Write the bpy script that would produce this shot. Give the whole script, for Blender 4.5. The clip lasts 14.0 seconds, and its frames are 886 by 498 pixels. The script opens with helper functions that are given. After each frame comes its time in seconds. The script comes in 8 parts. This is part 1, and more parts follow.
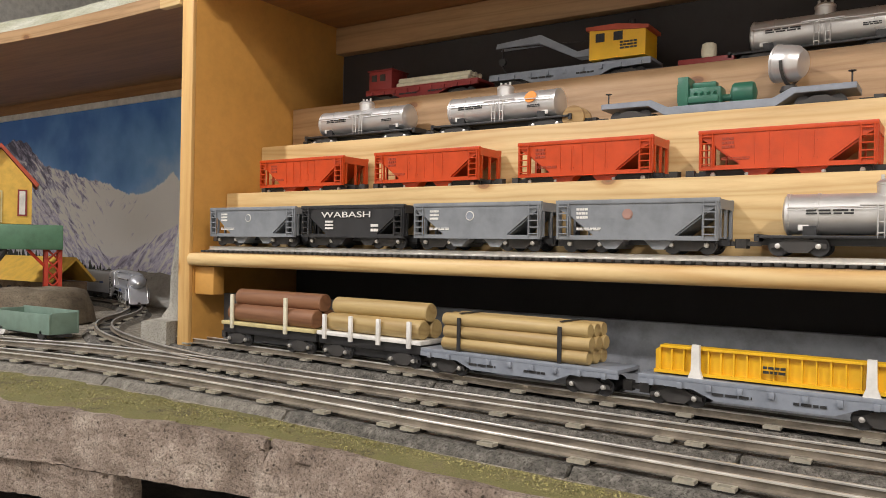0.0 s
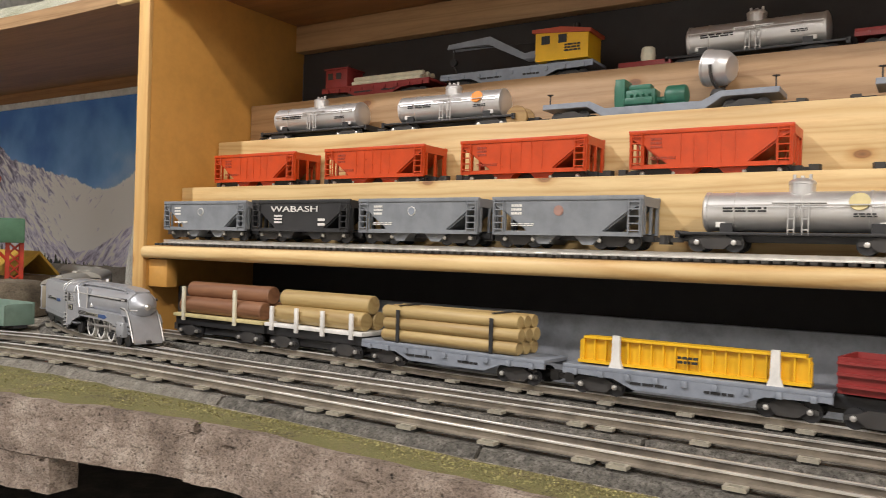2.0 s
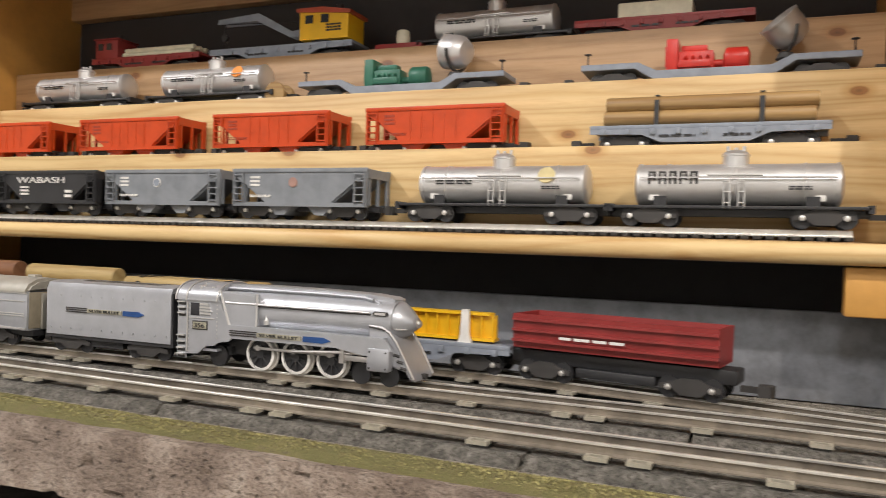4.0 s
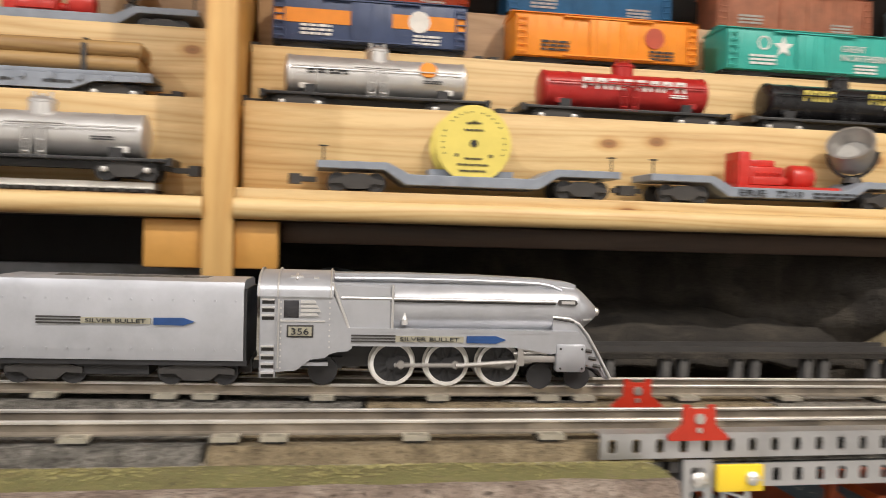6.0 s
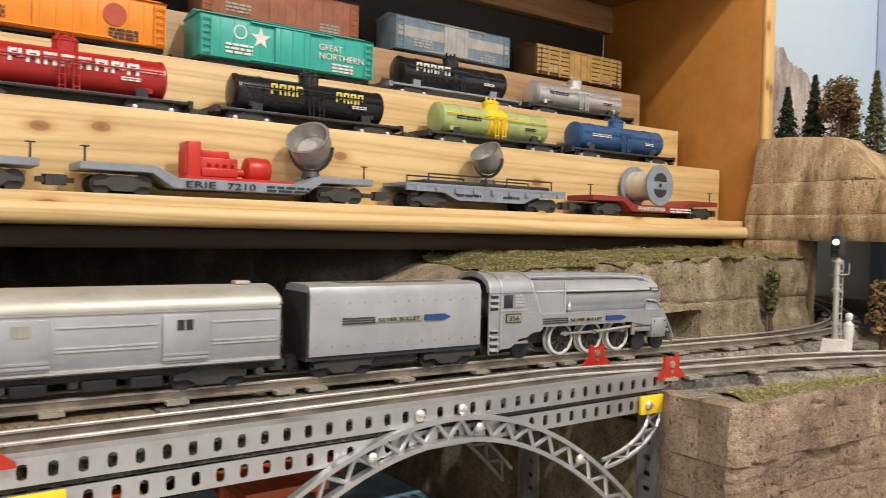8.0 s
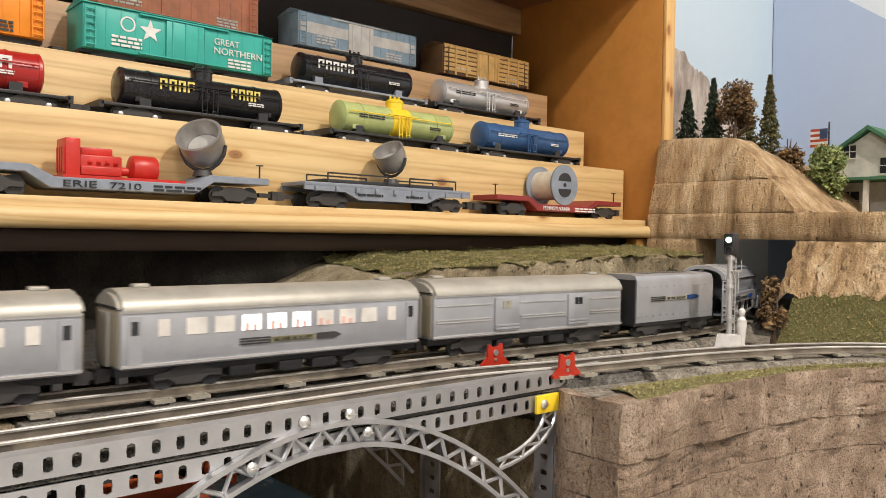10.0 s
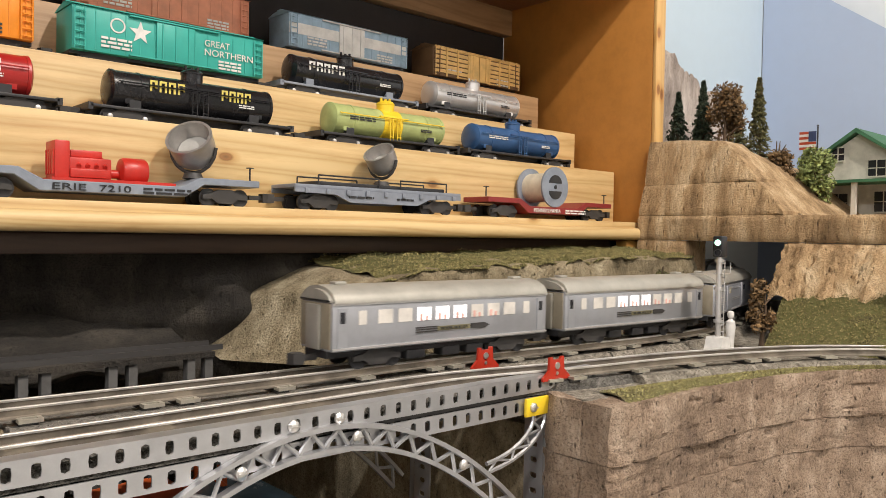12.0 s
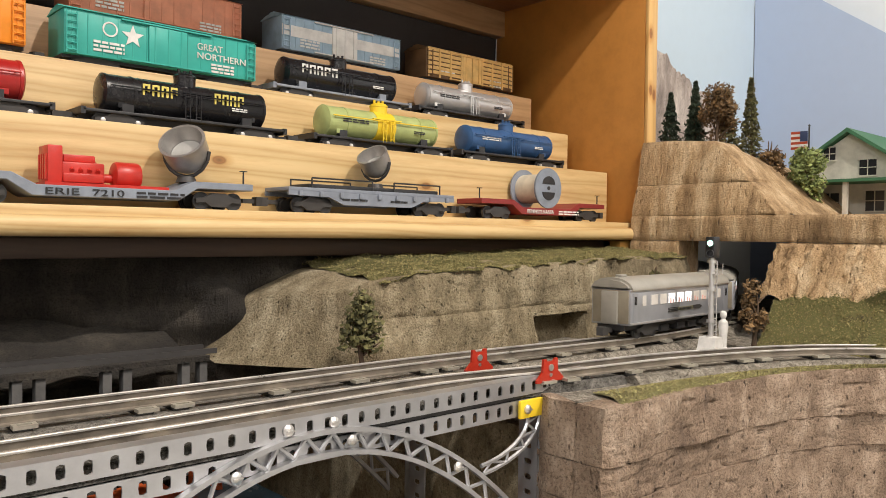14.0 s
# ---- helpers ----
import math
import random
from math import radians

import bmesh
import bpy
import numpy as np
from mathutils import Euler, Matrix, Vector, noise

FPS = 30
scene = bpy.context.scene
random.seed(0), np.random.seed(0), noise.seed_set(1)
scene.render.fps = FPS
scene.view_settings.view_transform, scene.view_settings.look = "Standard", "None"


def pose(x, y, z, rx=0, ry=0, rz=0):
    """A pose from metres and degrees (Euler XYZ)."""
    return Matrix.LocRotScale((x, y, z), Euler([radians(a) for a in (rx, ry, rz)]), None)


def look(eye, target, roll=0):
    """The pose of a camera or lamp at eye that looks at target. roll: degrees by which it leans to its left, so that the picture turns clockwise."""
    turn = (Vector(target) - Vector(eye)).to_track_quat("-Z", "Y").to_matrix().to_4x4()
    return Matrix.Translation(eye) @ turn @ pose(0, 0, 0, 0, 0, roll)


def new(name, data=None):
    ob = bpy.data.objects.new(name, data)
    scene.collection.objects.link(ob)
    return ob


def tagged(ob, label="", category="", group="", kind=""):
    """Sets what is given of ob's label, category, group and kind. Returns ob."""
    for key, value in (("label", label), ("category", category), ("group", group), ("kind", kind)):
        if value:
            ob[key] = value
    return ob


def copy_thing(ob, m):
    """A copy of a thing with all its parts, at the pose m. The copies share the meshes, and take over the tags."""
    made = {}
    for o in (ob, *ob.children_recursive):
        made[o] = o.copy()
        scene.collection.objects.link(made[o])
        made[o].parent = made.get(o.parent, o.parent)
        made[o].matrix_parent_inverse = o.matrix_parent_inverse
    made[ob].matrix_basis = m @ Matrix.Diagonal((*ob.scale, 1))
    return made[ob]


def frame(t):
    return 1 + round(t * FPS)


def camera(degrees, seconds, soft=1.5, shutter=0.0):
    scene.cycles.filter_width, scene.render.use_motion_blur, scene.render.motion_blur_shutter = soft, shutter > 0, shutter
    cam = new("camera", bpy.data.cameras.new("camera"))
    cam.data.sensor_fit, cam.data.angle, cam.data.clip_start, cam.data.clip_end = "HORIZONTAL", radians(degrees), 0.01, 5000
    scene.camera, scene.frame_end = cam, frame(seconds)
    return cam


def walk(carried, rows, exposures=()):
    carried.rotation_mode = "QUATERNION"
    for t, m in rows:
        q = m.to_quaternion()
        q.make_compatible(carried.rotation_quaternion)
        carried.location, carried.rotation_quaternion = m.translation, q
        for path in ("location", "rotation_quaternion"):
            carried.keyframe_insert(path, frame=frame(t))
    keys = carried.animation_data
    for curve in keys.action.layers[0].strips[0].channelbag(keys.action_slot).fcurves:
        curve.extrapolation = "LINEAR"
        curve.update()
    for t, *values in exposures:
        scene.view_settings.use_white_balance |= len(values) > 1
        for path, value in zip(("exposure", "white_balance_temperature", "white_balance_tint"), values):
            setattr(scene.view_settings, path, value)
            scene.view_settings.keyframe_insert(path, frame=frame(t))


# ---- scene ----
cam = camera(59.0, 14.0, 0.6, 0.35)
PATH = [
    (0, (0.0275, 0.0405, 0.1276), (-0.0529, 0.1612, 0.1275), 1.0),
    (0.5, (0.0312, 0.0399, 0.1256), (-0.0492, 0.1606, 0.1255), 1.1),
    (1, (0.0365, 0.0372, 0.1235), (-0.0439, 0.1579, 0.1235), 1.3),
    (1.5, (0.0507, 0.0352, 0.1223), (-0.0294, 0.1560, 0.1223), 1.5),
    (2, (0.0747, 0.0445, 0.1220), (-0.0029, 0.1670, 0.1221), 1.6),
    (4.5, (0.2313, 0.0821, 0.1036), (0.1905, 0.2212, 0.1022), 1.8),
    (5, (0.2735, 0.0914, 0.0991), (0.2510, 0.2347, 0.0974), 1.8),
    (5.5, (0.3204, 0.0985, 0.0943), (0.3172, 0.2434, 0.0916), 1.7),
    (6, (0.3760, 0.1064, 0.0977), (0.3993, 0.2495, 0.0938), 1.6),
    (6.5, (0.4407, 0.1033, 0.0958), (0.4871, 0.2406, 0.0925), 1.2),
    (7, (0.4801, 0.1018, 0.0953), (0.5445, 0.2317, 0.0921), 1.3),
    (7.5, (0.5039, 0.0974, 0.0980), (0.5798, 0.2209, 0.0948), 1.3),
    (8, (0.5256, 0.0914, 0.1010), (0.6107, 0.2087, 0.0978), 1.3),
    (8.5, (0.5409, 0.0888, 0.0996), (0.6311, 0.2023, 0.0967), 1.1),
    (11, (0.5501, 0.0869, 0.1014), (0.6469, 0.1948, 0.0987), 1.0),
    (11.5, (0.5501, 0.0872, 0.1025), (0.6471, 0.1950, 0.0998), 1.0),
    (12, (0.5495, 0.0853, 0.1029), (0.6467, 0.1928, 0.1002), 1.0),
    (12.5, (0.5498, 0.0837, 0.1030), (0.6472, 0.1910, 0.1003), 1.0),
    (13, (0.5495, 0.0840, 0.1039), (0.6474, 0.1910, 0.1011), 0.9),
    (13.5, (0.5488, 0.0856, 0.1041), (0.6468, 0.1925, 0.1015), 0.8),
    (14, (0.5487, 0.0837, 0.1055), (0.6467, 0.1905, 0.1027), 0.7),
]
walk(cam, [(t, look(eye, target, roll)) for t, eye, target, roll in PATH])

# ---- light: two unseen main lamps beside the cases, three added fills behind the camera ----
world = bpy.data.worlds.new("room_air")
scene.world = world
world.use_nodes = True
world.node_tree.nodes["Background"].inputs[0].default_value = (0.9, 0.85, 0.8, 1)
world.node_tree.nodes["Background"].inputs[1].default_value = 0.09
scene.view_settings.exposure = 0.0


def lamp(x, y, z, size, watts, colour):
    data = bpy.data.lights.new("unseen_lamp", "AREA")
    data.shape, data.size, data.energy, data.color = "DISK", size, watts, colour
    ob = new("unseen_lamp", data)
    ob.matrix_world = pose(x, y, z)
    return ob


WARM, NEUTRAL, AMBER = (1.0, 0.95, 0.92), (1.0, 0.98, 0.99), (1.0, 0.9, 0.8)
lamp(-1.3, -0.45, 1.54, 0.08, 36.0, NEUTRAL)
lamp(1.2, -0.45, 1.54, 0.08, 32.0, AMBER)
# added fill lamps without a known source: table, east sky and rocks, mural
lamp(0.2, -0.9, 1.45, 0.3, 18.0, WARM)
lamp(1.25, -1.2, 1.45, 0.3, 11.0, WARM)
lamp(-0.7, -2.0, 1.2, 0.4, 8.0, WARM)

# ---- materials ----
D = 0.1  # the plan is written in decimetres


def nodes_of(name):
    m = bpy.data.materials.new(name)
    m.use_nodes = True
    nt = m.node_tree
    return m, nt, nt.nodes["Principled BSDF"]


def add(nt, kind, **values):
    n = nt.nodes.new(kind)
    for k, v in values.items():
        if k in n.inputs:
            n.inputs[k].default_value = v
    return n


def ramp(nt, fac, stops):
    n = nt.nodes.new("ShaderNodeValToRGB")
    while len(n.color_ramp.elements) < len(stops):
        n.color_ramp.elements.new(0.5)
    for e, (p, c) in zip(n.color_ramp.elements, stops):
        e.position, e.color = p, (*c, 1)
    nt.links.new(fac, n.inputs[0])
    return n.outputs[0]


def coords(nt, scale=(1, 1, 1), kind="Object"):
    tc, mp = nt.nodes.new("ShaderNodeTexCoord"), nt.nodes.new("ShaderNodeMapping")
    mp.inputs["Scale"].default_value = scale
    nt.links.new(tc.outputs[kind], mp.inputs[0])
    return mp.outputs[0]


def bump(nt, bsdf, height, strength, distance=0.001):
    b = nt.nodes.new("ShaderNodeBump")
    b.inputs["Strength"].default_value, b.inputs["Distance"].default_value = strength, distance
    nt.links.new(height, b.inputs["Height"])
    nt.links.new(b.outputs[0], bsdf.inputs["Normal"])


def tint(c, f):
    return tuple(min(1, v * f) for v in c)


def paint(name, colour, rough=0.45, metal=0.0, wear=0.25, grain=0.15):
    """Paint, plastic or metal with smudges, dust and a fine grain."""
    m, nt, b = nodes_of(name)
    v = coords(nt)
    big, fine = add(nt, "ShaderNodeTexNoise", Scale=45, Detail=6, Roughness=0.65), add(nt, "ShaderNodeTexNoise", Scale=900, Detail=3)
    for n in (big, fine):
        nt.links.new(v, n.inputs[0])
    col = ramp(nt, big.outputs[0], [(0.3, tint(colour, 1 - wear)), (0.55, colour), (0.78, tint(colour, 1 + wear * 0.6))])
    nt.links.new(col, b.inputs["Base Color"])
    r = nt.nodes.new("ShaderNodeMapRange")
    r.inputs["To Min"].default_value, r.inputs["To Max"].default_value = max(0.05, rough - 0.12), min(1, rough + 0.18)
    nt.links.new(big.outputs[0], r.inputs[0])
    nt.links.new(r.outputs[0], b.inputs["Roughness"])
    b.inputs["Metallic"].default_value = metal
    bump(nt, b, fine.outputs[0], grain, 0.0004)
    return m


def pine(name, light, dark, along="x", knots=True):
    """Sawn pine: long grain lines that bend, and a few knots."""
    m, nt, b = nodes_of(name)
    s = {"x": (1.3, 14, 14), "z": (14, 14, 1.3), "y": (14, 1.3, 14)}[along]
    v = coords(nt, s)
    warp = add(nt, "ShaderNodeTexNoise", Scale=1.2, Detail=2)
    nt.links.new(v, warp.inputs[0])
    mix = nt.nodes.new("ShaderNodeVectorMath")
    mix.operation = "MULTIPLY_ADD"
    mix.inputs[1].default_value = (0.9, 0.9, 0.9)
    nt.links.new(warp.outputs[1], mix.inputs[0])
    nt.links.new(v, mix.inputs[2])
    wave = add(nt, "ShaderNodeTexWave", Scale=1.1, Distortion=3.5, Detail=3, **{"Detail Scale": 0.6})
    wave.bands_direction = {"x": "Z", "z": "X", "y": "Z"}[along]
    nt.links.new(mix.outputs[0], wave.inputs[0])
    fine = add(nt, "ShaderNodeTexNoise", Scale=7, Detail=8, Roughness=0.7)
    nt.links.new(v, fine.inputs[0])
    patch = add(nt, "ShaderNodeTexNoise", Scale=5, Detail=2)
    nt.links.new(coords(nt), patch.inputs[0])
    col = ramp(nt, wave.outputs[0], [(0.0, light), (0.5, tint(light, 0.93)), (0.85, tuple(0.45 * a + 0.55 * c for a, c in zip(light, dark))), (1.0, tint(light, 0.9))])
    col2 = ramp(nt, fine.outputs[0], [(0.3, tint(dark, 1.1)), (0.55, (1, 1, 1))])
    mul = nt.nodes.new("ShaderNodeMix")
    mul.data_type, mul.blend_type = "RGBA", "MULTIPLY"
    mul.inputs[0].default_value = 0.35
    nt.links.new(col, mul.inputs[6])
    nt.links.new(col2, mul.inputs[7])
    last = mul.outputs[2]
    tone = nt.nodes.new("ShaderNodeMix")
    tone.data_type, tone.blend_type = "RGBA", "MULTIPLY"
    tone.inputs[0].default_value = 0.3
    nt.links.new(last, tone.inputs[6])
    nt.links.new(ramp(nt, patch.outputs[0], [(0.3, (0.75, 0.68, 0.55)), (0.7, (1, 1, 1))]), tone.inputs[7])
    last = tone.outputs[2]
    if knots:
        vor = add(nt, "ShaderNodeTexVoronoi", Scale=7.5)
        vor.voronoi_dimensions = "2D"
        axes, flat = nt.nodes.new("ShaderNodeSeparateXYZ"), nt.nodes.new("ShaderNodeCombineXYZ")
        nt.links.new(coords(nt, {"x": (0.8, 2.3, 1.5), "z": (1.5, 2.3, 0.8), "y": (1.5, 0.8, 2.3)}[along]), axes.inputs[0])
        lift = nt.nodes.new("ShaderNodeMath")
        nt.links.new(axes.outputs[1], lift.inputs[0])
        nt.links.new(axes.outputs[2], lift.inputs[1])
        nt.links.new(axes.outputs[0], flat.inputs[0])
        nt.links.new(lift.outputs[0], flat.inputs[1])
        nt.links.new(flat.outputs[0], vor.inputs[0])
        kn = nt.nodes.new("ShaderNodeMix")
        kn.data_type, kn.blend_type = "RGBA", "MULTIPLY"
        kn.inputs[0].default_value = 0.85
        nt.links.new(last, kn.inputs[6])
        nt.links.new(ramp(nt, vor.outputs[0], [(0.0, (0.2, 0.09, 0.04)), (0.028, (0.42, 0.22, 0.1)), (0.036, (0.34, 0.18, 0.08)), (0.05, (0.8, 0.66, 0.5)), (0.1, (1, 1, 1))]), kn.inputs[7])
        last = kn.outputs[2]
    nt.links.new(last, b.inputs["Base Color"])
    b.inputs["Roughness"].default_value = 0.5
    bump(nt, b, fine.outputs[0], 0.12, 0.0006)
    return m


def stone(name, low, mid, high, scale=30, relief=0.6, streak=1.0, dots=0.5, speckle=0.7):
    """Carved foam painted as rock: blotches, pits and run-down streaks."""
    m, nt, b = nodes_of(name)
    v = coords(nt, (1, 1, streak))
    a = add(nt, "ShaderNodeTexNoise", Scale=scale, Detail=9, Roughness=0.7)
    f = add(nt, "ShaderNodeTexNoise", Scale=scale * 9, Detail=4)
    p = add(nt, "ShaderNodeTexVoronoi", Scale=scale * 5)
    for n in (a, f, p):
        nt.links.new(v, n.inputs[0])
    col = ramp(nt, a.outputs[0], [(0.3, low), (0.5, mid), (0.7, high)])
    pit = ramp(nt, p.outputs[0], [(0.0, tint(low, 0.45)), (0.16, (1, 1, 1))])
    mul = nt.nodes.new("ShaderNodeMix")
    mul.data_type, mul.blend_type = "RGBA", "MULTIPLY"
    mul.inputs[0].default_value = dots
    nt.links.new(col, mul.inputs[6])
    nt.links.new(pit, mul.inputs[7])
    spk = nt.nodes.new("ShaderNodeMix")
    spk.data_type, spk.blend_type = "RGBA", "MULTIPLY"
    spk.inputs[0].default_value = speckle
    nt.links.new(mul.outputs[2], spk.inputs[6])
    grit = add(nt, "ShaderNodeTexNoise", Scale=520, Detail=3, Roughness=0.75)
    nt.links.new(coords(nt), grit.inputs[0])
    nt.links.new(ramp(nt, grit.outputs[0], [(0.36, (0.3, 0.28, 0.26)), (0.5, (0.95, 0.95, 0.95)), (0.63, (1, 1, 1))]), spk.inputs[7])
    nt.links.new(spk.outputs[2], b.inputs["Base Color"])
    b.inputs["Roughness"].default_value = 0.92
    s = nt.nodes.new("ShaderNodeMath")
    nt.links.new(a.outputs[0], s.inputs[0])
    nt.links.new(f.outputs[0], s.inputs[1])
    s2 = nt.nodes.new("ShaderNodeMath")
    nt.links.new(s.outputs[0], s2.inputs[0])
    nt.links.new(grit.outputs[0], s2.inputs[1])
    s3 = nt.nodes.new("ShaderNodeMath")
    s3.operation = "MULTIPLY_ADD"
    s3.inputs[1].default_value = dots * 1.6
    nt.links.new(ramp(nt, p.outputs[0], [(0.0, (0, 0, 0)), (0.2, (1, 1, 1))]), s3.inputs[0])
    nt.links.new(s2.outputs[0], s3.inputs[2])
    bump(nt, b, s3.outputs[0], min(1, relief * 1.3), 0.003)
    return m


def turf(name, soil, dry, green, mix=0.5):
    m, nt, b = nodes_of(name)
    v = coords(nt)
    a, f = add(nt, "ShaderNodeTexNoise", Scale=28, Detail=5), add(nt, "ShaderNodeTexNoise", Scale=480, Detail=4, Roughness=0.85)
    for n in (a, f):
        nt.links.new(v, n.inputs[0])
    s = nt.nodes.new("ShaderNodeMath")
    s.operation = "MULTIPLY_ADD"
    s.inputs[1].default_value = 0.55
    nt.links.new(f.outputs[0], s.inputs[0])
    half = nt.nodes.new("ShaderNodeMath")
    half.operation = "MULTIPLY"
    half.inputs[1].default_value = 0.5
    nt.links.new(a.outputs[0], half.inputs[0])
    nt.links.new(half.outputs[0], s.inputs[2])
    col = ramp(nt, s.outputs[0], [(0.40, tint(soil, 0.55)), (0.46, dry), (0.53, green), (0.58, tint(dry, 1.15)), (0.64, soil)])
    nt.links.new(col, b.inputs["Base Color"])
    b.inputs["Roughness"].default_value = 1.0
    bump(nt, b, f.outputs[0], 1.0, 0.003)
    return m


def leaves(name, dark, light):
    m, nt, b = nodes_of(name)
    g = nt.nodes.new("ShaderNodeNewGeometry")
    nt.links.new(ramp(nt, g.outputs["Random Per Island"], [(0.0, dark), (0.6, light), (1.0, tint(light, 1.5))]), b.inputs["Base Color"])
    b.inputs["Roughness"].default_value = 0.85
    return m


PINE = pine("pine_board", (0.74, 0.54, 0.265), (0.48, 0.27, 0.085))
PINE_UP = pine("pine_post", (0.74, 0.47, 0.18), (0.55, 0.3, 0.1), "z")
PLY = paint("varnished_plywood", (0.60, 0.31, 0.075), 0.45, 0, 0.12)
PLY_EAST = paint("orange_varnished_plywood", (0.5, 0.215, 0.045), 0.4, 0, 0.14)
# near-black brown that stands for the shade below the shelf
SHADE_BROWN = pine("shade_brown_board", (0.075, 0.042, 0.025), (0.04, 0.02, 0.012), "x", False)
PLY_TOP = pine("plywood_sheet", (0.38, 0.185, 0.065), (0.26, 0.12, 0.04), "x", False)
BROWN_PINE = pine("brown_pine", (0.46, 0.29, 0.15), (0.28, 0.16, 0.07))
# black of the case back; also colours the shade behind layout and in tunnel
BLACK_AND_SHADE = paint("black_backing_and_shade", (0.045, 0.042, 0.043), 0.75)
GREY_WALL = paint("grey_wall", (0.21, 0.22, 0.24), 0.85, wear=0.4)
FOAM = stone("painted_foam", (0.15, 0.11, 0.085), (0.29, 0.225, 0.18), (0.5, 0.42, 0.35), 30, 1.0, 1.0, 0.9, 0.8)
ROCK = stone("tan_rock", (0.2, 0.12, 0.055), (0.54, 0.36, 0.19), (0.86, 0.68, 0.44), 30, 1.0, 0.22, 0.8, 0.45)
CLIFF = stone("tan_carved_foam", (0.15, 0.1, 0.068), (0.36, 0.255, 0.175), (0.62, 0.48, 0.36), 30, 1.0, 0.5, 1.0, 0.7)
GREY_ROCK = stone("grey_rock", (0.11, 0.085, 0.045), (0.33, 0.265, 0.16), (0.58, 0.49, 0.33), 34, 1.0, 0.6, 0.9, 0.55)
# near-black rock: the shade under shelf and table is in the colour
SHADED_ROCK = stone("shaded_rock", (0.015, 0.013, 0.011), (0.045, 0.038, 0.03), (0.1, 0.085, 0.065), 20, 0.8, 0.4)
PALE_ROCK = stone("pale_concrete_rock", (0.3, 0.28, 0.24), (0.42, 0.4, 0.35), (0.55, 0.52, 0.46), 20, 0.5, 0.5, 0.3)
BALLAST = stone("grey_ballast", (0.15, 0.13, 0.1), (0.4, 0.355, 0.285), (0.72, 0.65, 0.54), 150, 1.0, 1.0, 0.3, 0.85)
RUBBER = stone("rubber_roadbed", (0.07, 0.065, 0.057), (0.2, 0.187, 0.163), (0.42, 0.39, 0.345), 140, 0.9, 1.0, 0.3, 0.85)
RUBBER_PALE = stone("faded_rubber_roadbed", (0.17, 0.155, 0.135), (0.3, 0.275, 0.235), (0.44, 0.41, 0.35), 110, 0.9, 1.0, 0.5)
CORK = stone("brown_cork_roadbed", (0.14, 0.105, 0.06), (0.27, 0.21, 0.125), (0.4, 0.32, 0.2), 90, 0.7, 1.0, 0.5)
GRASS = turf("dry_grass", (0.17, 0.145, 0.08), (0.24, 0.21, 0.085), (0.17, 0.17, 0.06))
GREEN_GRASS = turf("green_grass", (0.10, 0.085, 0.04), (0.17, 0.15, 0.052), (0.13, 0.135, 0.042))
STEEL = paint("rail_steel", (0.8, 0.77, 0.72), 0.3, 0.75, 0.2)
RAIL_WEB = paint("tarnished_rail_side", (0.32, 0.28, 0.23), 0.42, 0.6, 0.45)
TIE = paint("tie_metal", (0.045, 0.042, 0.038), 0.7, 0.1)
TIE_CLIP = paint("tie_clip", (0.64, 0.6, 0.5), 0.38, 0.6, 0.3)
BLACK = paint("black_plastic", (0.028, 0.028, 0.03), 0.4)
CHASSIS = paint("dark_chassis", (0.045, 0.042, 0.04), 0.5)
BRIGHT = paint("bright_wheel", (0.75, 0.73, 0.7), 0.3, 0.9)
WHITE = paint("white_paint", (0.78, 0.76, 0.72), 0.5)
SILVER = paint("silver_paint", (0.66, 0.65, 0.64), 0.36, 0.7, 0.08, 0.05)
TRAIN_SILVER = paint("train_silver_paint", (0.45, 0.46, 0.49), 0.32, 0.5, 0.12, 0.06)
ROOF_SILVER = paint("roof_silver_paint", (0.44, 0.42, 0.37), 0.42, 0.35, 0.2)
BLUE = paint("stripe_blue", (0.015, 0.065, 0.22), 0.4)
GOLD = paint("plate_gold", (0.62, 0.52, 0.26), 0.45)
HOP_GREY = paint("hopper_grey", (0.215, 0.23, 0.25), 0.5)
HOP_RED = paint("hopper_red", (0.56, 0.06, 0.008), 0.34, 0, 0.2)
CAR_GREY = paint("flatcar_grey", (0.25, 0.28, 0.33), 0.45)
CAR_BLUEGREY = paint("flatcar_blue_grey", (0.24, 0.265, 0.31), 0.4)
MAROON = paint("maroon_paint", (0.26, 0.03, 0.028), 0.4)
YELLOW = paint("girder_yellow", (0.80, 0.46, 0.015), 0.35, 0, 0.12)
REEL_YELLOW = paint("reel_yellow", (0.75, 0.62, 0.14), 0.5, 0, 0.1)
RED_MACHINE = paint("machine_red", (0.55, 0.03, 0.02), 0.35)
GREEN_MACHINE = paint("machine_green", (0.03, 0.14, 0.09), 0.4)
CAR_RED = paint("tank_red", (0.42, 0.02, 0.018), 0.3)
CAR_BLACK = paint("tank_black", (0.014, 0.014, 0.016), 0.22)
CAR_OLIVE = paint("tank_pale_green", (0.42, 0.48, 0.19), 0.35)
CAR_BLUE = paint("tank_blue", (0.035, 0.10, 0.24), 0.35)
TEAL = paint("boxcar_teal", (0.04, 0.40, 0.33), 0.4, 0, 0.12)
ORANGE = paint("boxcar_orange", (0.82, 0.27, 0.015), 0.4, 0, 0.12)
NAVY = paint("boxcar_navy", (0.05, 0.075, 0.16), 0.4)
PINK = paint("boxcar_salmon", (0.68, 0.27, 0.16), 0.5)
SKYBLUE = paint("boxcar_pale_blue", (0.36, 0.5, 0.62), 0.45)
TAN = paint("stock_car_tan", (0.82, 0.53, 0.19), 0.5)
OLD_TIMBER = paint("dark_brown_timber", (0.2, 0.11, 0.05), 0.6)
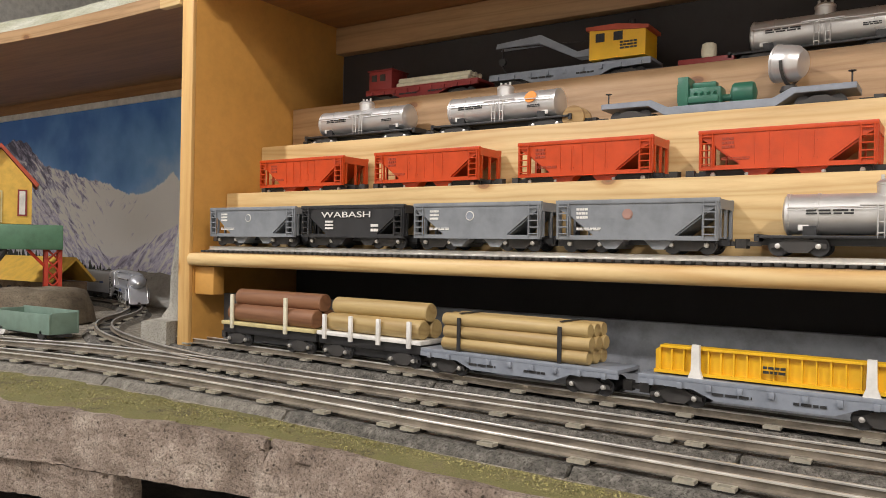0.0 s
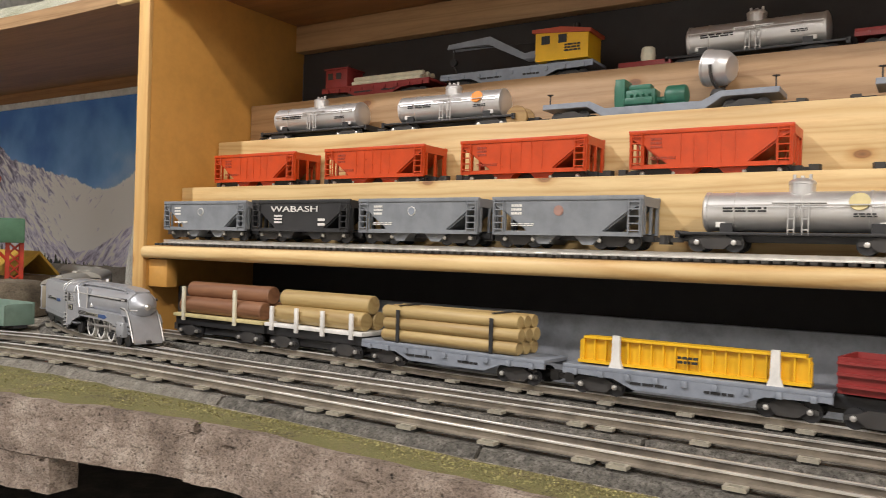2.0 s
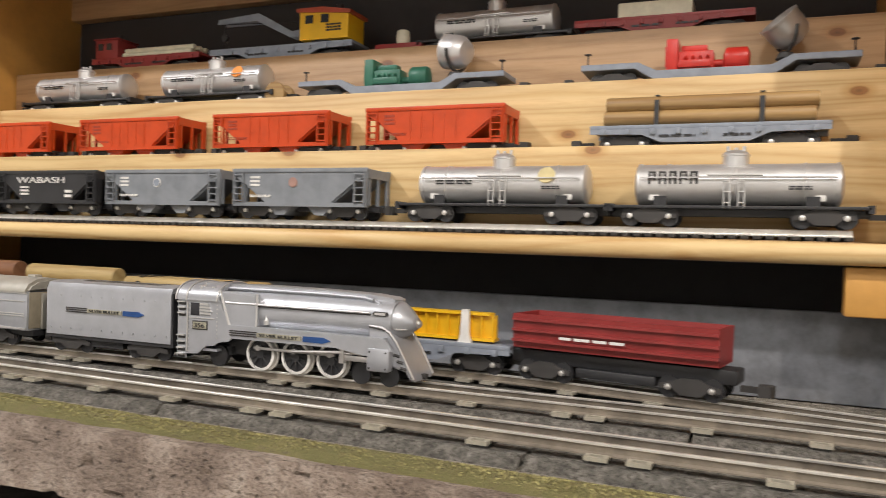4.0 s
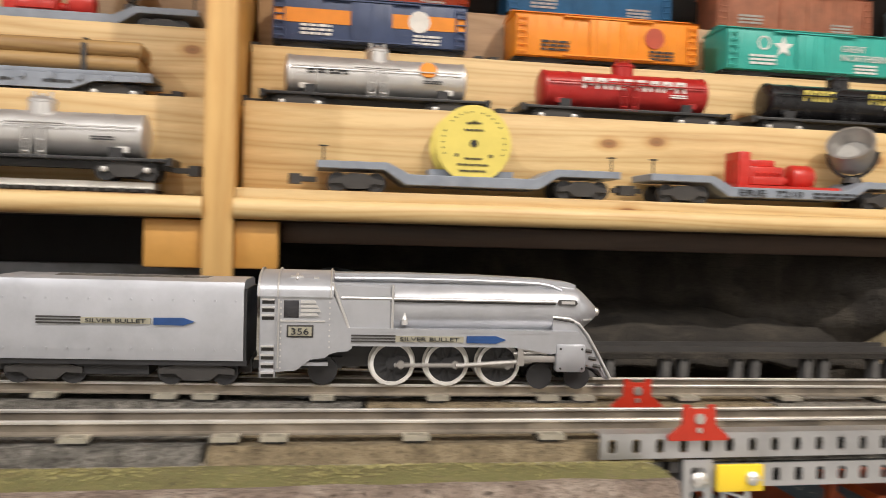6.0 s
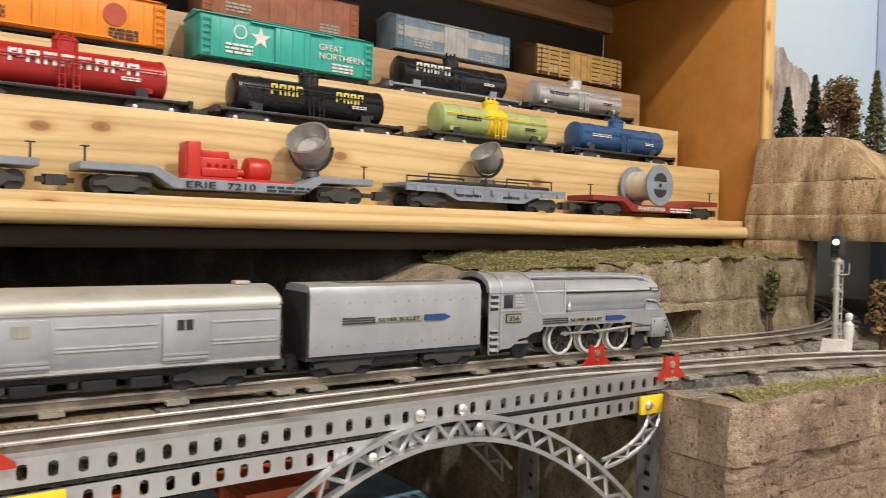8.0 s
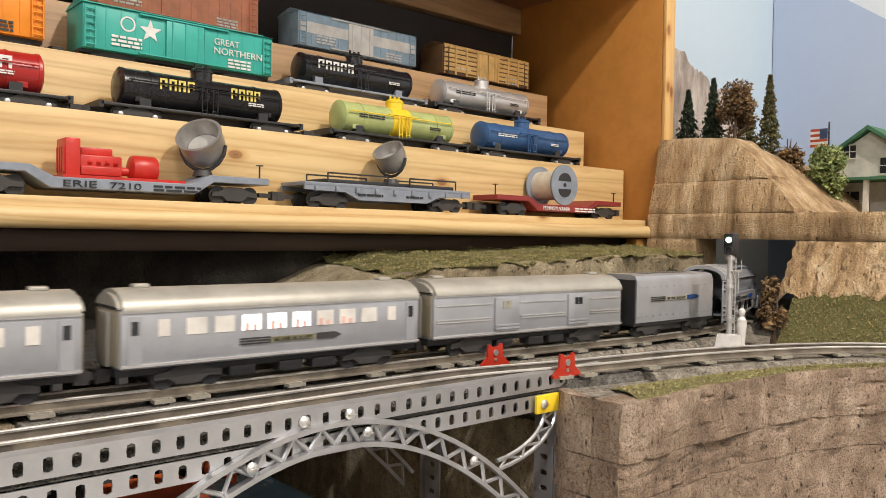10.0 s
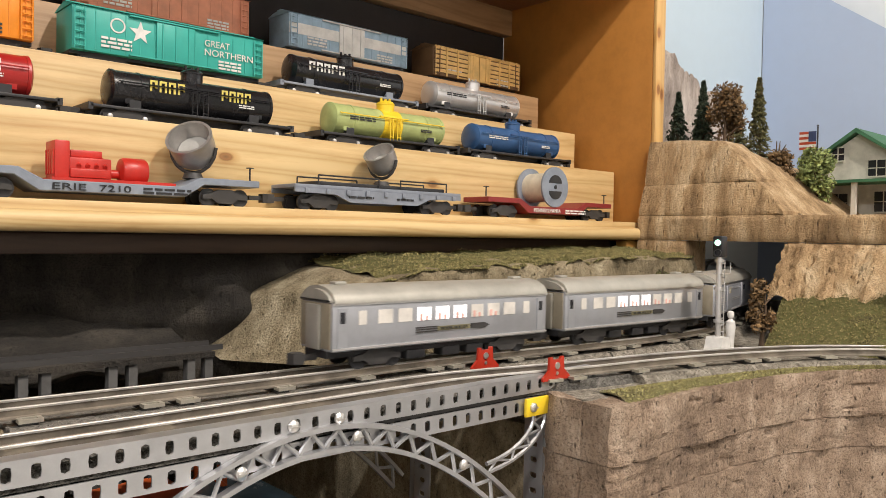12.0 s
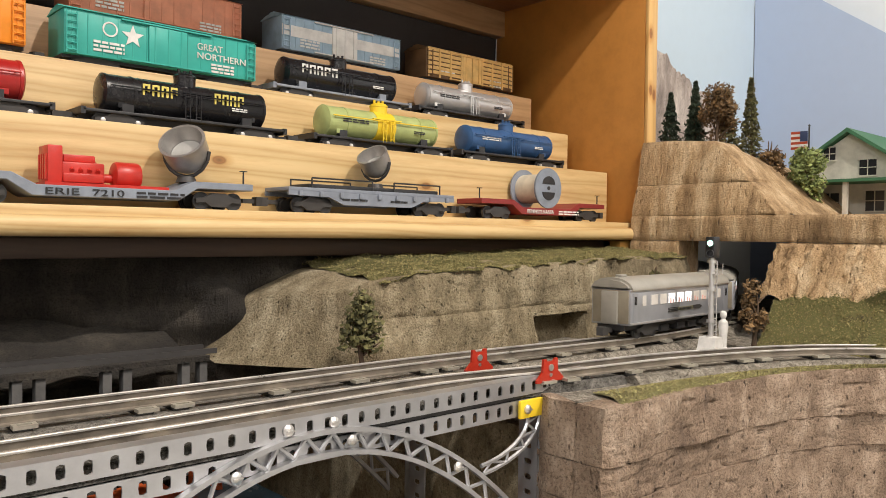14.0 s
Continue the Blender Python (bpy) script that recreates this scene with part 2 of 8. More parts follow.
LOG = pine("log_dowel", (0.42, 0.27, 0.11), (0.2, 0.1, 0.035), "x", False)
LOG_RED = pine("red_brown_log", (0.28, 0.135, 0.07), (0.15, 0.06, 0.03), "x", False)
LOG_PALE = pine("pale_log", (0.49, 0.36, 0.16), (0.28, 0.17, 0.06), "x", False)
CREAM = paint("cream_paint", (0.72, 0.68, 0.52), 0.5)
ROOF_GREEN = paint("roof_green", (0.05, 0.16, 0.08), 0.6)
HOUSE_WHITE = paint("house_white", (0.62, 0.58, 0.5), 0.6)
HOUSE_YELLOW = paint("station_yellow", (0.72, 0.44, 0.07), 0.5)
ROOF_RED = paint("roof_red", (0.45, 0.07, 0.03), 0.5)
GREEN_PAINT = paint("deck_green", (0.10, 0.22, 0.13), 0.45)
PALE_GREEN = paint("gondola_green", (0.17, 0.25, 0.2), 0.5)
TOWER_RED = paint("tower_red", (0.48, 0.04, 0.015), 0.4)
TRESTLE = paint("trestle_orange", (0.55, 0.10, 0.02), 0.45)
GIRDER = paint("girder_zinc", (0.54, 0.54, 0.55), 0.32, 0.75, 0.15)
SIGN_YELLOW = paint("plate_yellow", (0.85, 0.6, 0.03), 0.4, 0, 0.08)
BRACKET_RED = paint("bracket_red", (0.46, 0.03, 0.012), 0.35)
GLASS_DARK = paint("dark_pane", (0.03, 0.03, 0.035), 0.12)
WINDOW_WARM = paint("window_shade", (0.74, 0.7, 0.64), 0.3)
END_TAN = paint("coach_end_tan", (0.3, 0.26, 0.19), 0.5, 0.1)
BLIND_PINK = paint("window_blind_pink", (0.78, 0.46, 0.4), 0.5)
PLATE_DULL = paint("dull_gold_plate", (0.2, 0.18, 0.1), 0.5)
BARK = paint("bark", (0.10, 0.065, 0.04), 0.9)
PINE_LEAF = leaves("conifer_needles", (0.015, 0.03, 0.018), (0.05, 0.07, 0.04))
BROWN_LEAF = leaves("brown_leaves", (0.06, 0.04, 0.02), (0.2, 0.12, 0.05))
OLIVE_LEAF = leaves("olive_leaves", (0.05, 0.05, 0.02), (0.14, 0.13, 0.05))
LIGHT_LEAF = leaves("light_green_leaves", (0.09, 0.12, 0.04), (0.27, 0.32, 0.11))
WATER = paint("painted_water", (0.16, 0.28, 0.38), 0.2)
SPOOL_ROPE = paint("spool_wire", (0.62, 0.56, 0.44), 0.6)
LAMP_GREY = paint("lamp_housing", (0.44, 0.42, 0.4), 0.32, 0.6)
REFLECTOR = paint("lamp_reflector", (0.5, 0.49, 0.46), 0.5, 0.2)
FADED_RED = paint("faded_red", (0.38, 0.22, 0.18), 0.6)
DARK_RED = paint("dull_red_print", (0.36, 0.05, 0.02), 0.5)
PLATE_TAN = paint("plate_tan", (0.36, 0.34, 0.26), 0.5)
OLD_WOOD = paint("weathered_trestle_wood", (0.11, 0.105, 0.1), 0.85, 0, 0.5)
PLASTER = paint("room_plaster", (0.72, 0.7, 0.66), 0.9)


def glow(name, colour, strength):
    m, nt, b = nodes_of(name)
    b.inputs["Base Color"].default_value = (*colour, 1)
    b.inputs["Emission Color"].default_value = (*colour, 1)
    b.inputs["Emission Strength"].default_value = strength
    return m


LIT_WINDOW = glow("lit_window", (1.0, 0.95, 0.93), 0.8)
SIGNAL_GREEN = glow("signal_green", (0.5, 1.0, 0.75), 3.0)


def curve_of(nt, value, pts):
    """A smooth line through points of the unit square."""
    n = nt.nodes.new("ShaderNodeFloatCurve")
    c = n.mapping.curves[0]
    c.points[0].location, c.points[1].location = pts[0], pts[-1]
    for p in pts[1:-1]:
        c.points.new(*p)
    for p in c.points:
        p.handle_type = "VECTOR"
    n.mapping.update()
    nt.links.new(value, n.inputs["Value"])
    return n.outputs[0]


def calc(nt, op, a, b=0.0, c=0.0):
    n = nt.nodes.new("ShaderNodeMath")
    n.operation = op
    for k, v in enumerate((a, b, c)):
        if isinstance(v, (int, float)):
            n.inputs[k].default_value = v
        else:
            nt.links.new(v, n.inputs[k])
    return n.outputs[0]


def blend(nt, fac, a, b):
    n = nt.nodes.new("ShaderNodeMix")
    n.data_type = "RGBA"
    for k, v in ((0, fac), (6, a), (7, b)):
        if isinstance(v, tuple):
            n.inputs[k].default_value = (*v, 1)
        else:
            nt.links.new(v, n.inputs[k])
    return n.outputs[2]


def mural():
    """A printed backdrop: blue sky, a snowy valley between grey peaks, and a dark wood at its foot."""
    m, nt, b = nodes_of("mountain_mural")
    v = coords(nt)
    sep = nt.nodes.new("ShaderNodeSeparateXYZ")
    nt.links.new(v, sep.inputs[0])
    x, z = sep.outputs[0], sep.outputs[2]
    u = calc(nt, "MULTIPLY_ADD", x, 1.0, 2.4)
    flat = nt.nodes.new("ShaderNodeCombineXYZ")
    nt.links.new(x, flat.inputs[0])
    jag = add(nt, "ShaderNodeTexNoise", Scale=26, Detail=6, Roughness=0.65)
    nt.links.new(flat.outputs[0], jag.inputs[0])

    def under(pts, rough):
        h = calc(nt, "MULTIPLY_ADD", jag.outputs[0], rough, curve_of(nt, u, pts))
        d = calc(nt, "SUBTRACT", calc(nt, "ADD", h, -0.5 * rough), z)
        edge = nt.nodes.new("ShaderNodeMapRange")
        edge.inputs["From Min"].default_value, edge.inputs["From Max"].default_value = -0.0015, 0.0015
        nt.links.new(d, edge.inputs[0])
        return edge.outputs[0], d

    far, depth = under([(0.0, 0.36), (0.2, 0.41), (0.27, 0.4), (0.36, 0.33), (0.45, 0.315), (0.56, 0.29), (0.64, 0.275), (0.72, 0.25), (0.79, 0.245), (0.85, 0.262), (0.9, 0.295), (0.93, 0.265), (1.0, 0.27)], 0.045)
    # strata that dip towards the valley from both sides
    dip = calc(nt, "SUBTRACT", z, calc(nt, "MULTIPLY", calc(nt, "ABSOLUTE", calc(nt, "ADD", u, -0.66)), 0.75))
    lay = nt.nodes.new("ShaderNodeCombineXYZ")
    nt.links.new(calc(nt, "MULTIPLY", x, 9.0), lay.inputs[0])
    nt.links.new(calc(nt, "MULTIPLY", dip, 22.0), lay.inputs[2])
    rock = add(nt, "ShaderNodeTexNoise", Scale=2.6, Detail=13, Roughness=0.72, Distortion=0.4)
    nt.links.new(lay.outputs[0], rock.inputs[0])
    # more snow in the valley and on the right, darker rock on the left
    snow = calc(nt, "MULTIPLY_ADD", calc(nt, "SUBTRACT", u, 0.35), 0.3, rock.outputs[0])
    snow = calc(nt, "ADD", snow, calc(nt, "MULTIPLY", calc(nt, "SUBTRACT", 0.1, calc(nt, "ABSOLUTE", calc(nt, "SUBTRACT", z, 0.16))), 0.5))
    stones = ramp(nt, snow, [(0.36, (0.09, 0.09, 0.16)), (0.44, (0.3, 0.29, 0.44)), (0.5, (0.62, 0.61, 0.8)), (0.55, (1.0, 1.0, 1.0)), (0.7, (1.0, 1.0, 1.0))])
    near, _ = under([(0.0, 0.3), (0.2, 0.29), (0.32, 0.25), (0.45, 0.19), (0.58, 0.12), (0.66, 0.09), (0.74, 0.1), (0.86, 0.15), (1.0, 0.2)], 0.03)
    slope = ramp(nt, rock.outputs[0], [(0.33, (0.1, 0.095, 0.16)), (0.41, (0.4, 0.38, 0.55)), (0.49, (0.78, 0.76, 0.95)), (0.56, (1.0, 1.0, 1.0))])
    cloud = add(nt, "ShaderNodeTexNoise", Scale=6, Detail=5)
    nt.links.new(v, cloud.inputs[0])
    air = calc(nt, "MULTIPLY_ADD", u, 0.22, calc(nt, "MULTIPLY_ADD", cloud.outputs[0], 0.6, calc(nt, "MULTIPLY", z, -0.6)))
    sky = ramp(nt, air, [(0.12, (0.06, 0.22, 0.66)), (0.28, (0.2, 0.46, 0.9)), (0.45, (0.62, 0.78, 1.0))])
    col = blend(nt, near, blend(nt, far, sky, stones), slope)
    spire = add(nt, "ShaderNodeTexNoise", Scale=75, Detail=3)
    nt.links.new(flat.outputs[0], spire.inputs[0])
    wood = calc(nt, "LESS_THAN", z, calc(nt, "MULTIPLY_ADD", spire.outputs[0], 0.1, calc(nt, "MULTIPLY_ADD", u, -0.09, 0.07)))
    col = blend(nt, wood, col, (0.03, 0.042, 0.04))
    nt.links.new(col, b.inputs["Base Color"])
    b.inputs["Roughness"].default_value = 0.55
    return m


MURAL = mural()
SKY_BOARD = paint("sky_blue_board", (0.44, 0.53, 0.7), 0.85, 0, 0.02)
SKY_BOARD_PALE = paint("pale_sky_board", (0.55, 0.67, 0.77), 0.85, 0, 0.02)


# ---- mesh helpers, in decimetres ----
def box(bm, x0, x1, y0, y1, z0, z1, soft=0.0):
    made = bmesh.ops.create_cube(bm, size=1)["verts"]
    for v in made:
        v.co = Vector(((x0 + x1) / 2 + v.co.x * (x1 - x0), (y0 + y1) / 2 + v.co.y * (y1 - y0), (z0 + z1) / 2 + v.co.z * (z1 - z0)))
    if soft:
        edges = {e for v in made for e in v.link_edges}
        bmesh.ops.bevel(bm, geom=list(edges), offset=soft, segments=2, affect="EDGES", profile=0.5)
    return bm


def rod(bm, p0, p1, r0, r1=None, seg=12, caps=True):
    p0, p1 = Vector(p0), Vector(p1)
    d = p1 - p0
    m = Matrix.Translation((p0 + p1) / 2) @ d.to_track_quat("Z", "Y").to_matrix().to_4x4()
    bmesh.ops.create_cone(bm, cap_ends=caps, segments=seg, radius1=r0, radius2=r0 if r1 is None else r1, depth=d.length, matrix=m)
    return bm


def prism(bm, pts, axis, lo, hi):
    """Extrudes an outline along an axis; pts are the two other coordinates in order."""
    def at(p, w):
        return {"y": (p[0], w, p[1]), "x": (w, p[0], p[1]), "z": (p[0], p[1], w)}[axis]
    a = [bm.verts.new(at(p, lo)) for p in pts]
    b = [bm.verts.new(at(p, hi)) for p in pts]
    n = len(pts)
    faces = [bm.faces.new(a), bm.faces.new(b)]
    faces += [bm.faces.new((a[i], a[(i + 1) % n], b[(i + 1) % n], b[i])) for i in range(n)]
    bmesh.ops.recalc_face_normals(bm, faces=faces)
    return bm


def lathe(bm, profile, p0, direction, seg=24, hollow=False):
    """Turns (radius, distance) pairs about a line."""
    q = Vector(direction).to_track_quat("Z", "Y").to_matrix()
    rings = []
    for r, d in profile:
        rings.append([bm.verts.new(Vector(p0) + q @ Vector((r * math.cos(a), r * math.sin(a), d))) for a in [math.tau * i / seg for i in range(seg)]])
    faces = []
    for a, b in zip(rings, rings[1:]):
        faces += [bm.faces.new((a[i], a[(i + 1) % seg], b[(i + 1) % seg], b[i])) for i in range(seg)]
    if hollow:
        a, b = rings[-1], rings[0]
        faces += [bm.faces.new((a[i], a[(i + 1) % seg], b[(i + 1) % seg], b[i])) for i in range(seg)]
    else:
        faces += [bm.faces.new(rings[0]), bm.faces.new(rings[-1])]
    bmesh.ops.recalc_face_normals(bm, faces=faces)
    return bm


def mesh_of(name, bm, material, smooth=True):
    for v in bm.verts:
        v.co *= D
    for f in bm.faces:
        f.smooth = smooth
    me = bpy.data.meshes.new(name)
    bm.to_mesh(me)
    bm.free()
    me.materials.append(material)
    if smooth:
        me.set_sharp_from_angle(angle=radians(35))
    return me


def part(name, bm, material, parent, label="", at=(0, 0, 0), turn=(0, 0, 0)):
    ob = new(name, mesh_of(name, bm, material))
    ob.parent = parent
    ob.matrix_basis = pose(at[0] * D, at[1] * D, at[2] * D, *turn)
    if label:
        ob["label"] = label
    return ob


def share(ob, parent, at, turn=(0, 0, 0)):
    o = new(ob.name.split(".")[0], ob.data)
    o.parent = parent
    o.matrix_basis = pose(at[0] * D, at[1] * D, at[2] * D, *turn)
    return o


def thing(name, x, y, z, label, category, group="", rz=0.0):
    ob = new(name)
    ob.empty_display_size = 0.02
    ob.matrix_basis = pose(x * D, y * D, z * D, 0, 0, rz)
    return tagged(ob, label, category, group)


def solid(name, bm, material, label="", category="", kind="structure", at=(0, 0, 0)):
    ob = new(name, mesh_of(name, bm, material))
    ob.location = Vector(at) * D
    return tagged(ob, label, category, "", kind)


def B():
    return bmesh.new()


def writing(text, parent, material, height, at, width=None, turn=(90, 0, 0), name="lettering"):
    """Raised letters of Blender's own font; at is the lower left corner."""
    cu = bpy.data.curves.new("lettering", "FONT")
    cu.body, cu.size, cu.extrude = text, 1.0, 0.01
    tmp = new("lettering", cu)
    me = bpy.data.meshes.new_from_object(tmp)
    bpy.data.objects.remove(tmp)
    xs = [v.co.x for v in me.vertices]
    ys = [v.co.y for v in me.vertices]
    sy = height / (max(ys) - min(ys))
    sx = sy if width is None else width / (max(xs) - min(xs))
    for v in me.vertices:
        v.co = Vector(((v.co.x - min(xs)) * sx, (v.co.y - min(ys)) * sy, v.co.z * 0.3)) * D
    me.materials.append(material)
    ob = new(name, me)
    ob.parent = parent
    ob.matrix_basis = pose(at[0] * D, at[1] * D, at[2] * D, *turn)
    return ob


def bars(parent, material, x, y, z, w, h, rows=2, seed=1):
    """Small print that cannot be read: rows of short bars."""
    rng, bm = random.Random(seed), B()
    for r in range(rows):
        c, top = x, z - r * h * 1.7
        while c < x + w:
            n = rng.uniform(0.4, 1.0) * w / 3
            box(bm, c, min(c + n, x + w), y - 0.004, y + 0.004, top - h, top)
            c += n + w * 0.05
    return part("small_print", bm, material, parent)


def emblem_letters(parent, material, x, y, z, w, h, n):
    """A maker's name reduced to a row of plain blocks."""
    for i in range(n):
        bm = B()
        a = x + w * i / n
        b, q = a + w / n * 0.76, w / n * 0.2
        for bx in ((a, a + q, z, z + h), (b - q * (1 if i % 2 else 1.3), b, z + h * (0.0 if i % 3 else 0.3), z + h), (a + q, b - q, z + h - q, z + h), (a + q, b - q, z + h * 0.42, z + h * 0.42 + q * 0.9)):
            box(bm, bx[0], bx[1], y - 0.004, y + 0.004, bx[2], bx[3])
        part("name_block", bm, material, parent)


# ---- the room, the table and the shelf cases ----
def ground():
    """The layout's top: table sheets either side of the gorge, and the rest of the room."""
    # unseen shell added around the layout so that lamp light bounces
    bm = B()
    box(bm, -30, 40, -25, 30, -10.2, -10)
    solid("floor", bm, PLASTER, "unseen bare grey room floor below the layout", "floor")
    bm = B()
    box(bm, -30, 40, -25, 30, 16, 16.2)
    solid("ceiling", bm, PLASTER, "unseen plain plaster room ceiling, bounces light", "ceiling")
    for i, b in enumerate(((-30, 40, -25.2, -25), (-30.2, -30, -25, 30), (40, 40.2, -25, 30), (-30, 40, 30, 30.2))):
        bm = B()
        box(bm, b[0], b[1], b[2], b[3], -10, 16)
        solid("wall_%d" % (i + 1), bm, PLASTER, "plain plastered wall of the basement room", "wall")


def strip(bm, pts_a, pts_b, z, thick):
    """A slab between two edge lines."""
    prism(bm, list(pts_a) + list(reversed(pts_b)), "z", z - thick, z)


def smooth_line(pts, step=0.25):
    """A Catmull-Rom line through plan points, sampled evenly."""
    out = []
    p = [Vector(pts[0]) * 2 - Vector(pts[1])] + [Vector(q) for q in pts] + [Vector(pts[-1]) * 2 - Vector(pts[-2])]
    for i in range(1, len(p) - 2):
        n = max(2, int((p[i + 1] - p[i]).length / step))
        for k in range(n):
            t = k / n
            a, b, c, d = p[i - 1], p[i], p[i + 1], p[i + 2]
            out.append(0.5 * ((2 * b) + (c - a) * t + (2 * a - 5 * b + 4 * c - d) * t * t + (3 * b - a - 3 * c + d) * t ** 3))
    out.append(Vector(pts[-1]))
    return out


T1 = smooth_line([(-14, 3.6), (-10, 4.72), (-8.5, 5.05), (-7, 5.2), (-5, 5.2), (-2, 5.08), (0, 5.03), (2, 4.97), (6, 4.86), (8.5, 4.86), (9.3, 4.83), (10.25, 4.63), (11.5, 4.41), (12.75, 3.98), (13.5, 3.45), (14.4, 2.5)])
T2_LEFT = smooth_line([(-14, 4.2), (-10.6, 5.3), (-9.5, 5.6), (-8.4, 5.85), (-7, 5.98), (-5.7, 5.98)])
T2 = smooth_line([(-22, 11.2), (-18, 11.1), (-15.2, 10.7), (-13.4, 9.95), (-12.2, 9.0), (-11.4, 8.1), (-10.5, 7.4), (-9.3, 6.8), (-7.5, 6.25), (-5.7, 5.98), (-3, 5.96), (0, 5.94), (2, 5.91), (4, 5.76), (6, 5.69), (7.9, 5.61), (8.8, 5.59), (10, 5.55), (11.2, 5.45), (12.3, 5.37), (13.4, 5.42), (14.4, 5.65), (15.2, 5.97), (16, 6.42), (17, 7.15), (18.5, 8.5), (19.5, 9.8), (20.5, 12), (21, 15)])
T3 = smooth_line([(-9, 7.28), (-5, 7.1), (-3.15, 6.93), (-1.45, 6.85), (0.23, 6.76), (2, 6.45), (3.6, 6.1), (5.5, 5.75)])
RAIL_TOP = 0.05


def offset(line, d):
    out = []
    for i, p in enumerate(line):
        q = (line[min(i + 1, len(line) - 1)] - line[max(i - 1, 0)]).normalized()
        out.append(Vector((p.x - q.y * d, p.y + q.x * d)))
    return out


def ribbon(bm, line, prof, x_lo=-99, x_hi=99):
    """Sweeps an outline (side, height) along a plan line."""
    rings = []
    for i, p in enumerate(line):
        if not x_lo <= p.x <= x_hi:
            continue
        q = (line[min(i + 1, len(line) - 1)] - line[max(i - 1, 0)]).normalized()
        rings.append([bm.verts.new((p.x - q.y * s, p.y + q.x * s, h)) for s, h in prof])
    n = len(prof)
    faces = []
    for a, b in zip(rings, rings[1:]):
        faces += [bm.faces.new((a[i], a[(i + 1) % n], b[(i + 1) % n], b[i])) for i in range(n)]
    if rings:
        faces += [bm.faces.new(rings[0]), bm.faces.new(rings[-1])]
        bmesh.ops.recalc_face_normals(bm, faces=faces)


RAIL = [(-0.009, 0.036), (0.009, 0.036), (0.005, 0.028), (0.005, 0.0), (0.028, -0.008), (0.028, -0.016), (-0.028, -0.016), (-0.028, -0.008), (-0.005, 0.0), (-0.005, 0.028)]
RAIL_HEAD = [(-0.013, 0.046), (-0.009, 0.05), (0.009, 0.05), (0.013, 0.046), (0.013, 0.036), (-0.013, 0.036)]


def lengths(line):
    s = [0.0]
    for a, b in zip(line, line[1:]):
        s.append(s[-1] + (b - a).length)
    return s


def along(line, s, want):
    """Place and heading at a length along a line."""
    if want <= 0:
        d = (line[1] - line[0]).normalized()
        return line[0] + d * want, math.atan2(d.y, d.x)
    for i in range(len(s) - 1):
        if s[i + 1] >= want:
            k = (want - s[i]) / (s[i + 1] - s[i])
            d0 = line[min(i + 1, len(line) - 1)] - line[max(i - 1, 0)]
            d1 = line[min(i + 2, len(line) - 1)] - line[i]
            d = d0.normalized().lerp(d1.normalized(), k)
            return line[i].lerp(line[i + 1], k), math.atan2(d.y, d.x)
    d = (line[-1] - line[-2]).normalized()
    return line[-1] + d * (want - s[-1]), math.atan2(d.y, d.x)


def track(name, line, label, clips=True, bed=True):
    """Two bright rails on thin metal ties, over a moulded rubber roadbed in sections."""
    t = thing(name, 0, 0, 0, label, "railway track", "layout tracks")
    for side in (-0.1125, 0.1125):
        bm = B()
        ribbon(bm, offset(line, side), RAIL)
        r = part("rail", bm, RAIL_WEB, t)
        bm = B()
        ribbon(bm, offset(line, side), RAIL_HEAD)
        part("rail_head", bm, STEEL, r, "bright worn rail head")
    s = lengths(line)
    bm = B()
    box(bm, -0.05, 0.05, -0.15, 0.15, -0.06, -0.03, 0.004)
    tie = mesh_of("tie", bm, TIE)
    bm = B()
    rings = []
    for z in (-0.028, -0.006):
        for w, lo, hi in ((0.062, 0.026, 0.1), (0.038, 0.042, 0.084)):
            rings.append([bm.verts.new((a, b, z)) for a, b in ((-w, lo), (w, lo), (w, hi), (-w, hi))])
    for k in range(4):
        q = (k + 1) % 4
        for a, b in ((2, 3), (0, 1), (0, 2), (1, 3)):
            bm.faces.new((rings[a][k], rings[a][q], rings[b][q], rings[b][k]))
    bmesh.ops.recalc_face_normals(bm, faces=bm.faces[:])
    clip = mesh_of("rail_clip", bm, TIE_CLIP)
    k, i = 0.2, 0
    while k < s[-1]:
        p, a = along(line, s, k)
        if p.x > -15:
            o = new("tie", tie)
            o.parent = t
            o.matrix_basis = pose(p.x * D, p.y * D, 0, 0, 0, math.degrees(a))
            for sg in (-1, 1):
                c = new("rail_clip", clip)
                c.parent = t
                c.matrix_basis = pose(p.x * D, p.y * D, 0, 0, 0, math.degrees(a)) @ pose(0, sg * 0.1125 * D, 0, 0, 0, 0 if sg > 0 else 180)
        i += 1
        k += 0.22 if i % 4 == 0 else 0.66
    if not bed:
        return t
    prof = [(-0.3, -0.115), (-0.23, -0.045), (-0.19, -0.045), (-0.17, -0.055), (0.17, -0.055), (0.19, -0.045), (0.23, -0.045), (0.3, -0.115)]
    rng, k = random.Random(len(line)), 0.0
    while k < s[-1] - 0.3:
        e = min(k + 2.5, s[-1])
        seg = [along(line, s, k + 0.012 + (e - k - 0.03) * j / 8)[0] for j in range(9)]
        mid = seg[4]
        if mid.x > -16:
            bm = B()
            near_bridge = line is T1 and 8.4 < mid.x < 11.2
            ribbon(bm, seg, [(x * 0.6, z) for x, z in prof] if near_bridge else prof)
            pale = rng.random() < 0.3
            if 3.4 < mid.x < 6.2 and line in (T1, T2):
                part("roadbed_section", bm, CORK, t, "brown cork roadbed")
            elif mid.x > 9.9:
                part("roadbed_section", bm, BALLAST, t, "grey stone ballast roadbed")
            else:
                part("roadbed_section", bm, RUBBER_PALE if pale else RUBBER, t, "faded grey rubber roadbed" if pale else "")
        k = e
    return t


ground()
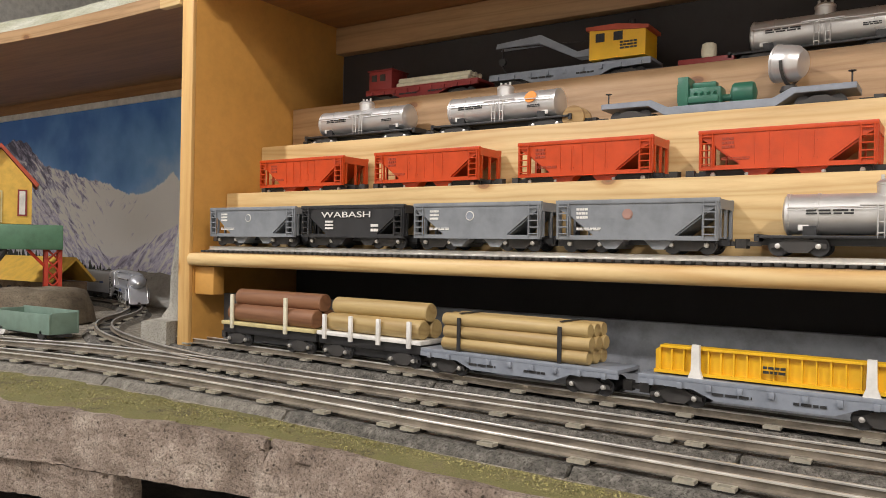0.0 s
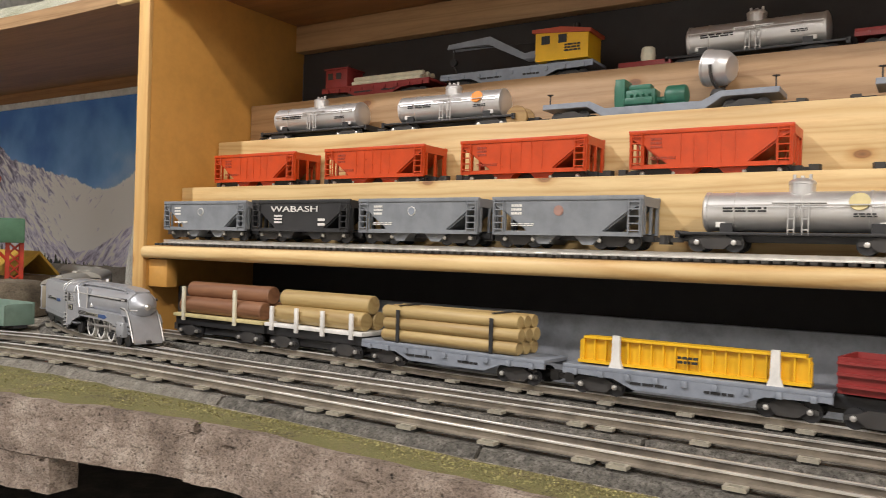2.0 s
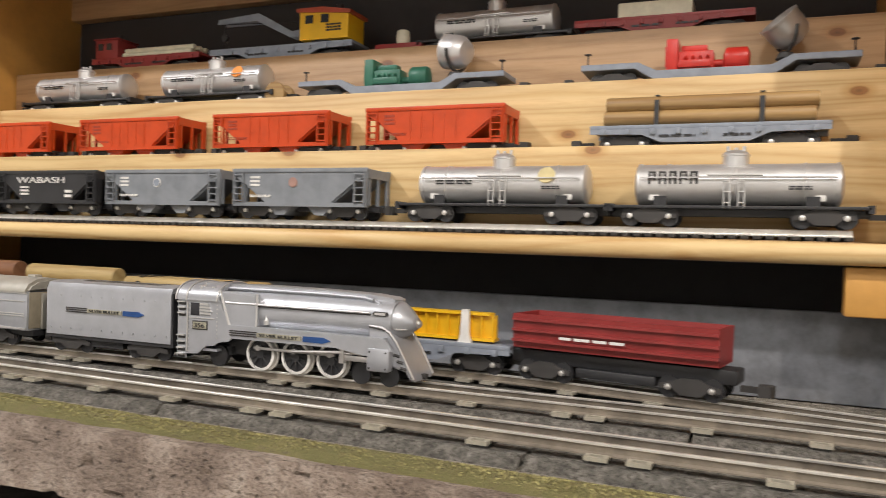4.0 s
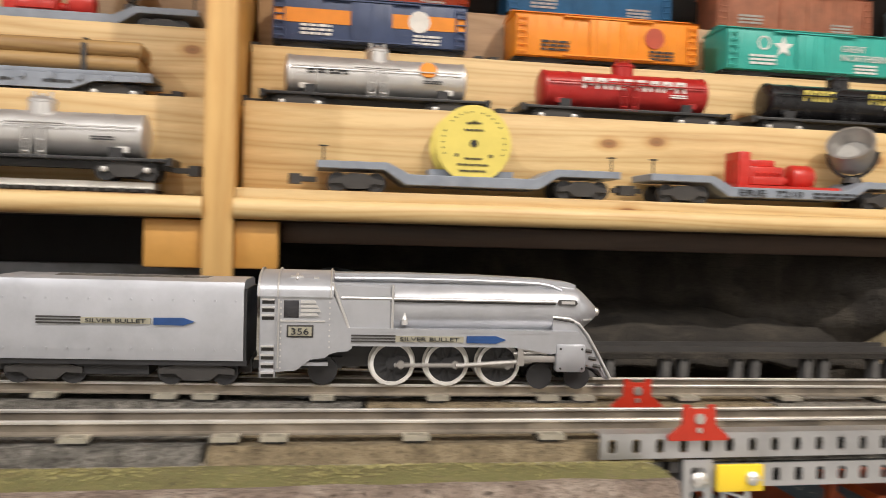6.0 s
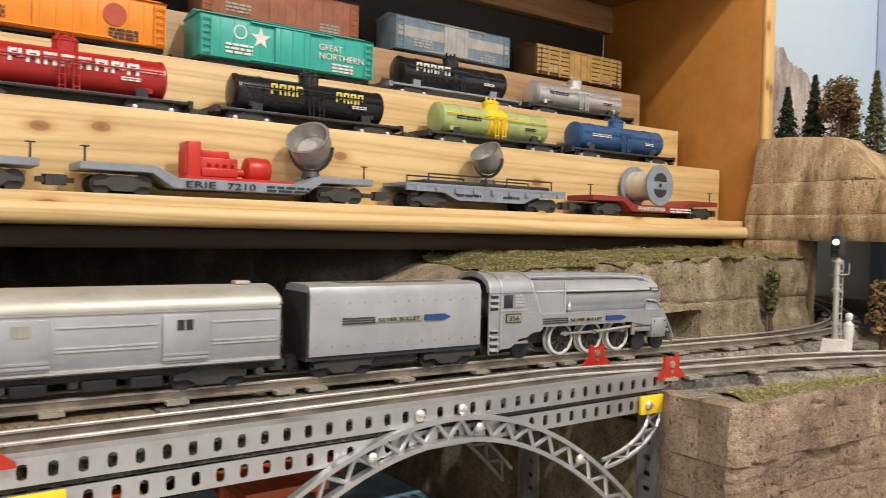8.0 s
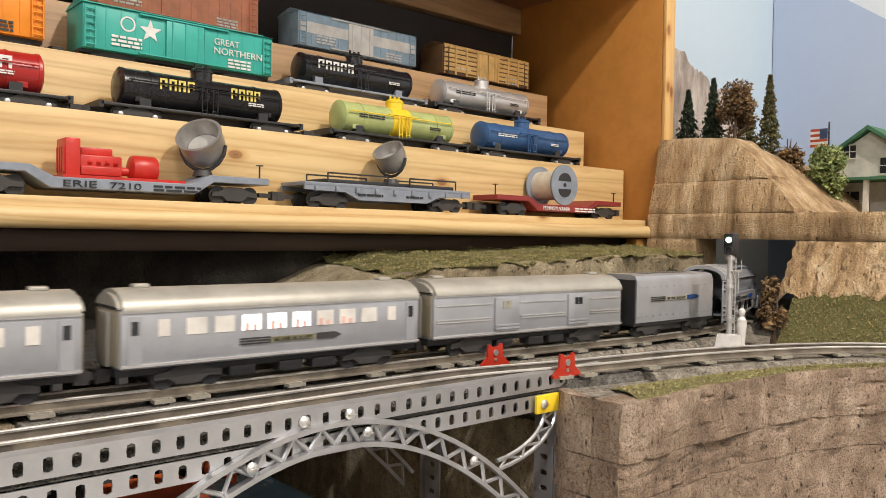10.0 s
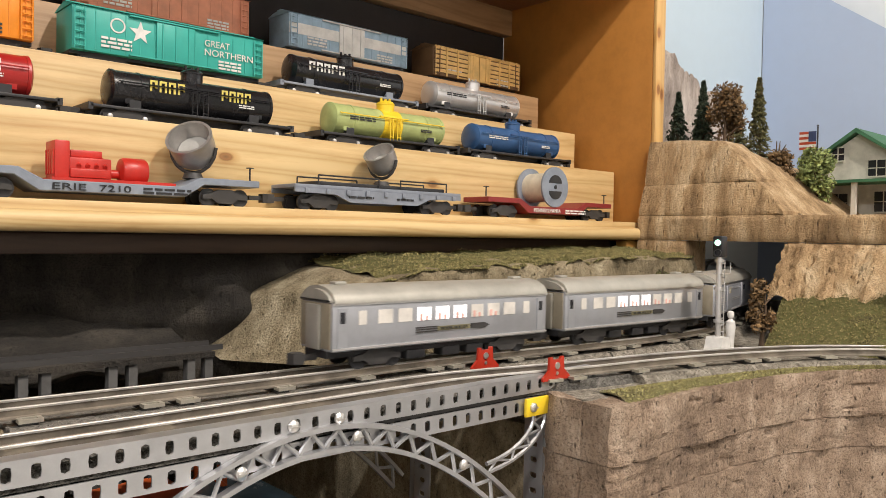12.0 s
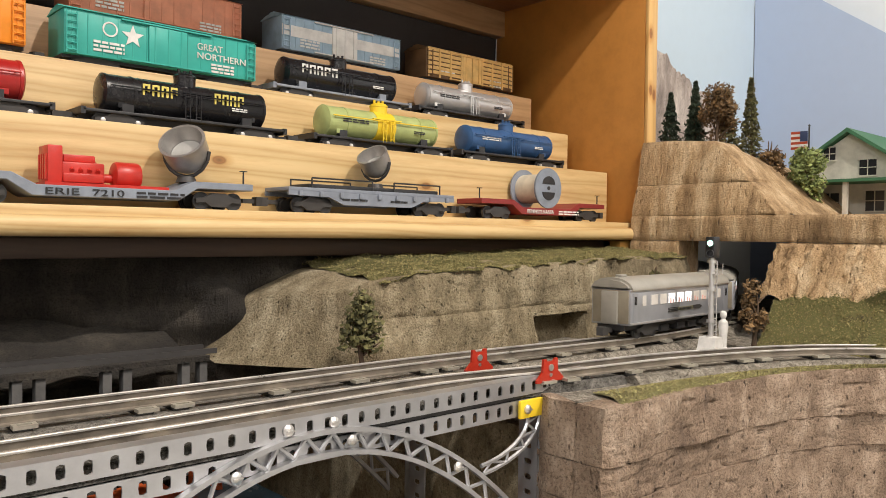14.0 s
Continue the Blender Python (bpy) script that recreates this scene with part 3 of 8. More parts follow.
# table sheets: west of the gorge, east of it, and a strip behind it
GORGE_W, GORGE_E = 5.35, 9.95
FRONT_W = smooth_line([(-16, 1.2), (-9, 3.2), (-6.5, 3.85), (-5.2, 4.1), (-3.8, 4.34), (-2, 4.3), (1.2, 4.24), (GORGE_W, 4.24)])
EAST_FRONT = smooth_line([(GORGE_E, 4.45), (9.8, 3.92), (10.9, 3.88), (12.2, 3.72), (13.2, 3.25), (14.2, 2.3), (15, 0.8)])


def table():
    bm = B()
    prism(bm, [(p.x, p.y + 0.16) for p in FRONT_W] + [(GORGE_W, 9.4), (-16, 9.4)], "z", -0.4, -0.11)
    prism(bm, [(-30, 9.4), (-8.35, 9.4), (-8.35, 20), (-30, 20)], "z", -0.4, -0.112)
    prism(bm, [(-30, 1.2), (-16, 1.2), (-16, 9.4), (-30, 9.4)], "z", -0.4, -0.112)
    solid("ground_west", bm, BALLAST, "grey gravelled layout table with ballast between tracks", "ground")
    bm = B()
    prism(bm, [(p.x + 0.1, p.y + 0.16) for p in EAST_FRONT] + [(24, 0.9), (24, 9.4), (GORGE_E, 9.4)], "z", -0.4, -0.11)
    solid("ground_east", bm, BALLAST, "grey gravelled layout table with ballast beside tunnel", "ground")


table()


def uneven(bm, amount, scale, seed, keep_top=None):
    for v in bm.verts:
        n = noise.noise_vector(v.co * scale + Vector((seed, 0, 0)))
        v.co += n * amount


def sheet(nx, ny, where):
    """A grid of points placed by where(u, w)."""
    bm = B()
    g = [[bm.verts.new(where(i / nx, j / ny)) for j in range(ny + 1)] for i in range(nx + 1)]
    for i in range(nx):
        for j in range(ny):
            bm.faces.new((g[i][j], g[i + 1][j], g[i + 1][j + 1], g[i][j + 1]))
    return bm


def at_frac(line, f):
    s = lengths(line)
    return along(line, s, f * s[-1])[0]


def turf_strip(name, front, back, z, label, material, bulge=0.03):
    """Ground cover between a front and a back line, softly uneven."""
    def where(u, w):
        a, b = at_frac(front, u), at_frac(back, u)
        p = a.lerp(b, w)
        return Vector((p.x, p.y, z + bulge * math.sin(math.pi * w) + 0.012 * noise.noise(Vector((p.x * 3, p.y * 3, 1)))))
    bm = sheet(140, 10, where)
    return solid(name, bm, material, label, "grass", "stuff")


T1_FRONT = offset(T1, -0.31)
west_line = [p for p in T1_FRONT if -12 < p.x < GORGE_W]
turf_strip("grass_strip", [p + Vector((0, 0.03)) for p in FRONT_W if p.x > -12], west_line, -0.11, "dry yellow-green grass scatter along the table edge", GRASS)
turf_strip("grass_strip", [p + Vector((0.02, 0.03)) for p in EAST_FRONT if p.x > 10.0 or p.y < 4.4][2:], [p for p in T1_FRONT if 10.1 < p.x < 14.3], -0.11, "dry yellow-green grass scatter beside the curved track", GRASS)


def fascia(name, line, tops, z_lo, material, label, lean=0.0, seed=0, cracks=()):
    """A carved foam face that hangs from a plan line."""
    def where(u, w):
        p = at_frac(line, u)
        z = tops + (z_lo - tops) * w
        n = noise.noise(Vector((p.x * 2.2, z * 3 + seed, seed))) * 0.045 + noise.noise(Vector((p.x * 9, z * 9, seed))) * 0.02 + noise.noise(Vector((p.x * 30, z * 30, seed))) * 0.008
        pit = noise.noise(Vector((p.x * 11 + p.y * 11, z * 15, seed + 4.0)))
        n += 0.1 * max(0.0, pit - 0.33) + 0.02 * max(0.0, noise.noise(Vector((p.x * 4 + p.y * 4, z * 26, seed + 7.0))) - 0.25)
        return Vector((p.x, p.y - lean * w + n, z + (0.02 * noise.noise(Vector((p.x * 3, seed, 2))) if 0 < w < 1 else 0)))
    bm = sheet(int(lengths(line)[-1] * 20), 18, where)
    r = bmesh.ops.extrude_face_region(bm, geom=bm.faces[:])
    for v in r["geom"]:
        if isinstance(v, bmesh.types.BMVert):
            v.co.y += 0.25
    bmesh.ops.recalc_face_normals(bm, faces=bm.faces[:])
    return solid(name, bm, material, label, "rock face")


lo_w = [p for p in FRONT_W if p.x <= -3.9] + [Vector((-3.835, 4.335))]
hi_w = [Vector((-3.8, 4.34))] + [p for p in FRONT_W if p.x >= -3.7]
fascia("fascia_west", lo_w, -0.1, -0.52, FOAM, "pinkish brown painted foam edge of the layout", 0.05, 1)
fascia("fascia_middle", hi_w, -0.1, -0.5, FOAM, "pinkish brown painted foam edge with a rough crack", 0.12, 5)
fascia("fascia_lower", [p + Vector((0, -0.02)) for p in lo_w if p.x < -5.1], -0.53, -0.82, FOAM, "lower foam slab under the layout edge", 0.03, 9)
for i, (a, b) in enumerate(((-0.1, -0.5), (-0.505, -0.78), (-0.785, -1.3), (-1.305, -2.2))):
    ln = EAST_FRONT if i < 1 else [p + Vector((0.0, 0.03)) for p in EAST_FRONT]
    fascia("cliff_course", ln, a, b, CLIFF, "tan carved foam cliff course with score lines", 0.0, 20 + i)

# lower deck and two gorge walls get rock with shade in its colour
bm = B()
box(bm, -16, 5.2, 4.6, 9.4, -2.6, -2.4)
solid("lower_deck", bm, SHADED_ROCK, "lower level under the layout, its shade coloured in", "ground")
bm = B()
box(bm, 5.2, 10, 2.5, 9.4, -2.6, -2.4)
solid("gorge_floor", bm, GREY_ROCK, "rocky grey floor of the gorge", "ground")
bm = B()
box(bm, 5.2, 8.6, 4.7, 6.2, -2.4, -1.0)
solid("water", sheet(20, 20, lambda u, w: Vector((5.4 + 3.2 * u, 4.2 + 2.4 * w, -0.95 + 0.01 * noise.noise(Vector((u * 9, w * 9, 0)))))), WATER, "still blue painted river in the gorge", "water")
bm.free()
bm = B()
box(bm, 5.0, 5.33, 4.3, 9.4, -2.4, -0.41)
solid("gorge_wall_west", bm, SHADED_ROCK, "dark foam wall of the gorge", "rock face")
bm = B()
box(bm, 9.97, 10.3, 4.6, 9.4, -2.4, -0.41)
solid("gorge_wall_east", bm, GREY_ROCK, "grey foam wall of the gorge", "rock face")
bm = B()
box(bm, 5.0, 10.3, 9.2, 9.4, -2.4, -0.4)
solid("gorge_wall_back", bm, SHADED_ROCK, "dark foam wall behind the gorge", "rock face")


SHELF, LIP = 1.24, 1.165
STEP_Y = (7.62, 8.24, 8.85)
STEP_L, STEP_R = (1.97, 2.67, 3.3), (1.97, 2.56, 3.15)
BACK, TOP, FACE = 10.0, 4.75, 7.08
X_L, X_M0, X_M1, X_R = -8.1, 2.93, 3.15, 15.05


def panel(name, b, material, label, category="panel", soft=0.012):
    bm = B()
    box(bm, *b, soft)
    return solid(name, bm, material, label, category)


panel("side_panel_west", (-8.1 - 0.2, -8.1, 7.1, BACK, -0.1, TOP + 0.3), PLY, "amber varnished plywood side of the display case")
panel("post_west", (-8.32, -8.1, 7.04, 7.098, -0.1, TOP + 0.3), PINE_UP, "light pine front edge of the display case", "post")
panel("side_panel_east", (15.05, 15.25, 7.1, BACK, 0.86, TOP + 0.3), PLY_EAST, "orange varnished plywood side of the display case")
panel("post_east", (15.05, 15.27, 7.04, 7.098, 0.86, TOP + 0.3), PINE_UP, "light pine front edge of the display case", "post")
panel("post_middle", (X_M0, X_M1, 7.04, 7.2, -0.1, TOP + 0.3), PINE_UP, "light pine post between the two display cases", "post")
panel("divider", (X_M0 + 0.03, X_M1 - 0.03, 7.205, BACK, SHELF, TOP), PLY, "varnished plywood divider between the cases")
panel("case_roof", (-8.1, 15.05, 7.15, BACK, TOP, TOP + 0.2), PLY_TOP, "brown plywood roof of the display case")
panel("case_back", (-8.1, 15.05, BACK, BACK + 0.1, SHELF - 0.3, TOP), BLACK_AND_SHADE, "black painted back of the display case")
panel("back_rail", (-8.1, 15.05, BACK - 0.2, BACK - 0.004, TOP - 0.42, TOP - 0.004), BROWN_PINE, "brown pine rail under the case roof")
for nm, x0, x1, steps in (("west", X_L, X_M0, STEP_L), ("east", X_M1, X_R, STEP_R)):
    panel("shelf_board_" + nm, (x0 + 0.003, x1 - 0.003, 7.1, BACK - 0.004, LIP - 0.15, LIP if nm == "west" else SHELF), PINE, "light pine bottom shelf of the display case", "shelf")
    bm = B()
    a0 = x0 + 0.003 if nm == "west" else x0 + 0.003
    prism(bm, [(7.098, LIP - 0.002)] + [(7.06 - 0.06 * math.sin(a), LIP - 0.083 + 0.08 * math.cos(a)) for a in [math.pi * i / 10 for i in range(11)]] + [(7.098, LIP - 0.165)], "x", a0, x1 - 0.003)
    solid("shelf_nosing_" + nm, bm, PINE, "rounded light pine nosing along the shelf edge", "trim")
    lo = SHELF
    for i, (y, z) in enumerate(zip(STEP_Y, steps)):
        e0 = x0 + 0.02 if nm == "west" else x0 + 0.01
        e1 = x1 - 0.01 if nm == "west" else x1 - 0.12 - 0.14 * i
        y1 = STEP_Y[i + 1] if i < 2 else BACK - 0.2
        # the top step is a browner pine than the two below
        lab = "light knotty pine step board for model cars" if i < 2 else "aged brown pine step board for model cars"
        wood = PINE if i < 2 else BROWN_PINE
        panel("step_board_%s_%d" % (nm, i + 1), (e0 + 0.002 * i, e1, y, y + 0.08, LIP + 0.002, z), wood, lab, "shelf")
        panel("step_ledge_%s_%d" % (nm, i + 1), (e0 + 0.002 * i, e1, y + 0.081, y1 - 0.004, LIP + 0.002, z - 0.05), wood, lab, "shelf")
# undersides and rail coloured dark for the shade under the shelf
panel("shelf_underside_west", (-8.09, 2.92, 7.11, BACK - 0.1, LIP - 0.17, LIP - 0.152), SHADE_BROWN, "dark stained board under the shelf", "trim")
panel("shelf_underside_east", (3.16, 15.04, 7.11, BACK - 0.1, LIP - 0.17, LIP - 0.152), SHADE_BROWN, "dark stained board under the shelf", "trim")
panel("shelf_rail_east", (3.5, 14.5, 7.35, 7.42, LIP - 0.34, LIP - 0.172), SHADE_BROWN, "dark stained rail under the shelf", "trim")
for x0, x1 in ((-8.098, -7.72), (2.5, 2.926), (3.154, 3.48), (14.55, 15.0)):
    panel("cleat", (x0, x1, 7.12, 7.3, LIP - 0.54, LIP - 0.173), PLY, "amber pine block under the shelf", "trim", 0.02)
panel("wall_under_shelf", (-8.1, 2.9, 7.62, 7.72, -0.1, 0.62), GREY_WALL, "dull grey wall behind the siding", "wall")
# black sheet added where only deep shade shows under the shelf
panel("wall_dark", (-8.1, 16, 9.0, 9.1, -0.1, 1.2), BLACK_AND_SHADE, "black sheet for the deep shade behind the layout", "wall")
track("railway_track", T1, "two-rail bright track on grey rubber roadbed")
track("railway_track", T2, "two-rail bright track curving out of the hills")
track("railway_track", T2_LEFT, "two-rail bright track curving to the table edge")
track("railway_track", T3, "two-rail siding track under the shelf")


# ---- rolling stock; x along the car, z from the rail top, the seen side at -y ----
def wheel_mesh(r, material, name="wheel", w=0.035):
    bm = B()
    lathe(bm, [(r * 0.3, -w * 0.7), (r * 0.8, -w * 0.6), (r * 0.88, -w * 0.2), (r, -w * 0.2), (r, w * 0.3), (r * 1.12, w * 0.35), (r * 1.12, w), (r * 0.3, w)], (0, 0, 0), (0, 1, 0), 16)
    return mesh_of(name, bm, material)


WHEEL = wheel_mesh(0.07, BLACK)
bm = B()
lathe(bm, [(0.01, -0.018), (0.021, -0.014), (0.023, 0.0), (0.023, 0.02)], (0, 0, 0), (0, 1, 0), 10)
JOURNAL = mesh_of("journal_cover", bm, paint("journal_zinc", (0.7, 0.68, 0.65), 0.35, 0.8))


def truck(parent, x, bright=False, seats=0.2):
    """A four-wheel truck: two cast side frames, bolster, wheels and journal covers."""
    bm = B()
    for sy in (-1, 1):
        y = sy * 0.155
        prism(bm, [(-0.21, 0.09), (-0.13, 0.105), (-0.06, 0.14), (0.06, 0.14), (0.13, 0.105), (0.21, 0.09), (0.21, 0.055), (0.12, 0.06), (0.07, 0.02), (-0.07, 0.02), (-0.12, 0.06), (-0.21, 0.055)], "y", y - 0.018, y + 0.018)
        for k in (-0.035, 0.0, 0.035):
            rod(bm, (k, y - 0.02 * sy, 0.04), (k, y - 0.02 * sy, 0.11), 0.012, seg=8)
    box(bm, -0.05, 0.05, -0.14, 0.14, 0.07, 0.13)
    t = part("truck", bm, CHASSIS, parent, "", (x, 0, 0))
    for wx in (-0.15, 0.15):
        for sy in (-1, 1):
            o = new("wheel", WHEEL)
            o.parent = t
            o.matrix_basis = pose(wx * D, sy * 0.11 * D, 0.07 * D, 0, 0, 0 if sy > 0 else 180)
            if bright and sy < 0:
                j = new("journal_cover", JOURNAL)
                j.parent = t
                j.matrix_basis = pose(wx * D, -0.178 * D, 0.072 * D)
    return t


def coupler(parent, x, s):
    bm = B()
    box(bm, min(x, x + s * 0.12), max(x, x + s * 0.12), -0.02, 0.02, 0.07, 0.11)
    prism(bm, [(x + s * 0.12, -0.05), (x + s * 0.2, -0.04), (x + s * 0.22, 0.02), (x + s * 0.17, 0.05), (x + s * 0.12, 0.03)], "z", 0.05, 0.13)
    part("coupler", bm, CHASSIS, parent)


def ladder(bm, x, y, z0, z1, w=0.09, n=4, r=0.007):
    for k in (0, w):
        rod(bm, (x + k, y, z0), (x + k, y, z1), r, seg=6)
    for i in range(n):
        z = z0 + (z1 - z0) * (i + 0.5) / n
        rod(bm, (x, y, z), (x + w, y, z), r, seg=6)


CARS = []


def hopper(x, y, z, material, label, length=1.48, words=None, emblem=None, print_mat=WHITE, trucks=True, seed=1):
    """An open hopper: sloped ends inside a sheet side with triangular gaps, ribs, bays and ladders."""
    t = thing("hopper_car", x, y, z, label, "model wagon", "hopper cars")
    h, b, top, bot = length / 2, 0.225, 0.465, 0.13
    for sy in (-1, 1):
        bm = B()
        y0 = sy * b
        prism(bm, [(-h, top), (h, top), (h, 0.40), (h - 0.14, 0.33), (h - 0.36, bot + 0.03), (h - 0.36, bot), (-h + 0.36, bot), (-h + 0.36, bot + 0.03), (-h + 0.14, 0.33), (-h, 0.40)], "y", y0 - 0.012, y0 + 0.012)
        box(bm, -h - 0.01, h + 0.01, y0 - 0.022, y0 + 0.022, top - 0.03, top + 0.01, 0.004)
        for i in range(1, 6):
            rx = -h + 0.36 + (length - 0.72) * i / 6
            if material is HOP_RED:
                box(bm, rx - 0.005, rx + 0.005, y0 - 0.016, y0 + 0.016, bot + 0.02, top - 0.03)
                for q in range(4):
                    rod(bm, (rx + 0.025, y0 - 0.011, bot + 0.06 + q * 0.07), (rx + 0.025, y0 - 0.017, bot + 0.06 + q * 0.07), 0.006, seg=6)
        box(bm, -h, h, y0 - 0.018, y0 + 0.018, bot - 0.02, bot + 0.02)
        for k in (-h + 0.012, h - 0.012):
            box(bm, k - 0.015, k + 0.015, y0 - 0.016, y0 + 0.016, bot, top)
        for k in (-h + 0.13, h - 0.13):
            box(bm, k - 0.008, k + 0.008, y0 - 0.01, y0 + 0.014, bot, top - 0.1)
        part("side_sheet", bm, material, t)
    for s in (-1, 1):
        bm = B()
        prism(bm, [(s * h, 0.42), (s * (h - 0.02), 0.40), (s * (h - 0.42), 0.1), (s * (h - 0.44), 0.13)], "y", -b + 0.013, b - 0.013)
        part("slope_sheet", bm, material, t)
        bm = B()
        box(bm, s * h - 0.012, s * h + 0.012, -b, b, 0.38, top)
        for k in (-0.18, 0.0, 0.18):
            box(bm, s * h - 0.012, s * h + 0.012, k - 0.012, k + 0.012, bot, 0.38)
        part("end_frame", bm, material, t)
        bm = B()
        ladder(bm, s * (h - 0.07) - 0.05, -b - 0.03, bot, top - 0.02, 0.1, 5)
        part("ladder", bm, material, t)
        coupler(t, s * (h - 0.02), s)
    for k in (-0.22, 0.22):
        bm = B()
        prism(bm, [(k - 0.17, bot + 0.02), (k + 0.17, bot + 0.02), (k + 0.05, 0.03), (k - 0.05, 0.03)], "y", -b + 0.03, b - 0.03)
        part("discharge_bay", bm, material, t)
    bm = B()
    box(bm, -h - 0.05, h + 0.05, -0.06, 0.06, 0.07, 0.12)
    for s in (-1, 1):
        box(bm, s * (h - 0.25) - 0.2, s * (h - 0.25) + 0.2, -0.18, 0.18, 0.11, 0.135)
    part("centre_sill", bm, BLACK, t)
    truck(t, -h + 0.26, True)
    truck(t, h - 0.26, True)
    if words:
        writing(words, t, print_mat, 0.065, (-0.43, -b - 0.024, 0.335), 0.72)
        bars(t, print_mat, -0.37, -b - 0.022, 0.3, 0.12, 0.022, 3, seed)
        bars(t, print_mat, 0.3, -b - 0.022, 0.26, 0.1, 0.03, 2, seed + 3)
    else:
        if emblem is not None:
            bm = B()
            lathe(bm, [(0.048, 0.0), (0.048, 0.005)], (0, 0, 0), (0, -1, 0), 24)
            e = part("emblem", bm, emblem if emblem is FADED_RED else print_mat, t, "round railway emblem", (-0.05, -b - 0.012, 0.34))
            bm = B()
            lathe(bm, [(0.039, 0.0), (0.039, 0.004)], (0, 0, 0), (0, -1, 0), 24)
            part("emblem_centre", bm, emblem, e, "", (0, -0.006, 0))
        bars(t, print_mat, -h + 0.2, -b - 0.014, 0.40, 0.11, 0.022, 3, seed)
        bars(t, print_mat, -h + 0.2, -b - 0.014, 0.22, 0.24, 0.009, 2, seed + 1)
    return t


def tank_car(x, y, z, material, label, dome=None, stripe=None, blocks=None, block_mat=WHITE, length=1.55, r=0.165, disc=None, seed=1, plates=True, deck=None, tall=True):
    """A tank car: banded barrel with domed ends, manway dome, ladder, handrails, deck and trucks."""
    t = thing("tank_car", x, y, z, label, "model tank wagon", "tank cars")
    h, cz = length / 2, 0.335
    bm = B()
    prof = [(0.02, -h), (r * 0.6, -h + 0.006), (r * 0.88, -h + 0.018), (r * 0.97, -h + 0.03), (r + 0.006, -h + 0.034), (r + 0.006, -h + 0.06), (r, -h + 0.063)]
    for k in (-0.5, 0.0, 0.5):
        c = k * h * 1.3
        prof += [(r, c - 0.012), (r + 0.006, c - 0.01), (r + 0.006, c + 0.01), (r, c + 0.012)]
    prof += [(r, h - 0.063), (r + 0.006, h - 0.06), (r + 0.006, h - 0.034), (r * 0.97, h - 0.03), (r * 0.88, h - 0.018), (r * 0.6, h - 0.006), (0.02, h)]
    lathe(bm, prof, (0, 0, cz), (1, 0, 0), 32)
    barrel = part("barrel", bm, material, t)
    bm = B()
    lathe(bm, [(0.1, 0.0), (0.1, r + 0.055), (0.105, r + 0.06), (0.105, r + 0.075), (0.085, r + 0.095), (0.04, r + 0.11), (0.015, r + 0.112), (0.015, r + 0.13)], (0, 0, cz), (0, 0, 1), 20)
    for s in (-1, 1):
        rod(bm, (s * 0.06, 0, cz + r + 0.08), (s * 0.06, 0, cz + r + 0.14), 0.014, seg=8)
    part("dome", bm, dome or material, t)
    bm = B()
    box(bm, -0.2, 0.2, -r - 0.015, -r + 0.08, cz + 0.06, cz + 0.072)
    part("walkway", bm, dome or material, t)
    bm = B()
    for sy in (-1, 1):
        rod(bm, (-h + 0.06, sy * (r + 0.022), cz + 0.045), (h - 0.06, sy * (r + 0.022), cz + 0.045), 0.007, seg=6)
        for k in range(5):
            px = -h + 0.1 + (length - 0.2) * k / 4
            rod(bm, (px, sy * (r - 0.005), cz + 0.045), (px, sy * (r + 0.024), cz + 0.045), 0.006, seg=6)
    part("handrail", bm, dome or material, t)
    bm = B()
    for lx in (-0.075, 0.03):
        ladder(bm, lx, -r - 0.03, 0.14, cz + 0.06, 0.045, 3, 0.006)
    part("ladder", bm, dome or material, t)
    bm = B()
    e = h + 0.17
    box(bm, -e, e, -0.2, 0.2, 0.135, 0.16, 0.004)
    box(bm, -e, e, -0.05, 0.05, 0.08, 0.135)
    for s in (-1, 1):
        box(bm, s * (h * 0.72) - 0.05, s * (h * 0.72) + 0.05, -0.14, 0.14, 0.16, cz - r * 0.6)
        box(bm, s * e - 0.02, s * e + 0.02, -0.2, 0.2, 0.11, 0.17)
    part("deck", bm, deck or BLACK, t)
    if plates:
        for s in (-1, 1):
            bm = B()
            box(bm, s * h * 0.78 - 0.04, s * h * 0.78 + 0.04, -r * 0.72 - 0.02, -r * 0.72, cz - r * 0.82, cz - r * 0.42, 0.005)
            part("saddle_plate", bm, WHITE if material is SILVER else material, t)
    truck(t, -h * 0.82, True)
    truck(t, h * 0.82, True)
    for s in (-1, 1):
        coupler(t, s * e, s)
    if stripe is not None:
        bm = B()
        lathe(bm, [(r + 0.004, -0.13), (r + 0.007, -0.128), (r + 0.007, 0.128), (r + 0.004, 0.13)], (0, 0, cz), (1, 0, 0), 32)
        part("centre_band", bm, stripe, t)
    if blocks:
        for bx, bw, n in blocks:
            emblem_letters(t, block_mat, bx, -r * 0.97 - 0.01, cz - 0.005, bw, 0.1, n)
    else:
        bars(t, BLACK if material in (SILVER, CAR_OLIVE) else WHITE, -h * 0.75, -r * 0.98 - 0.008, cz + 0.03, 0.34, 0.014, 2, seed)
    if disc is not None:
        bm = B()
        lathe(bm, [(0.075, 0), (0.075, 0.008)], (0, 0, 0), (0, -1, 0.45), 20)
        part("emblem", bm, disc, t, "round coloured emblem", (h * 0.55, -r * 0.93, cz + 0.07))
    bars(t, BLACK if material in (SILVER, CAR_OLIVE) else WHITE, h * 0.5, -r * 0.99 - 0.006, cz - 0.02, 0.16, 0.011, 2, seed + 7)
    return t


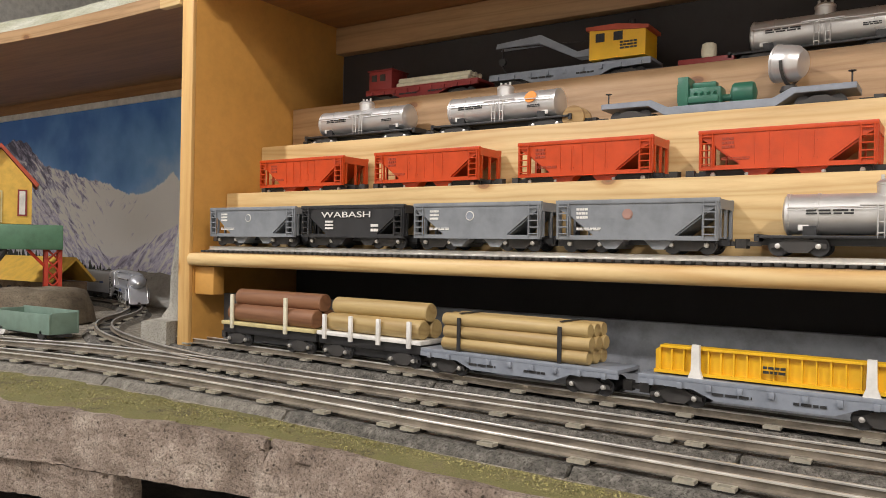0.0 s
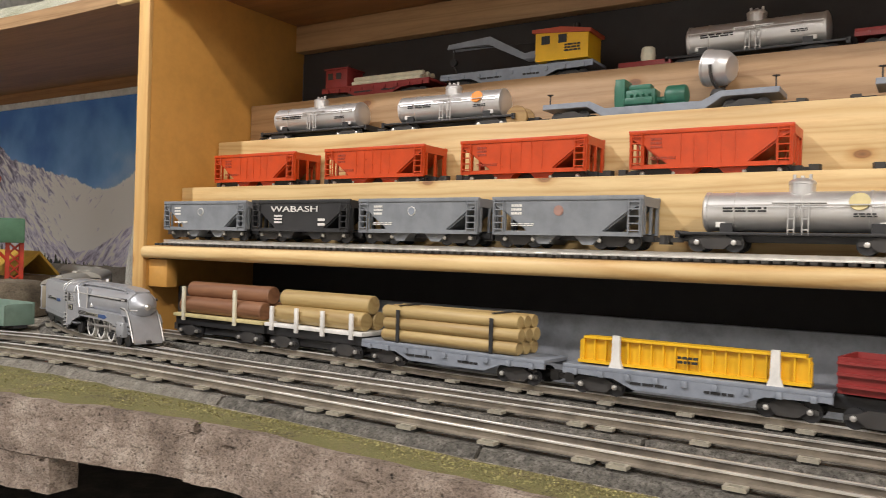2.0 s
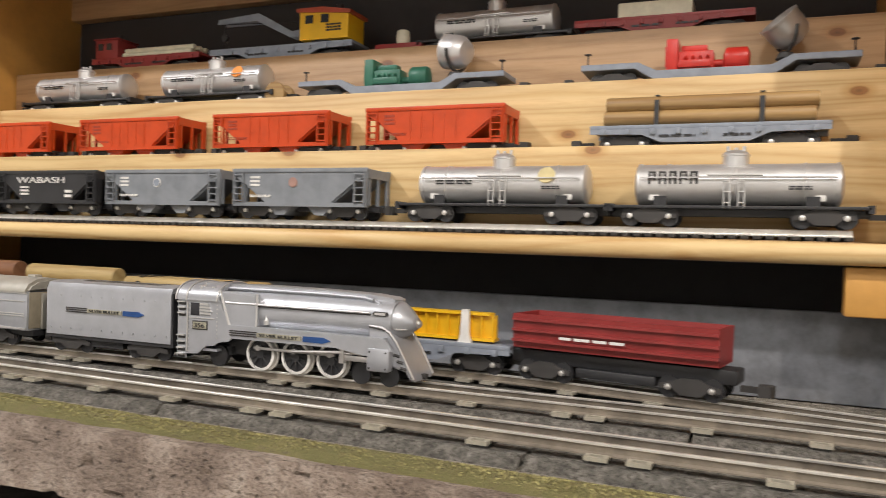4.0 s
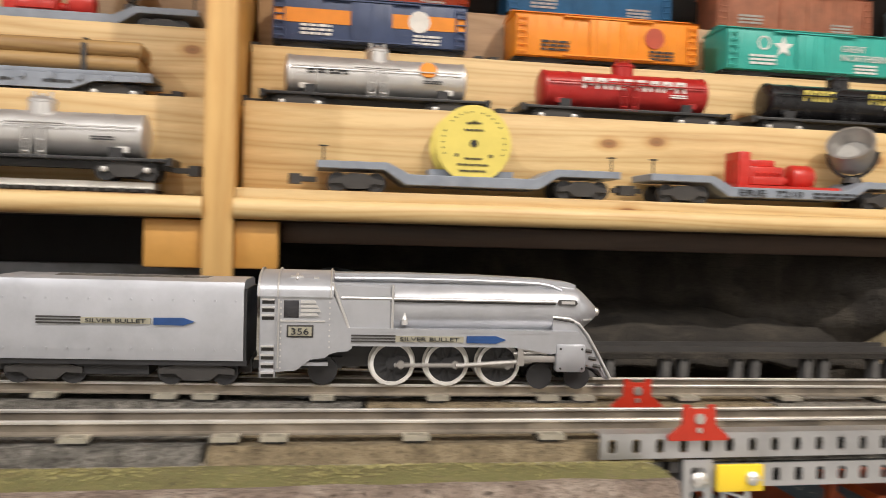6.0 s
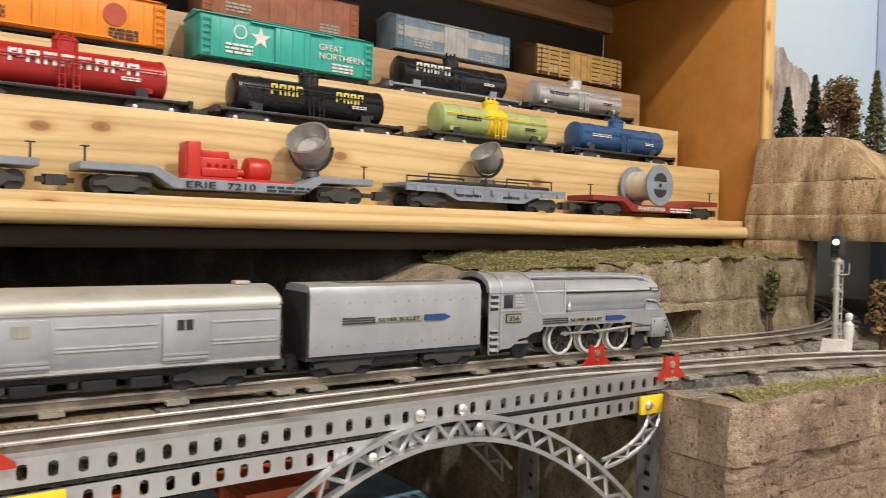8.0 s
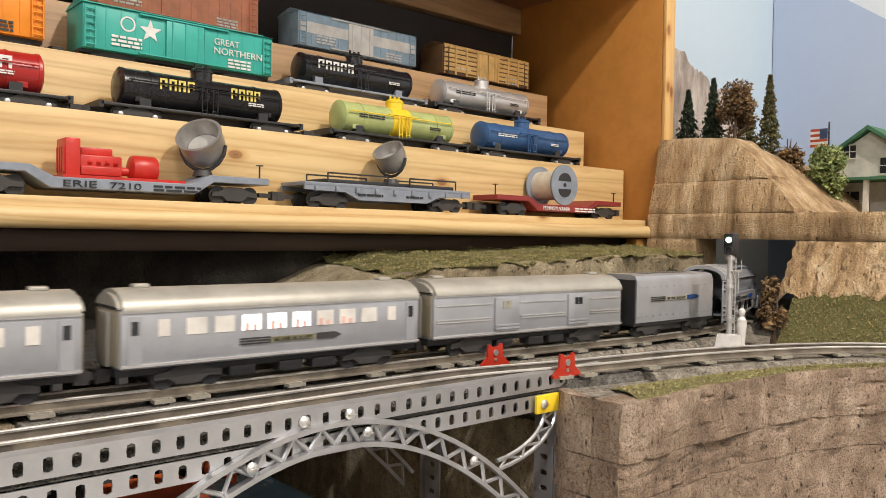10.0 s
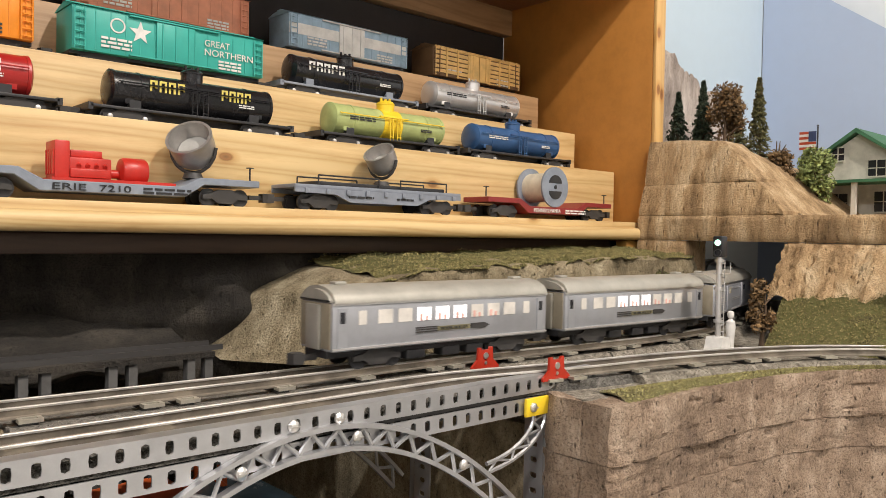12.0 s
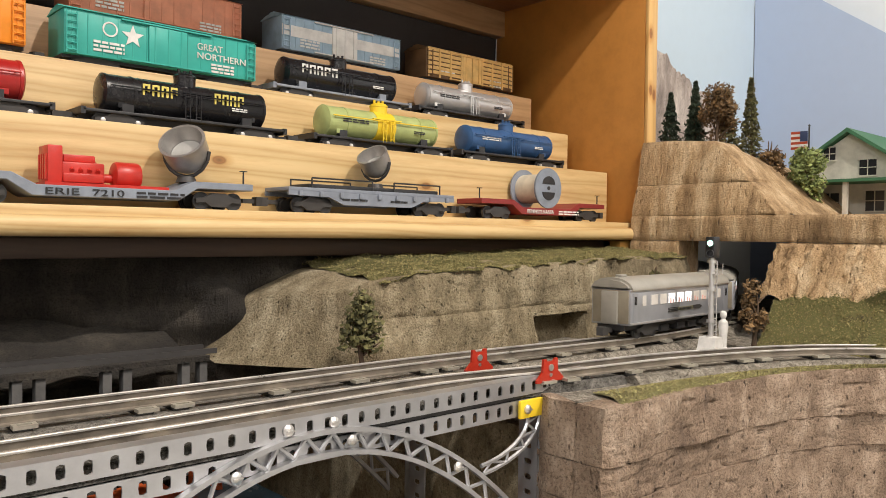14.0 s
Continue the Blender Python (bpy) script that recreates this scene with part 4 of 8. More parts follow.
def boxcar(x, y, z, material, label, door=None, length=1.88, stripe=None, kind="plain", words=None, seed=1, emblem=None, slats=None, star=False):
    """A boxcar: ribbed body with sliding door, roof with walkway, ladders and trucks."""
    t = thing("boxcar", x, y, z, label, "model wagon", "boxcars")
    h, b, lo, hi = length / 2, 0.235, 0.13, 0.53
    bm = B()
    box(bm, -h, h, -b, b, lo, hi, 0.008)
    rng = random.Random(seed)
    if kind != "stock":
        n = 14
        for i in range(n):
            k = -h + length * (i + 0.5) / n
            if abs(k) > 0.2:
                rb = B()
                box(rb, k - 0.004, k + 0.004, -b - 0.005, -b - 0.0005, lo + 0.02, hi - 0.02)
                part("rib", rb, material, t)
    part("body", bm, material, t)
    if kind == "stock":
        for i in range(6):
            bm = B()
            zz = lo + 0.05 + i * 0.063
            box(bm, -h + 0.02, h - 0.02, -b - 0.014, -b - 0.001, zz, zz + 0.046)
            part("slat", bm, slats or material, t)
        bm = B()
        for i in range(9):
            k = -h + 0.03 + (length - 0.06) * i / 8
            box(bm, k - 0.015, k + 0.015, -b - 0.022, -b - 0.012, lo, hi)
        part("side_post", bm, slats or material, t)
    if stripe is not None:
        bm = B()
        box(bm, -h + 0.005, h - 0.005, -b - 0.006, -b - 0.0005, 0.29, 0.42)
        part("side_band", bm, stripe, t)
    bm = B()
    box(bm, -0.19, 0.19, -b - 0.022, -b - 0.007, lo + 0.02, hi - 0.03, 0.004)
    for k in (-0.13, 0.0, 0.13):
        box(bm, k - 0.006, k + 0.006, -b - 0.03, -b - 0.02, lo + 0.02, hi - 0.03)
    for zz in (lo + 0.01, hi - 0.025):
        box(bm, -0.45, 0.45, -b - 0.03, -b - 0.006, zz, zz + 0.014)
    part("door", bm, door or material, t)
    bm = B()
    prism(bm, [(-b - 0.02, hi), (b + 0.02, hi), (b * 0.5, hi + 0.04), (0, hi + 0.05), (-b * 0.5, hi + 0.04)], "x", -h - 0.01, h + 0.01)
    box(bm, -h, h, -0.05, 0.05, hi + 0.05, hi + 0.066)
    part("roof", bm, material if kind != "plain" else material, t)
    for s in (-1, 1):
        bm = B()
        ladder(bm, s * (h - 0.06) - 0.045, -b - 0.02, lo, hi - 0.02, 0.09, 6)
        part("ladder", bm, material, t)
    bm = B()
    box(bm, -h, h, -0.16, 0.16, 0.1, 0.13)
    part("underframe", bm, BLACK, t)
    truck(t, -h + 0.3)
    truck(t, h - 0.3)
    for s in (-1, 1):
        coupler(t, s * h, s)
    if words:
        for w, wx, wz, ww in words:
            writing(w, t, WHITE, 0.065, (wx, -b - 0.012, wz), ww)
    bars(t, WHITE if material not in (ORANGE, TAN) else BLACK, -h + 0.25, -b - 0.009, 0.28, 0.28, 0.022, 3, seed)
    bars(t, WHITE if material not in (ORANGE, TAN) else BLACK, h - 0.5, -b - 0.009, 0.24, 0.25, 0.02, 3, seed + 2)
    if star:
        bm = B()
        prism(bm, [(-0.34 + (0.11 if i % 2 == 0 else 0.045) * math.sin(math.pi * i / 5), 0.37 + (0.11 if i % 2 == 0 else 0.045) * math.cos(math.pi * i / 5)) for i in range(10)], "y", -b - 0.008, -b - 0.002)
        part("star_emblem", bm, WHITE, t)
        bm = B()
        lathe(bm, [(0.055, 0), (0.07, 0), (0.07, 0.006), (0.055, 0.006)], (-0.55, -b - 0.001, 0.4), (0, -1, 0), 24, True)
        part("ring_emblem", bm, WHITE, t)
    if emblem is not None:
        bm = B()
        lathe(bm, [(0.1, 0), (0.1, 0.006)], (0, 0, 0), (0, -1, 0), 24)
        part("emblem", bm, emblem, t, "round emblem", (h - 0.45, -b - 0.006, 0.36))
    return t


def well_flat(x, y, z, label, material=CAR_GREY, length=2.35, words=None, group="depressed flat cars"):
    """A flat car whose deck drops between the trucks; returns it with its deck height."""
    t = thing("well_flat_car", x, y, z, label, "model wagon", group)
    h = length / 2
    bm = B()
    prism(bm, [(-h, 0.23), (-h + 0.55, 0.23), (-h + 0.72, 0.145), (h - 0.72, 0.145), (h - 0.55, 0.23), (h, 0.23), (h, 0.17), (h - 0.52, 0.17), (h - 0.69, 0.06), (-h + 0.69, 0.06), (-h + 0.52, 0.17), (-h, 0.17)], "y", -0.21, 0.21)
    bmesh.ops.bevel(bm, geom=bm.edges[:], offset=0.006, segments=1, affect="EDGES")
    part("deck", bm, material, t)
    for s in (-1, 1):
        truck(t, s * (h - 0.31), False)
        coupler(t, s * h, s)
        bm = B()
        rod(bm, (s * (h - 0.05), -0.12, 0.23), (s * (h - 0.05), -0.12, 0.35), 0.008, seg=8)
        rod(bm, (s * (h - 0.05), -0.12, 0.345), (s * (h - 0.05), -0.12, 0.352), 0.035, seg=12)
        part("brake_stand", bm, BLACK, t)
    if words:
        wx = -h + 0.78
        for w, ww in words:
            writing(w, t, BLACK if material is CAR_GREY else WHITE, 0.05, (wx, -0.216, 0.075), ww)
            wx += ww + 0.1
        bars(t, BLACK if material is CAR_GREY else WHITE, wx, -0.214, 0.12, 0.4, 0.018, 2, 4)
    return t


def generator(parent, x, z, material):
    """A diesel generator set: radiator, engine block, shaft and drum."""
    bm = B()
    box(bm, x - 0.01, x + 0.1, -0.12, 0.12, z, z + 0.31, 0.012)
    for i in range(4):
        box(bm, x - 0.02, x - 0.008, -0.1 + i * 0.055, -0.07 + i * 0.055, z + 0.05, z + 0.24)
    part("radiator", bm, material, parent)
    bm = B()
    box(bm, x + 0.1, x + 0.42, -0.1, 0.1, z, z + 0.19, 0.015)
    box(bm, x + 0.12, x + 0.36, -0.06, 0.06, z + 0.19, z + 0.25, 0.012)
    for i in range(4):
        rod(bm, (x + 0.17 + i * 0.065, -0.11, z + 0.12), (x + 0.17 + i * 0.065, -0.02, z + 0.19), 0.018, seg=8)
    box(bm, x + 0.1, x + 0.4, -0.13, -0.1, z + 0.03, z + 0.1, 0.01)
    part("engine", bm, material, parent)
    bm = B()
    rod(bm, (x + 0.42, 0, z + 0.08), (x + 0.52, 0, z + 0.08), 0.035, seg=12)
    lathe(bm, [(0.05, 0), (0.1, 0.02), (0.11, 0.04), (0.11, 0.2), (0.1, 0.22), (0.04, 0.24)], (x + 0.5, 0, z + 0.11), (1, 0, 0), 20)
    box(bm, x + 0.5, x + 0.73, -0.08, 0.08, z, z + 0.03)
    part("dynamo", bm, material, parent)


def searchlight(parent, x, z, way=(-0.35, -0.8, 0.35), size=0.17, material=LAMP_GREY):
    """A drum lamp in a yoke: bowl, rim, reflector and stand."""
    d = Vector(way).normalized()
    c = Vector((x, 0, z + 0.27))
    bm = B()
    lathe(bm, [(size * 0.25, -size * 0.9), (size * 0.7, -size * 0.75), (size * 0.95, -size * 0.4), (size, 0), (size, size * 0.55), (size * 1.05, size * 0.58), (size * 1.05, size * 0.68), (size * 0.92, size * 0.68), (size * 0.92, size * 0.45), (size * 0.7, -size * 0.05), (size * 0.2, -size * 0.3)], c, d, 28)
    hood = part("lamp_hood", bm, material, parent)
    bm = B()
    lathe(bm, [(size * 0.68, 0.0), (size * 0.6, 0.005)], c + d * size * 0.02, d, 28)
    part("reflector", bm, REFLECTOR, hood)
    bm = B()
    rod(bm, (x, 0, z), (x, 0, z + 0.05), 0.09, 0.07, 16)
    side = d.cross(Vector((0, 0, 1))).normalized()
    last = None
    for i in range(9):
        a = math.pi * i / 8
        p = c + side * math.cos(a) * (size + 0.015) - Vector((0, 0, 1)) * math.sin(a) * (size + 0.03)
        if last is not None:
            rod(bm, last, p, 0.016, seg=8)
        last = p
    part("yoke", bm, CHASSIS, parent)


def reel(parent, x, z, r, width, face, wire, spokes=False):
    bm = B()
    lathe(bm, [(r * 0.72, -width / 2), (r * 0.74, -width / 4), (r * 0.72, 0), (r * 0.74, width / 4), (r * 0.72, width / 2)], (x, 0, z + r), (0, 1, 0), 32)
    part("wire_coil", bm, wire, parent)
    for s in (-1, 1):
        bm = B()
        lathe(bm, [(0.02, 0.0), (r, 0.0), (r, 0.025), (0.02, 0.025)], (x, s * width / 2 - 0.012, z + r), (0, 1, 0), 36)
        f = part("reel_flange", bm, face, parent)
        if s < 0:
            bm = B()
            if spokes:
                for sg in (-1, 1):
                    arc = [(x + r * 0.48 * math.cos(radians(a)), z + r + sg * (r * 0.2 + r * 0.4 * math.sin(radians(a)))) for a in range(0, 181, 15)]
                    prism(bm, arc, "y", -width / 2 - 0.018, -width / 2 - 0.012)
            else:
                for a in (90, 215, 325):
                    an = radians(a)
                    c = (x + r * 0.55 * math.cos(an), -width / 2 - 0.018, z + r + r * 0.55 * math.sin(an))
                    rod(bm, c, (c[0], -width / 2 - 0.012, c[2]), r * 0.05, seg=10)
                for k in range(22):
                    an = radians(200 - k * 220 / 21)
                    c = Vector((x + r * 0.82 * math.cos(an), -width / 2 - 0.016, z + r + r * 0.82 * math.sin(an)))
                    if k % 6 != 5:
                        rod(bm, c, c + Vector((0, 0.004, 0)), r * 0.025, seg=6)
                for k, (q, hw) in enumerate(((0.5, 0.2), (0.32, 0.26), (-0.42, 0.24), (-0.58, 0.42), (-0.74, 0.36))):
                    for i in range(5):
                        bx = x + r * hw * (2 * i / 5 - 1)
                        box(bm, bx, bx + r * hw * 0.3, -width / 2 - 0.018, -width / 2 - 0.012, z + r + r * q, z + r + r * (q + 0.05))
            rod(bm, (x, -width / 2 - 0.02, z + r), (x, -width / 2 - 0.012, z + r), r * 0.1, seg=12)
            part("reel_marks", bm, BLACK, f)
    return


def flat_car(x, y, z, label, material=CAR_BLUEGREY, length=2.05, category="model wagon", rz=0.0, bright=True, name="flat_car"):
    """A flat car with a bowed side sill, stake pockets and rivets."""
    t = thing(name, x, y, z, label, category, "flat cars", rz)
    h = length / 2
    bm = B()
    box(bm, -h, h, -0.22, 0.22, 0.2, 0.235, 0.004)
    for sy in (-1, 1):
        prism(bm, [(-h, 0.2), (h, 0.2), (h, 0.16), (h - 0.45, 0.15), (h - 0.62, 0.08), (-h + 0.62, 0.08), (-h + 0.45, 0.15), (-h, 0.16)], "y", sy * 0.21 - 0.012, sy * 0.21 + 0.012)
    part("deck", bm, material, t)
    for i in range(9):
        k = -h + 0.12 + (length - 0.24) * i / 8
        bm = B()
        box(bm, k - 0.02, k + 0.02, -0.245, -0.222, 0.15, 0.2, 0.003)
        part("stake_pocket", bm, material, t)
    for s in (-1, 1):
        truck(t, s * (h - 0.3), bright)
        coupler(t, s * h, s)
    bars(t, BLACK, -h + 0.6, -0.226, 0.145, 0.3, 0.02, 1, 6)
    bars(t, BLACK, 0.15, -0.226, 0.145, 0.22, 0.02, 1, 8)
    return t


def log_load(parent, x0, x1, rows, r, material, base, bands=()):
    for row, ys in enumerate(rows):
        for y in ys:
            bm = B()
            lathe(bm, [(r * 0.9, 0.0), (r, 0.012), (r, x1 - x0 - 0.012), (r * 0.9, x1 - x0)], (x0 + 0.02 * (row % 2), y, base + r + row * r * 1.75), (1, 0, 0), 18)
            part("log", bm, material, parent)
    for k in bands:
        bm = B()
        lo, hi = base, base + 2 * r + (len(rows) - 1) * r * 1.75
        w = max(abs(y) for y in rows[0]) + r
        box(bm, k - 0.02, k + 0.02, -w - 0.008, -w + 0.002, lo, hi - r * 0.6)
        box(bm, k - 0.02, k + 0.02, -w + 0.03, w - 0.03, hi + 0.0, hi + 0.008)
        part("strap", bm, BLACK, parent)


YA, YB, YC, YD = 7.36, 7.94, 8.56, 9.24
TRK = 1.27
# west case, bottom shelf: display track, four hoppers and two tank cars
bm_line = [Vector((-7.95 + 0.5 * i, YA)) for i in range(22)]
disp = thing("railway_track", 0, 0, TRK - 0.05, "straight display track with dark ties on the shelf", "railway track")
for side in (-0.1125, 0.1125):
    bm = B()
    ribbon(bm, offset(bm_line, side), RAIL)
    part("rail", bm, STEEL, disp)
bm = B()
box(bm, -0.028, 0.028, -0.24, 0.24, -0.045, -0.017, 0.004)
DTIE = mesh_of("tie", bm, TIE)
for i in range(118):
    o = new("tie", DTIE)
    o.parent = disp
    o.matrix_basis = pose((-7.95 + 0.0895 * i) * D, YA * D, -0.0 * D)
bm = B()
box(bm, -7.98, 2.6, YA - 0.25, YA + 0.25, LIP + 0.001, TRK - 0.1)
# bed strip keeps the track level on the board
tagged(part("bed_strip", bm, BROWN_PINE, disp, "", (0, 0, -(TRK - 0.05))), "", "", "", "")

hopper(-7.05, YA, TRK, HOP_GREY, "grey open hopper wagon with a round white emblem", emblem=HOP_GREY, seed=3)
hopper(-5.45, YA, TRK, BLACK, "black open hopper wagon with white lettering", words="WABASH", seed=5)
hopper(-3.83, YA, TRK, HOP_GREY, "grey open hopper wagon with a round emblem on its side", emblem=CAR_GREY, seed=7)
hopper(-2.18, YA, TRK, HOP_GREY, "grey open hopper wagon with a faded red star emblem", emblem=FADED_RED, seed=9)
tank_car(-0.2, YA, TRK, SILVER, "silver tank wagon with an oval emblem on black frame", disc=GOLD, seed=11)
tank_car(1.72, YA, TRK, SILVER, "silver tank wagon with dark painted letters on black frame", blocks=[(-0.65, 0.4, 5)], block_mat=CHASSIS, seed=12)
# first step: red hoppers and a pole load
zb = STEP_L[0] - 0.047
for i, (x, sd) in enumerate(((-6.8, 21), (-4.86, 23), (-2.93, 25), (-1.05, 27))):
    hopper(x, YB, zb - 0.02 + 0.02, HOP_RED, "bright red open hopper wagon on the pine step", 1.44, None, None, DARK_RED, seed=sd)
t = flat_car(1.45, YB, zb, "grey flat wagon with brown strapped poles", CAR_GREY, 1.95)
log_load(t, -0.86, 0.86, [(-0.14, 0.0, 0.14), (-0.14, 0.0, 0.14)], 0.068, LOG, 0.236, (-0.4, 0.45))
# second step: silver tanks and lamp wagons
zc = STEP_L[1] - 0.047
tank_car(-6.42, YC, zc, SILVER, "silver tank wagon with small dark print", seed=31, length=1.5)
tank_car(-4.3, YC, zc, SILVER, "silver tank wagon with a small orange mark", disc=ORANGE, seed=33, length=1.5)
bm = B()
sp = thing("wooden_spool", -3.35, YC - 0.05, zc, "small brown wooden spool on the step", "spool")
lathe(bm, [(0.13, 0), (0.13, 0.03), (0.06, 0.03), (0.06, 0.2), (0.13, 0.2), (0.13, 0.23)], (0, -0.12, 0.13), (0, 1, 0), 24)
part("spool_body", bm, LOG, sp)
for x, mat, lab, way in ((-1.78, GREEN_MACHINE, "grey lamp wagon with green generator and silver searchlight", (-0.9, 0.25, 0.15)), (1.46, RED_MACHINE, "grey lamp wagon with red generator and turned searchlight", (-0.6, -0.3, 0.7))):
    t = well_flat(x, YC, zc, lab, CAR_GREY, 2.45)
    generator(t, -0.42, 0.146, mat)
    searchlight(t, 0.62, 0.23, way, 0.18, SILVER if x < 0 else LAMP_GREY)
# third step
zd = STEP_L[2] - 0.047
t = flat_car(-5.9, YD, zd, "brown work wagon with a red cab and pale poles", MAROON, 1.85, name="work_car")
bm = B()
box(bm, -0.9, -0.5, -0.18, 0.18, 0.236, 0.5, 0.01)
box(bm, -0.92, -0.48, -0.2, 0.2, 0.5, 0.52, 0.006)
cab = part("cab", bm, MAROON, t)
bm = B()
for k in (-0.85, -0.7):
    box(bm, k, k + 0.09, -0.186, -0.178, 0.36, 0.45)
part("cab_window", bm, GLASS_DARK, cab)
bm = B()
rod(bm, (-0.62, 0, 0.52), (-0.62, 0, 0.6), 0.025, seg=10)
part("stove_pipe", bm, BLACK, cab)
log_load(t, -0.42, 0.75, [(-0.14, -0.05, 0.05, 0.14), (-0.12, 0.0, 0.12)], 0.035, CREAM, 0.236)


def crane_car(x, y, z):
    t = flat_car(x, y, z, "grey crane wagon with yellow cab and long jib", CAR_GREY, 2.1, name="crane_car")
    bm = B()
    prism(bm, [(0.3, 0.27), (0.98, 0.27), (0.98, 0.56), (0.3, 0.62)], "y", -0.2, 0.2)
    cab = part("cab", bm, YELLOW, t)
    bm = B()
    prism(bm, [(0.26, 0.62), (1.02, 0.56), (1.02, 0.6), (0.64, 0.66), (0.26, 0.66)], "y", -0.22, 0.22)
    part("roof", bm, ROOF_RED, cab)
    for k in (0.38, 0.6):
        bm = B()
        box(bm, k, k + 0.11, -0.207, -0.2, 0.47, 0.57)
        box(bm, k + 0.05, k + 0.06, -0.212, -0.2, 0.47, 0.57)
        part("cab_window", bm, GLASS_DARK, cab)
    bm = B()
    rod(bm, (0.55, 0, 0.2), (0.55, 0, 0.27), 0.18, seg=20)
    part("turntable", bm, BLACK, t)
    bm = B()
    rod(bm, (0.75, 0, 0.62), (0.75, 0, 0.74), 0.05, 0.04, 12)
    part("chimney", bm, BLACK, t)
    bm = B()
    for sy in (-1, 1):
        prism(bm, [(0.32, 0.36), (0.32, 0.46), (0.1, 0.43), (-0.4, 0.70), (-1.02, 0.66), (-1.04, 0.6), (-0.42, 0.60), (0.08, 0.36)], "y", sy * 0.07 - 0.012, sy * 0.07 + 0.012)
    part("jib", bm, CAR_GREY, t, "grey-green latticed jib")
    bm = B()
    rod(bm, (-0.98, 0, 0.62), (-0.98, 0, 0.36), 0.01, seg=6)
    rod(bm, (-0.98, 0, 0.62), (0.3, 0, 0.56), 0.006, seg=6)
    rod(bm, (-0.98, -0.02, 0.44), (-0.98, 0.02, 0.44), 0.05, seg=14)
    rod(bm, (-0.98, 0, 0.39), (-0.93, 0, 0.3), 0.014, seg=8)
    part("hook_block", bm, BLACK, t)
    bars(t, BLACK, 0.68, -0.206, 0.45, 0.2, 0.02, 3, 8)


crane_car(-3.75, YD, zd)
bm = B()
br = thing("small_barrel", -2.1, YD - 0.05, zd, "small cream barrel with dark bands", "barrel")
lathe(bm, [(0.05, 0.15), (0.075, 0.17), (0.085, 0.24), (0.075, 0.32), (0.05, 0.335)], (0, 0, 0), (0, 0, 1), 20)
part("barrel_body", bm, CREAM, br)
bm = B()
box(bm, -0.3, 0.3, -0.15, 0.15, 0.0, 0.15, 0.01)
part("stand", bm, MAROON, br)
tank_car(-0.95, YD, zd, SILVER, "dull silver tank wagon in the shade of the top step", seed=41, length=1.45)
t = flat_car(0.9, YD, zd, "dark flat wagon with a pale crate in the shade", MAROON, 1.8)
bm = B()
box(bm, -0.45, 0.3, -0.17, 0.17, 0.236, 0.4, 0.012)
part("crate", bm, CREAM, t)

# east case, bottom shelf
za = SHELF + 0.003
t = well_flat(4.98, YA, za, "grey well wagon carrying a round yellow cable reel", CAR_GREY, 2.45)
reel(t, 0.0, 0.105, 0.305, 0.34, REEL_YELLOW, SPOOL_ROPE)
bm = B()
prism(bm, [(-0.34, 0.146), (0.34, 0.146), (0.34, 0.2), (-0.34, 0.2)], "y", -0.12, 0.12)
part("reel_cradle", bm, CAR_GREY, t)
t = well_flat(7.72, YA, za, "grey well wagon with red generator and open searchlight", CAR_GREY, 2.5, (("ERIE", 0.24), ("7210", 0.24)))
generator(t, -0.42, 0.146, RED_MACHINE)
bm = B()
box(bm, -0.46, 0.5, -0.16, 0.16, 0.1455, 0.17)
part("machine_bed", bm, RED_MACHINE, t)
searchlight(t, 0.72, 0.23, (-0.55, -0.5, 0.6), 0.19)
t = flat_car(10.38, YA, za, "blue-grey flat wagon with wire rails and searchlight", CAR_BLUEGREY, 2.1, bright=False)
bm = B()
for sy in (-1, 1):
    for a, b in ((-0.78, -0.06), (0.22, 0.86)):
        rod(bm, (a, sy * 0.19, 0.33), (b, sy * 0.19, 0.33), 0.008, seg=6)
        for k in (a, b):
            rod(bm, (k, sy * 0.19, 0.2), (k, sy * 0.19, 0.33), 0.008, seg=6)
part("wire_rail", bm, BLACK, t)
bm = B()
box(bm, -0.8, 0.85, -0.17, 0.17, 0.236, 0.275, 0.006)
part("walk_deck", bm, BLACK, t)
searchlight(t, 0.12, 0.275, (-0.6, -0.2, 0.75), 0.16)
t = well_flat(13.05, YA, za, "dark red well wagon carrying a grey cable reel", MAROON, 2.35, (("PENNSYLVANIA", 0.5),))
reel(t, 0.0, 0.146, 0.25, 0.4, CAR_GREY, SPOOL_ROPE, True)
# east case, first step: tank cars
zb = STEP_R[0] - 0.047
tank_car(4.25, YB, zb, SILVER, "bright silver tank wagon with a round orange emblem", disc=ORANGE, seed=51, length=1.58)
tank_car(6.5, YB, zb, CAR_RED, "dark red tank wagon with large white letter blocks", blocks=[(-0.43, 1.0, 8)], block_mat=WHITE, seed=52, length=1.6)
tank_car(8.68, YB, zb, CAR_BLACK, "glossy black tank wagon with yellow letter blocks", blocks=[(-0.46, 0.34, 4), (0.22, 0.32, 4)], block_mat=REEL_YELLOW, seed=53, length=1.6)
tank_car(10.98, YB, zb, CAR_OLIVE, "pale green tank wagon with a yellow middle band", dome=SIGN_YELLOW, stripe=SIGN_YELLOW, seed=54, length=1.6)
tank_car(13.1, YB, zb, CAR_BLUE, "blue tank wagon with small white print", seed=55, length=1.6)
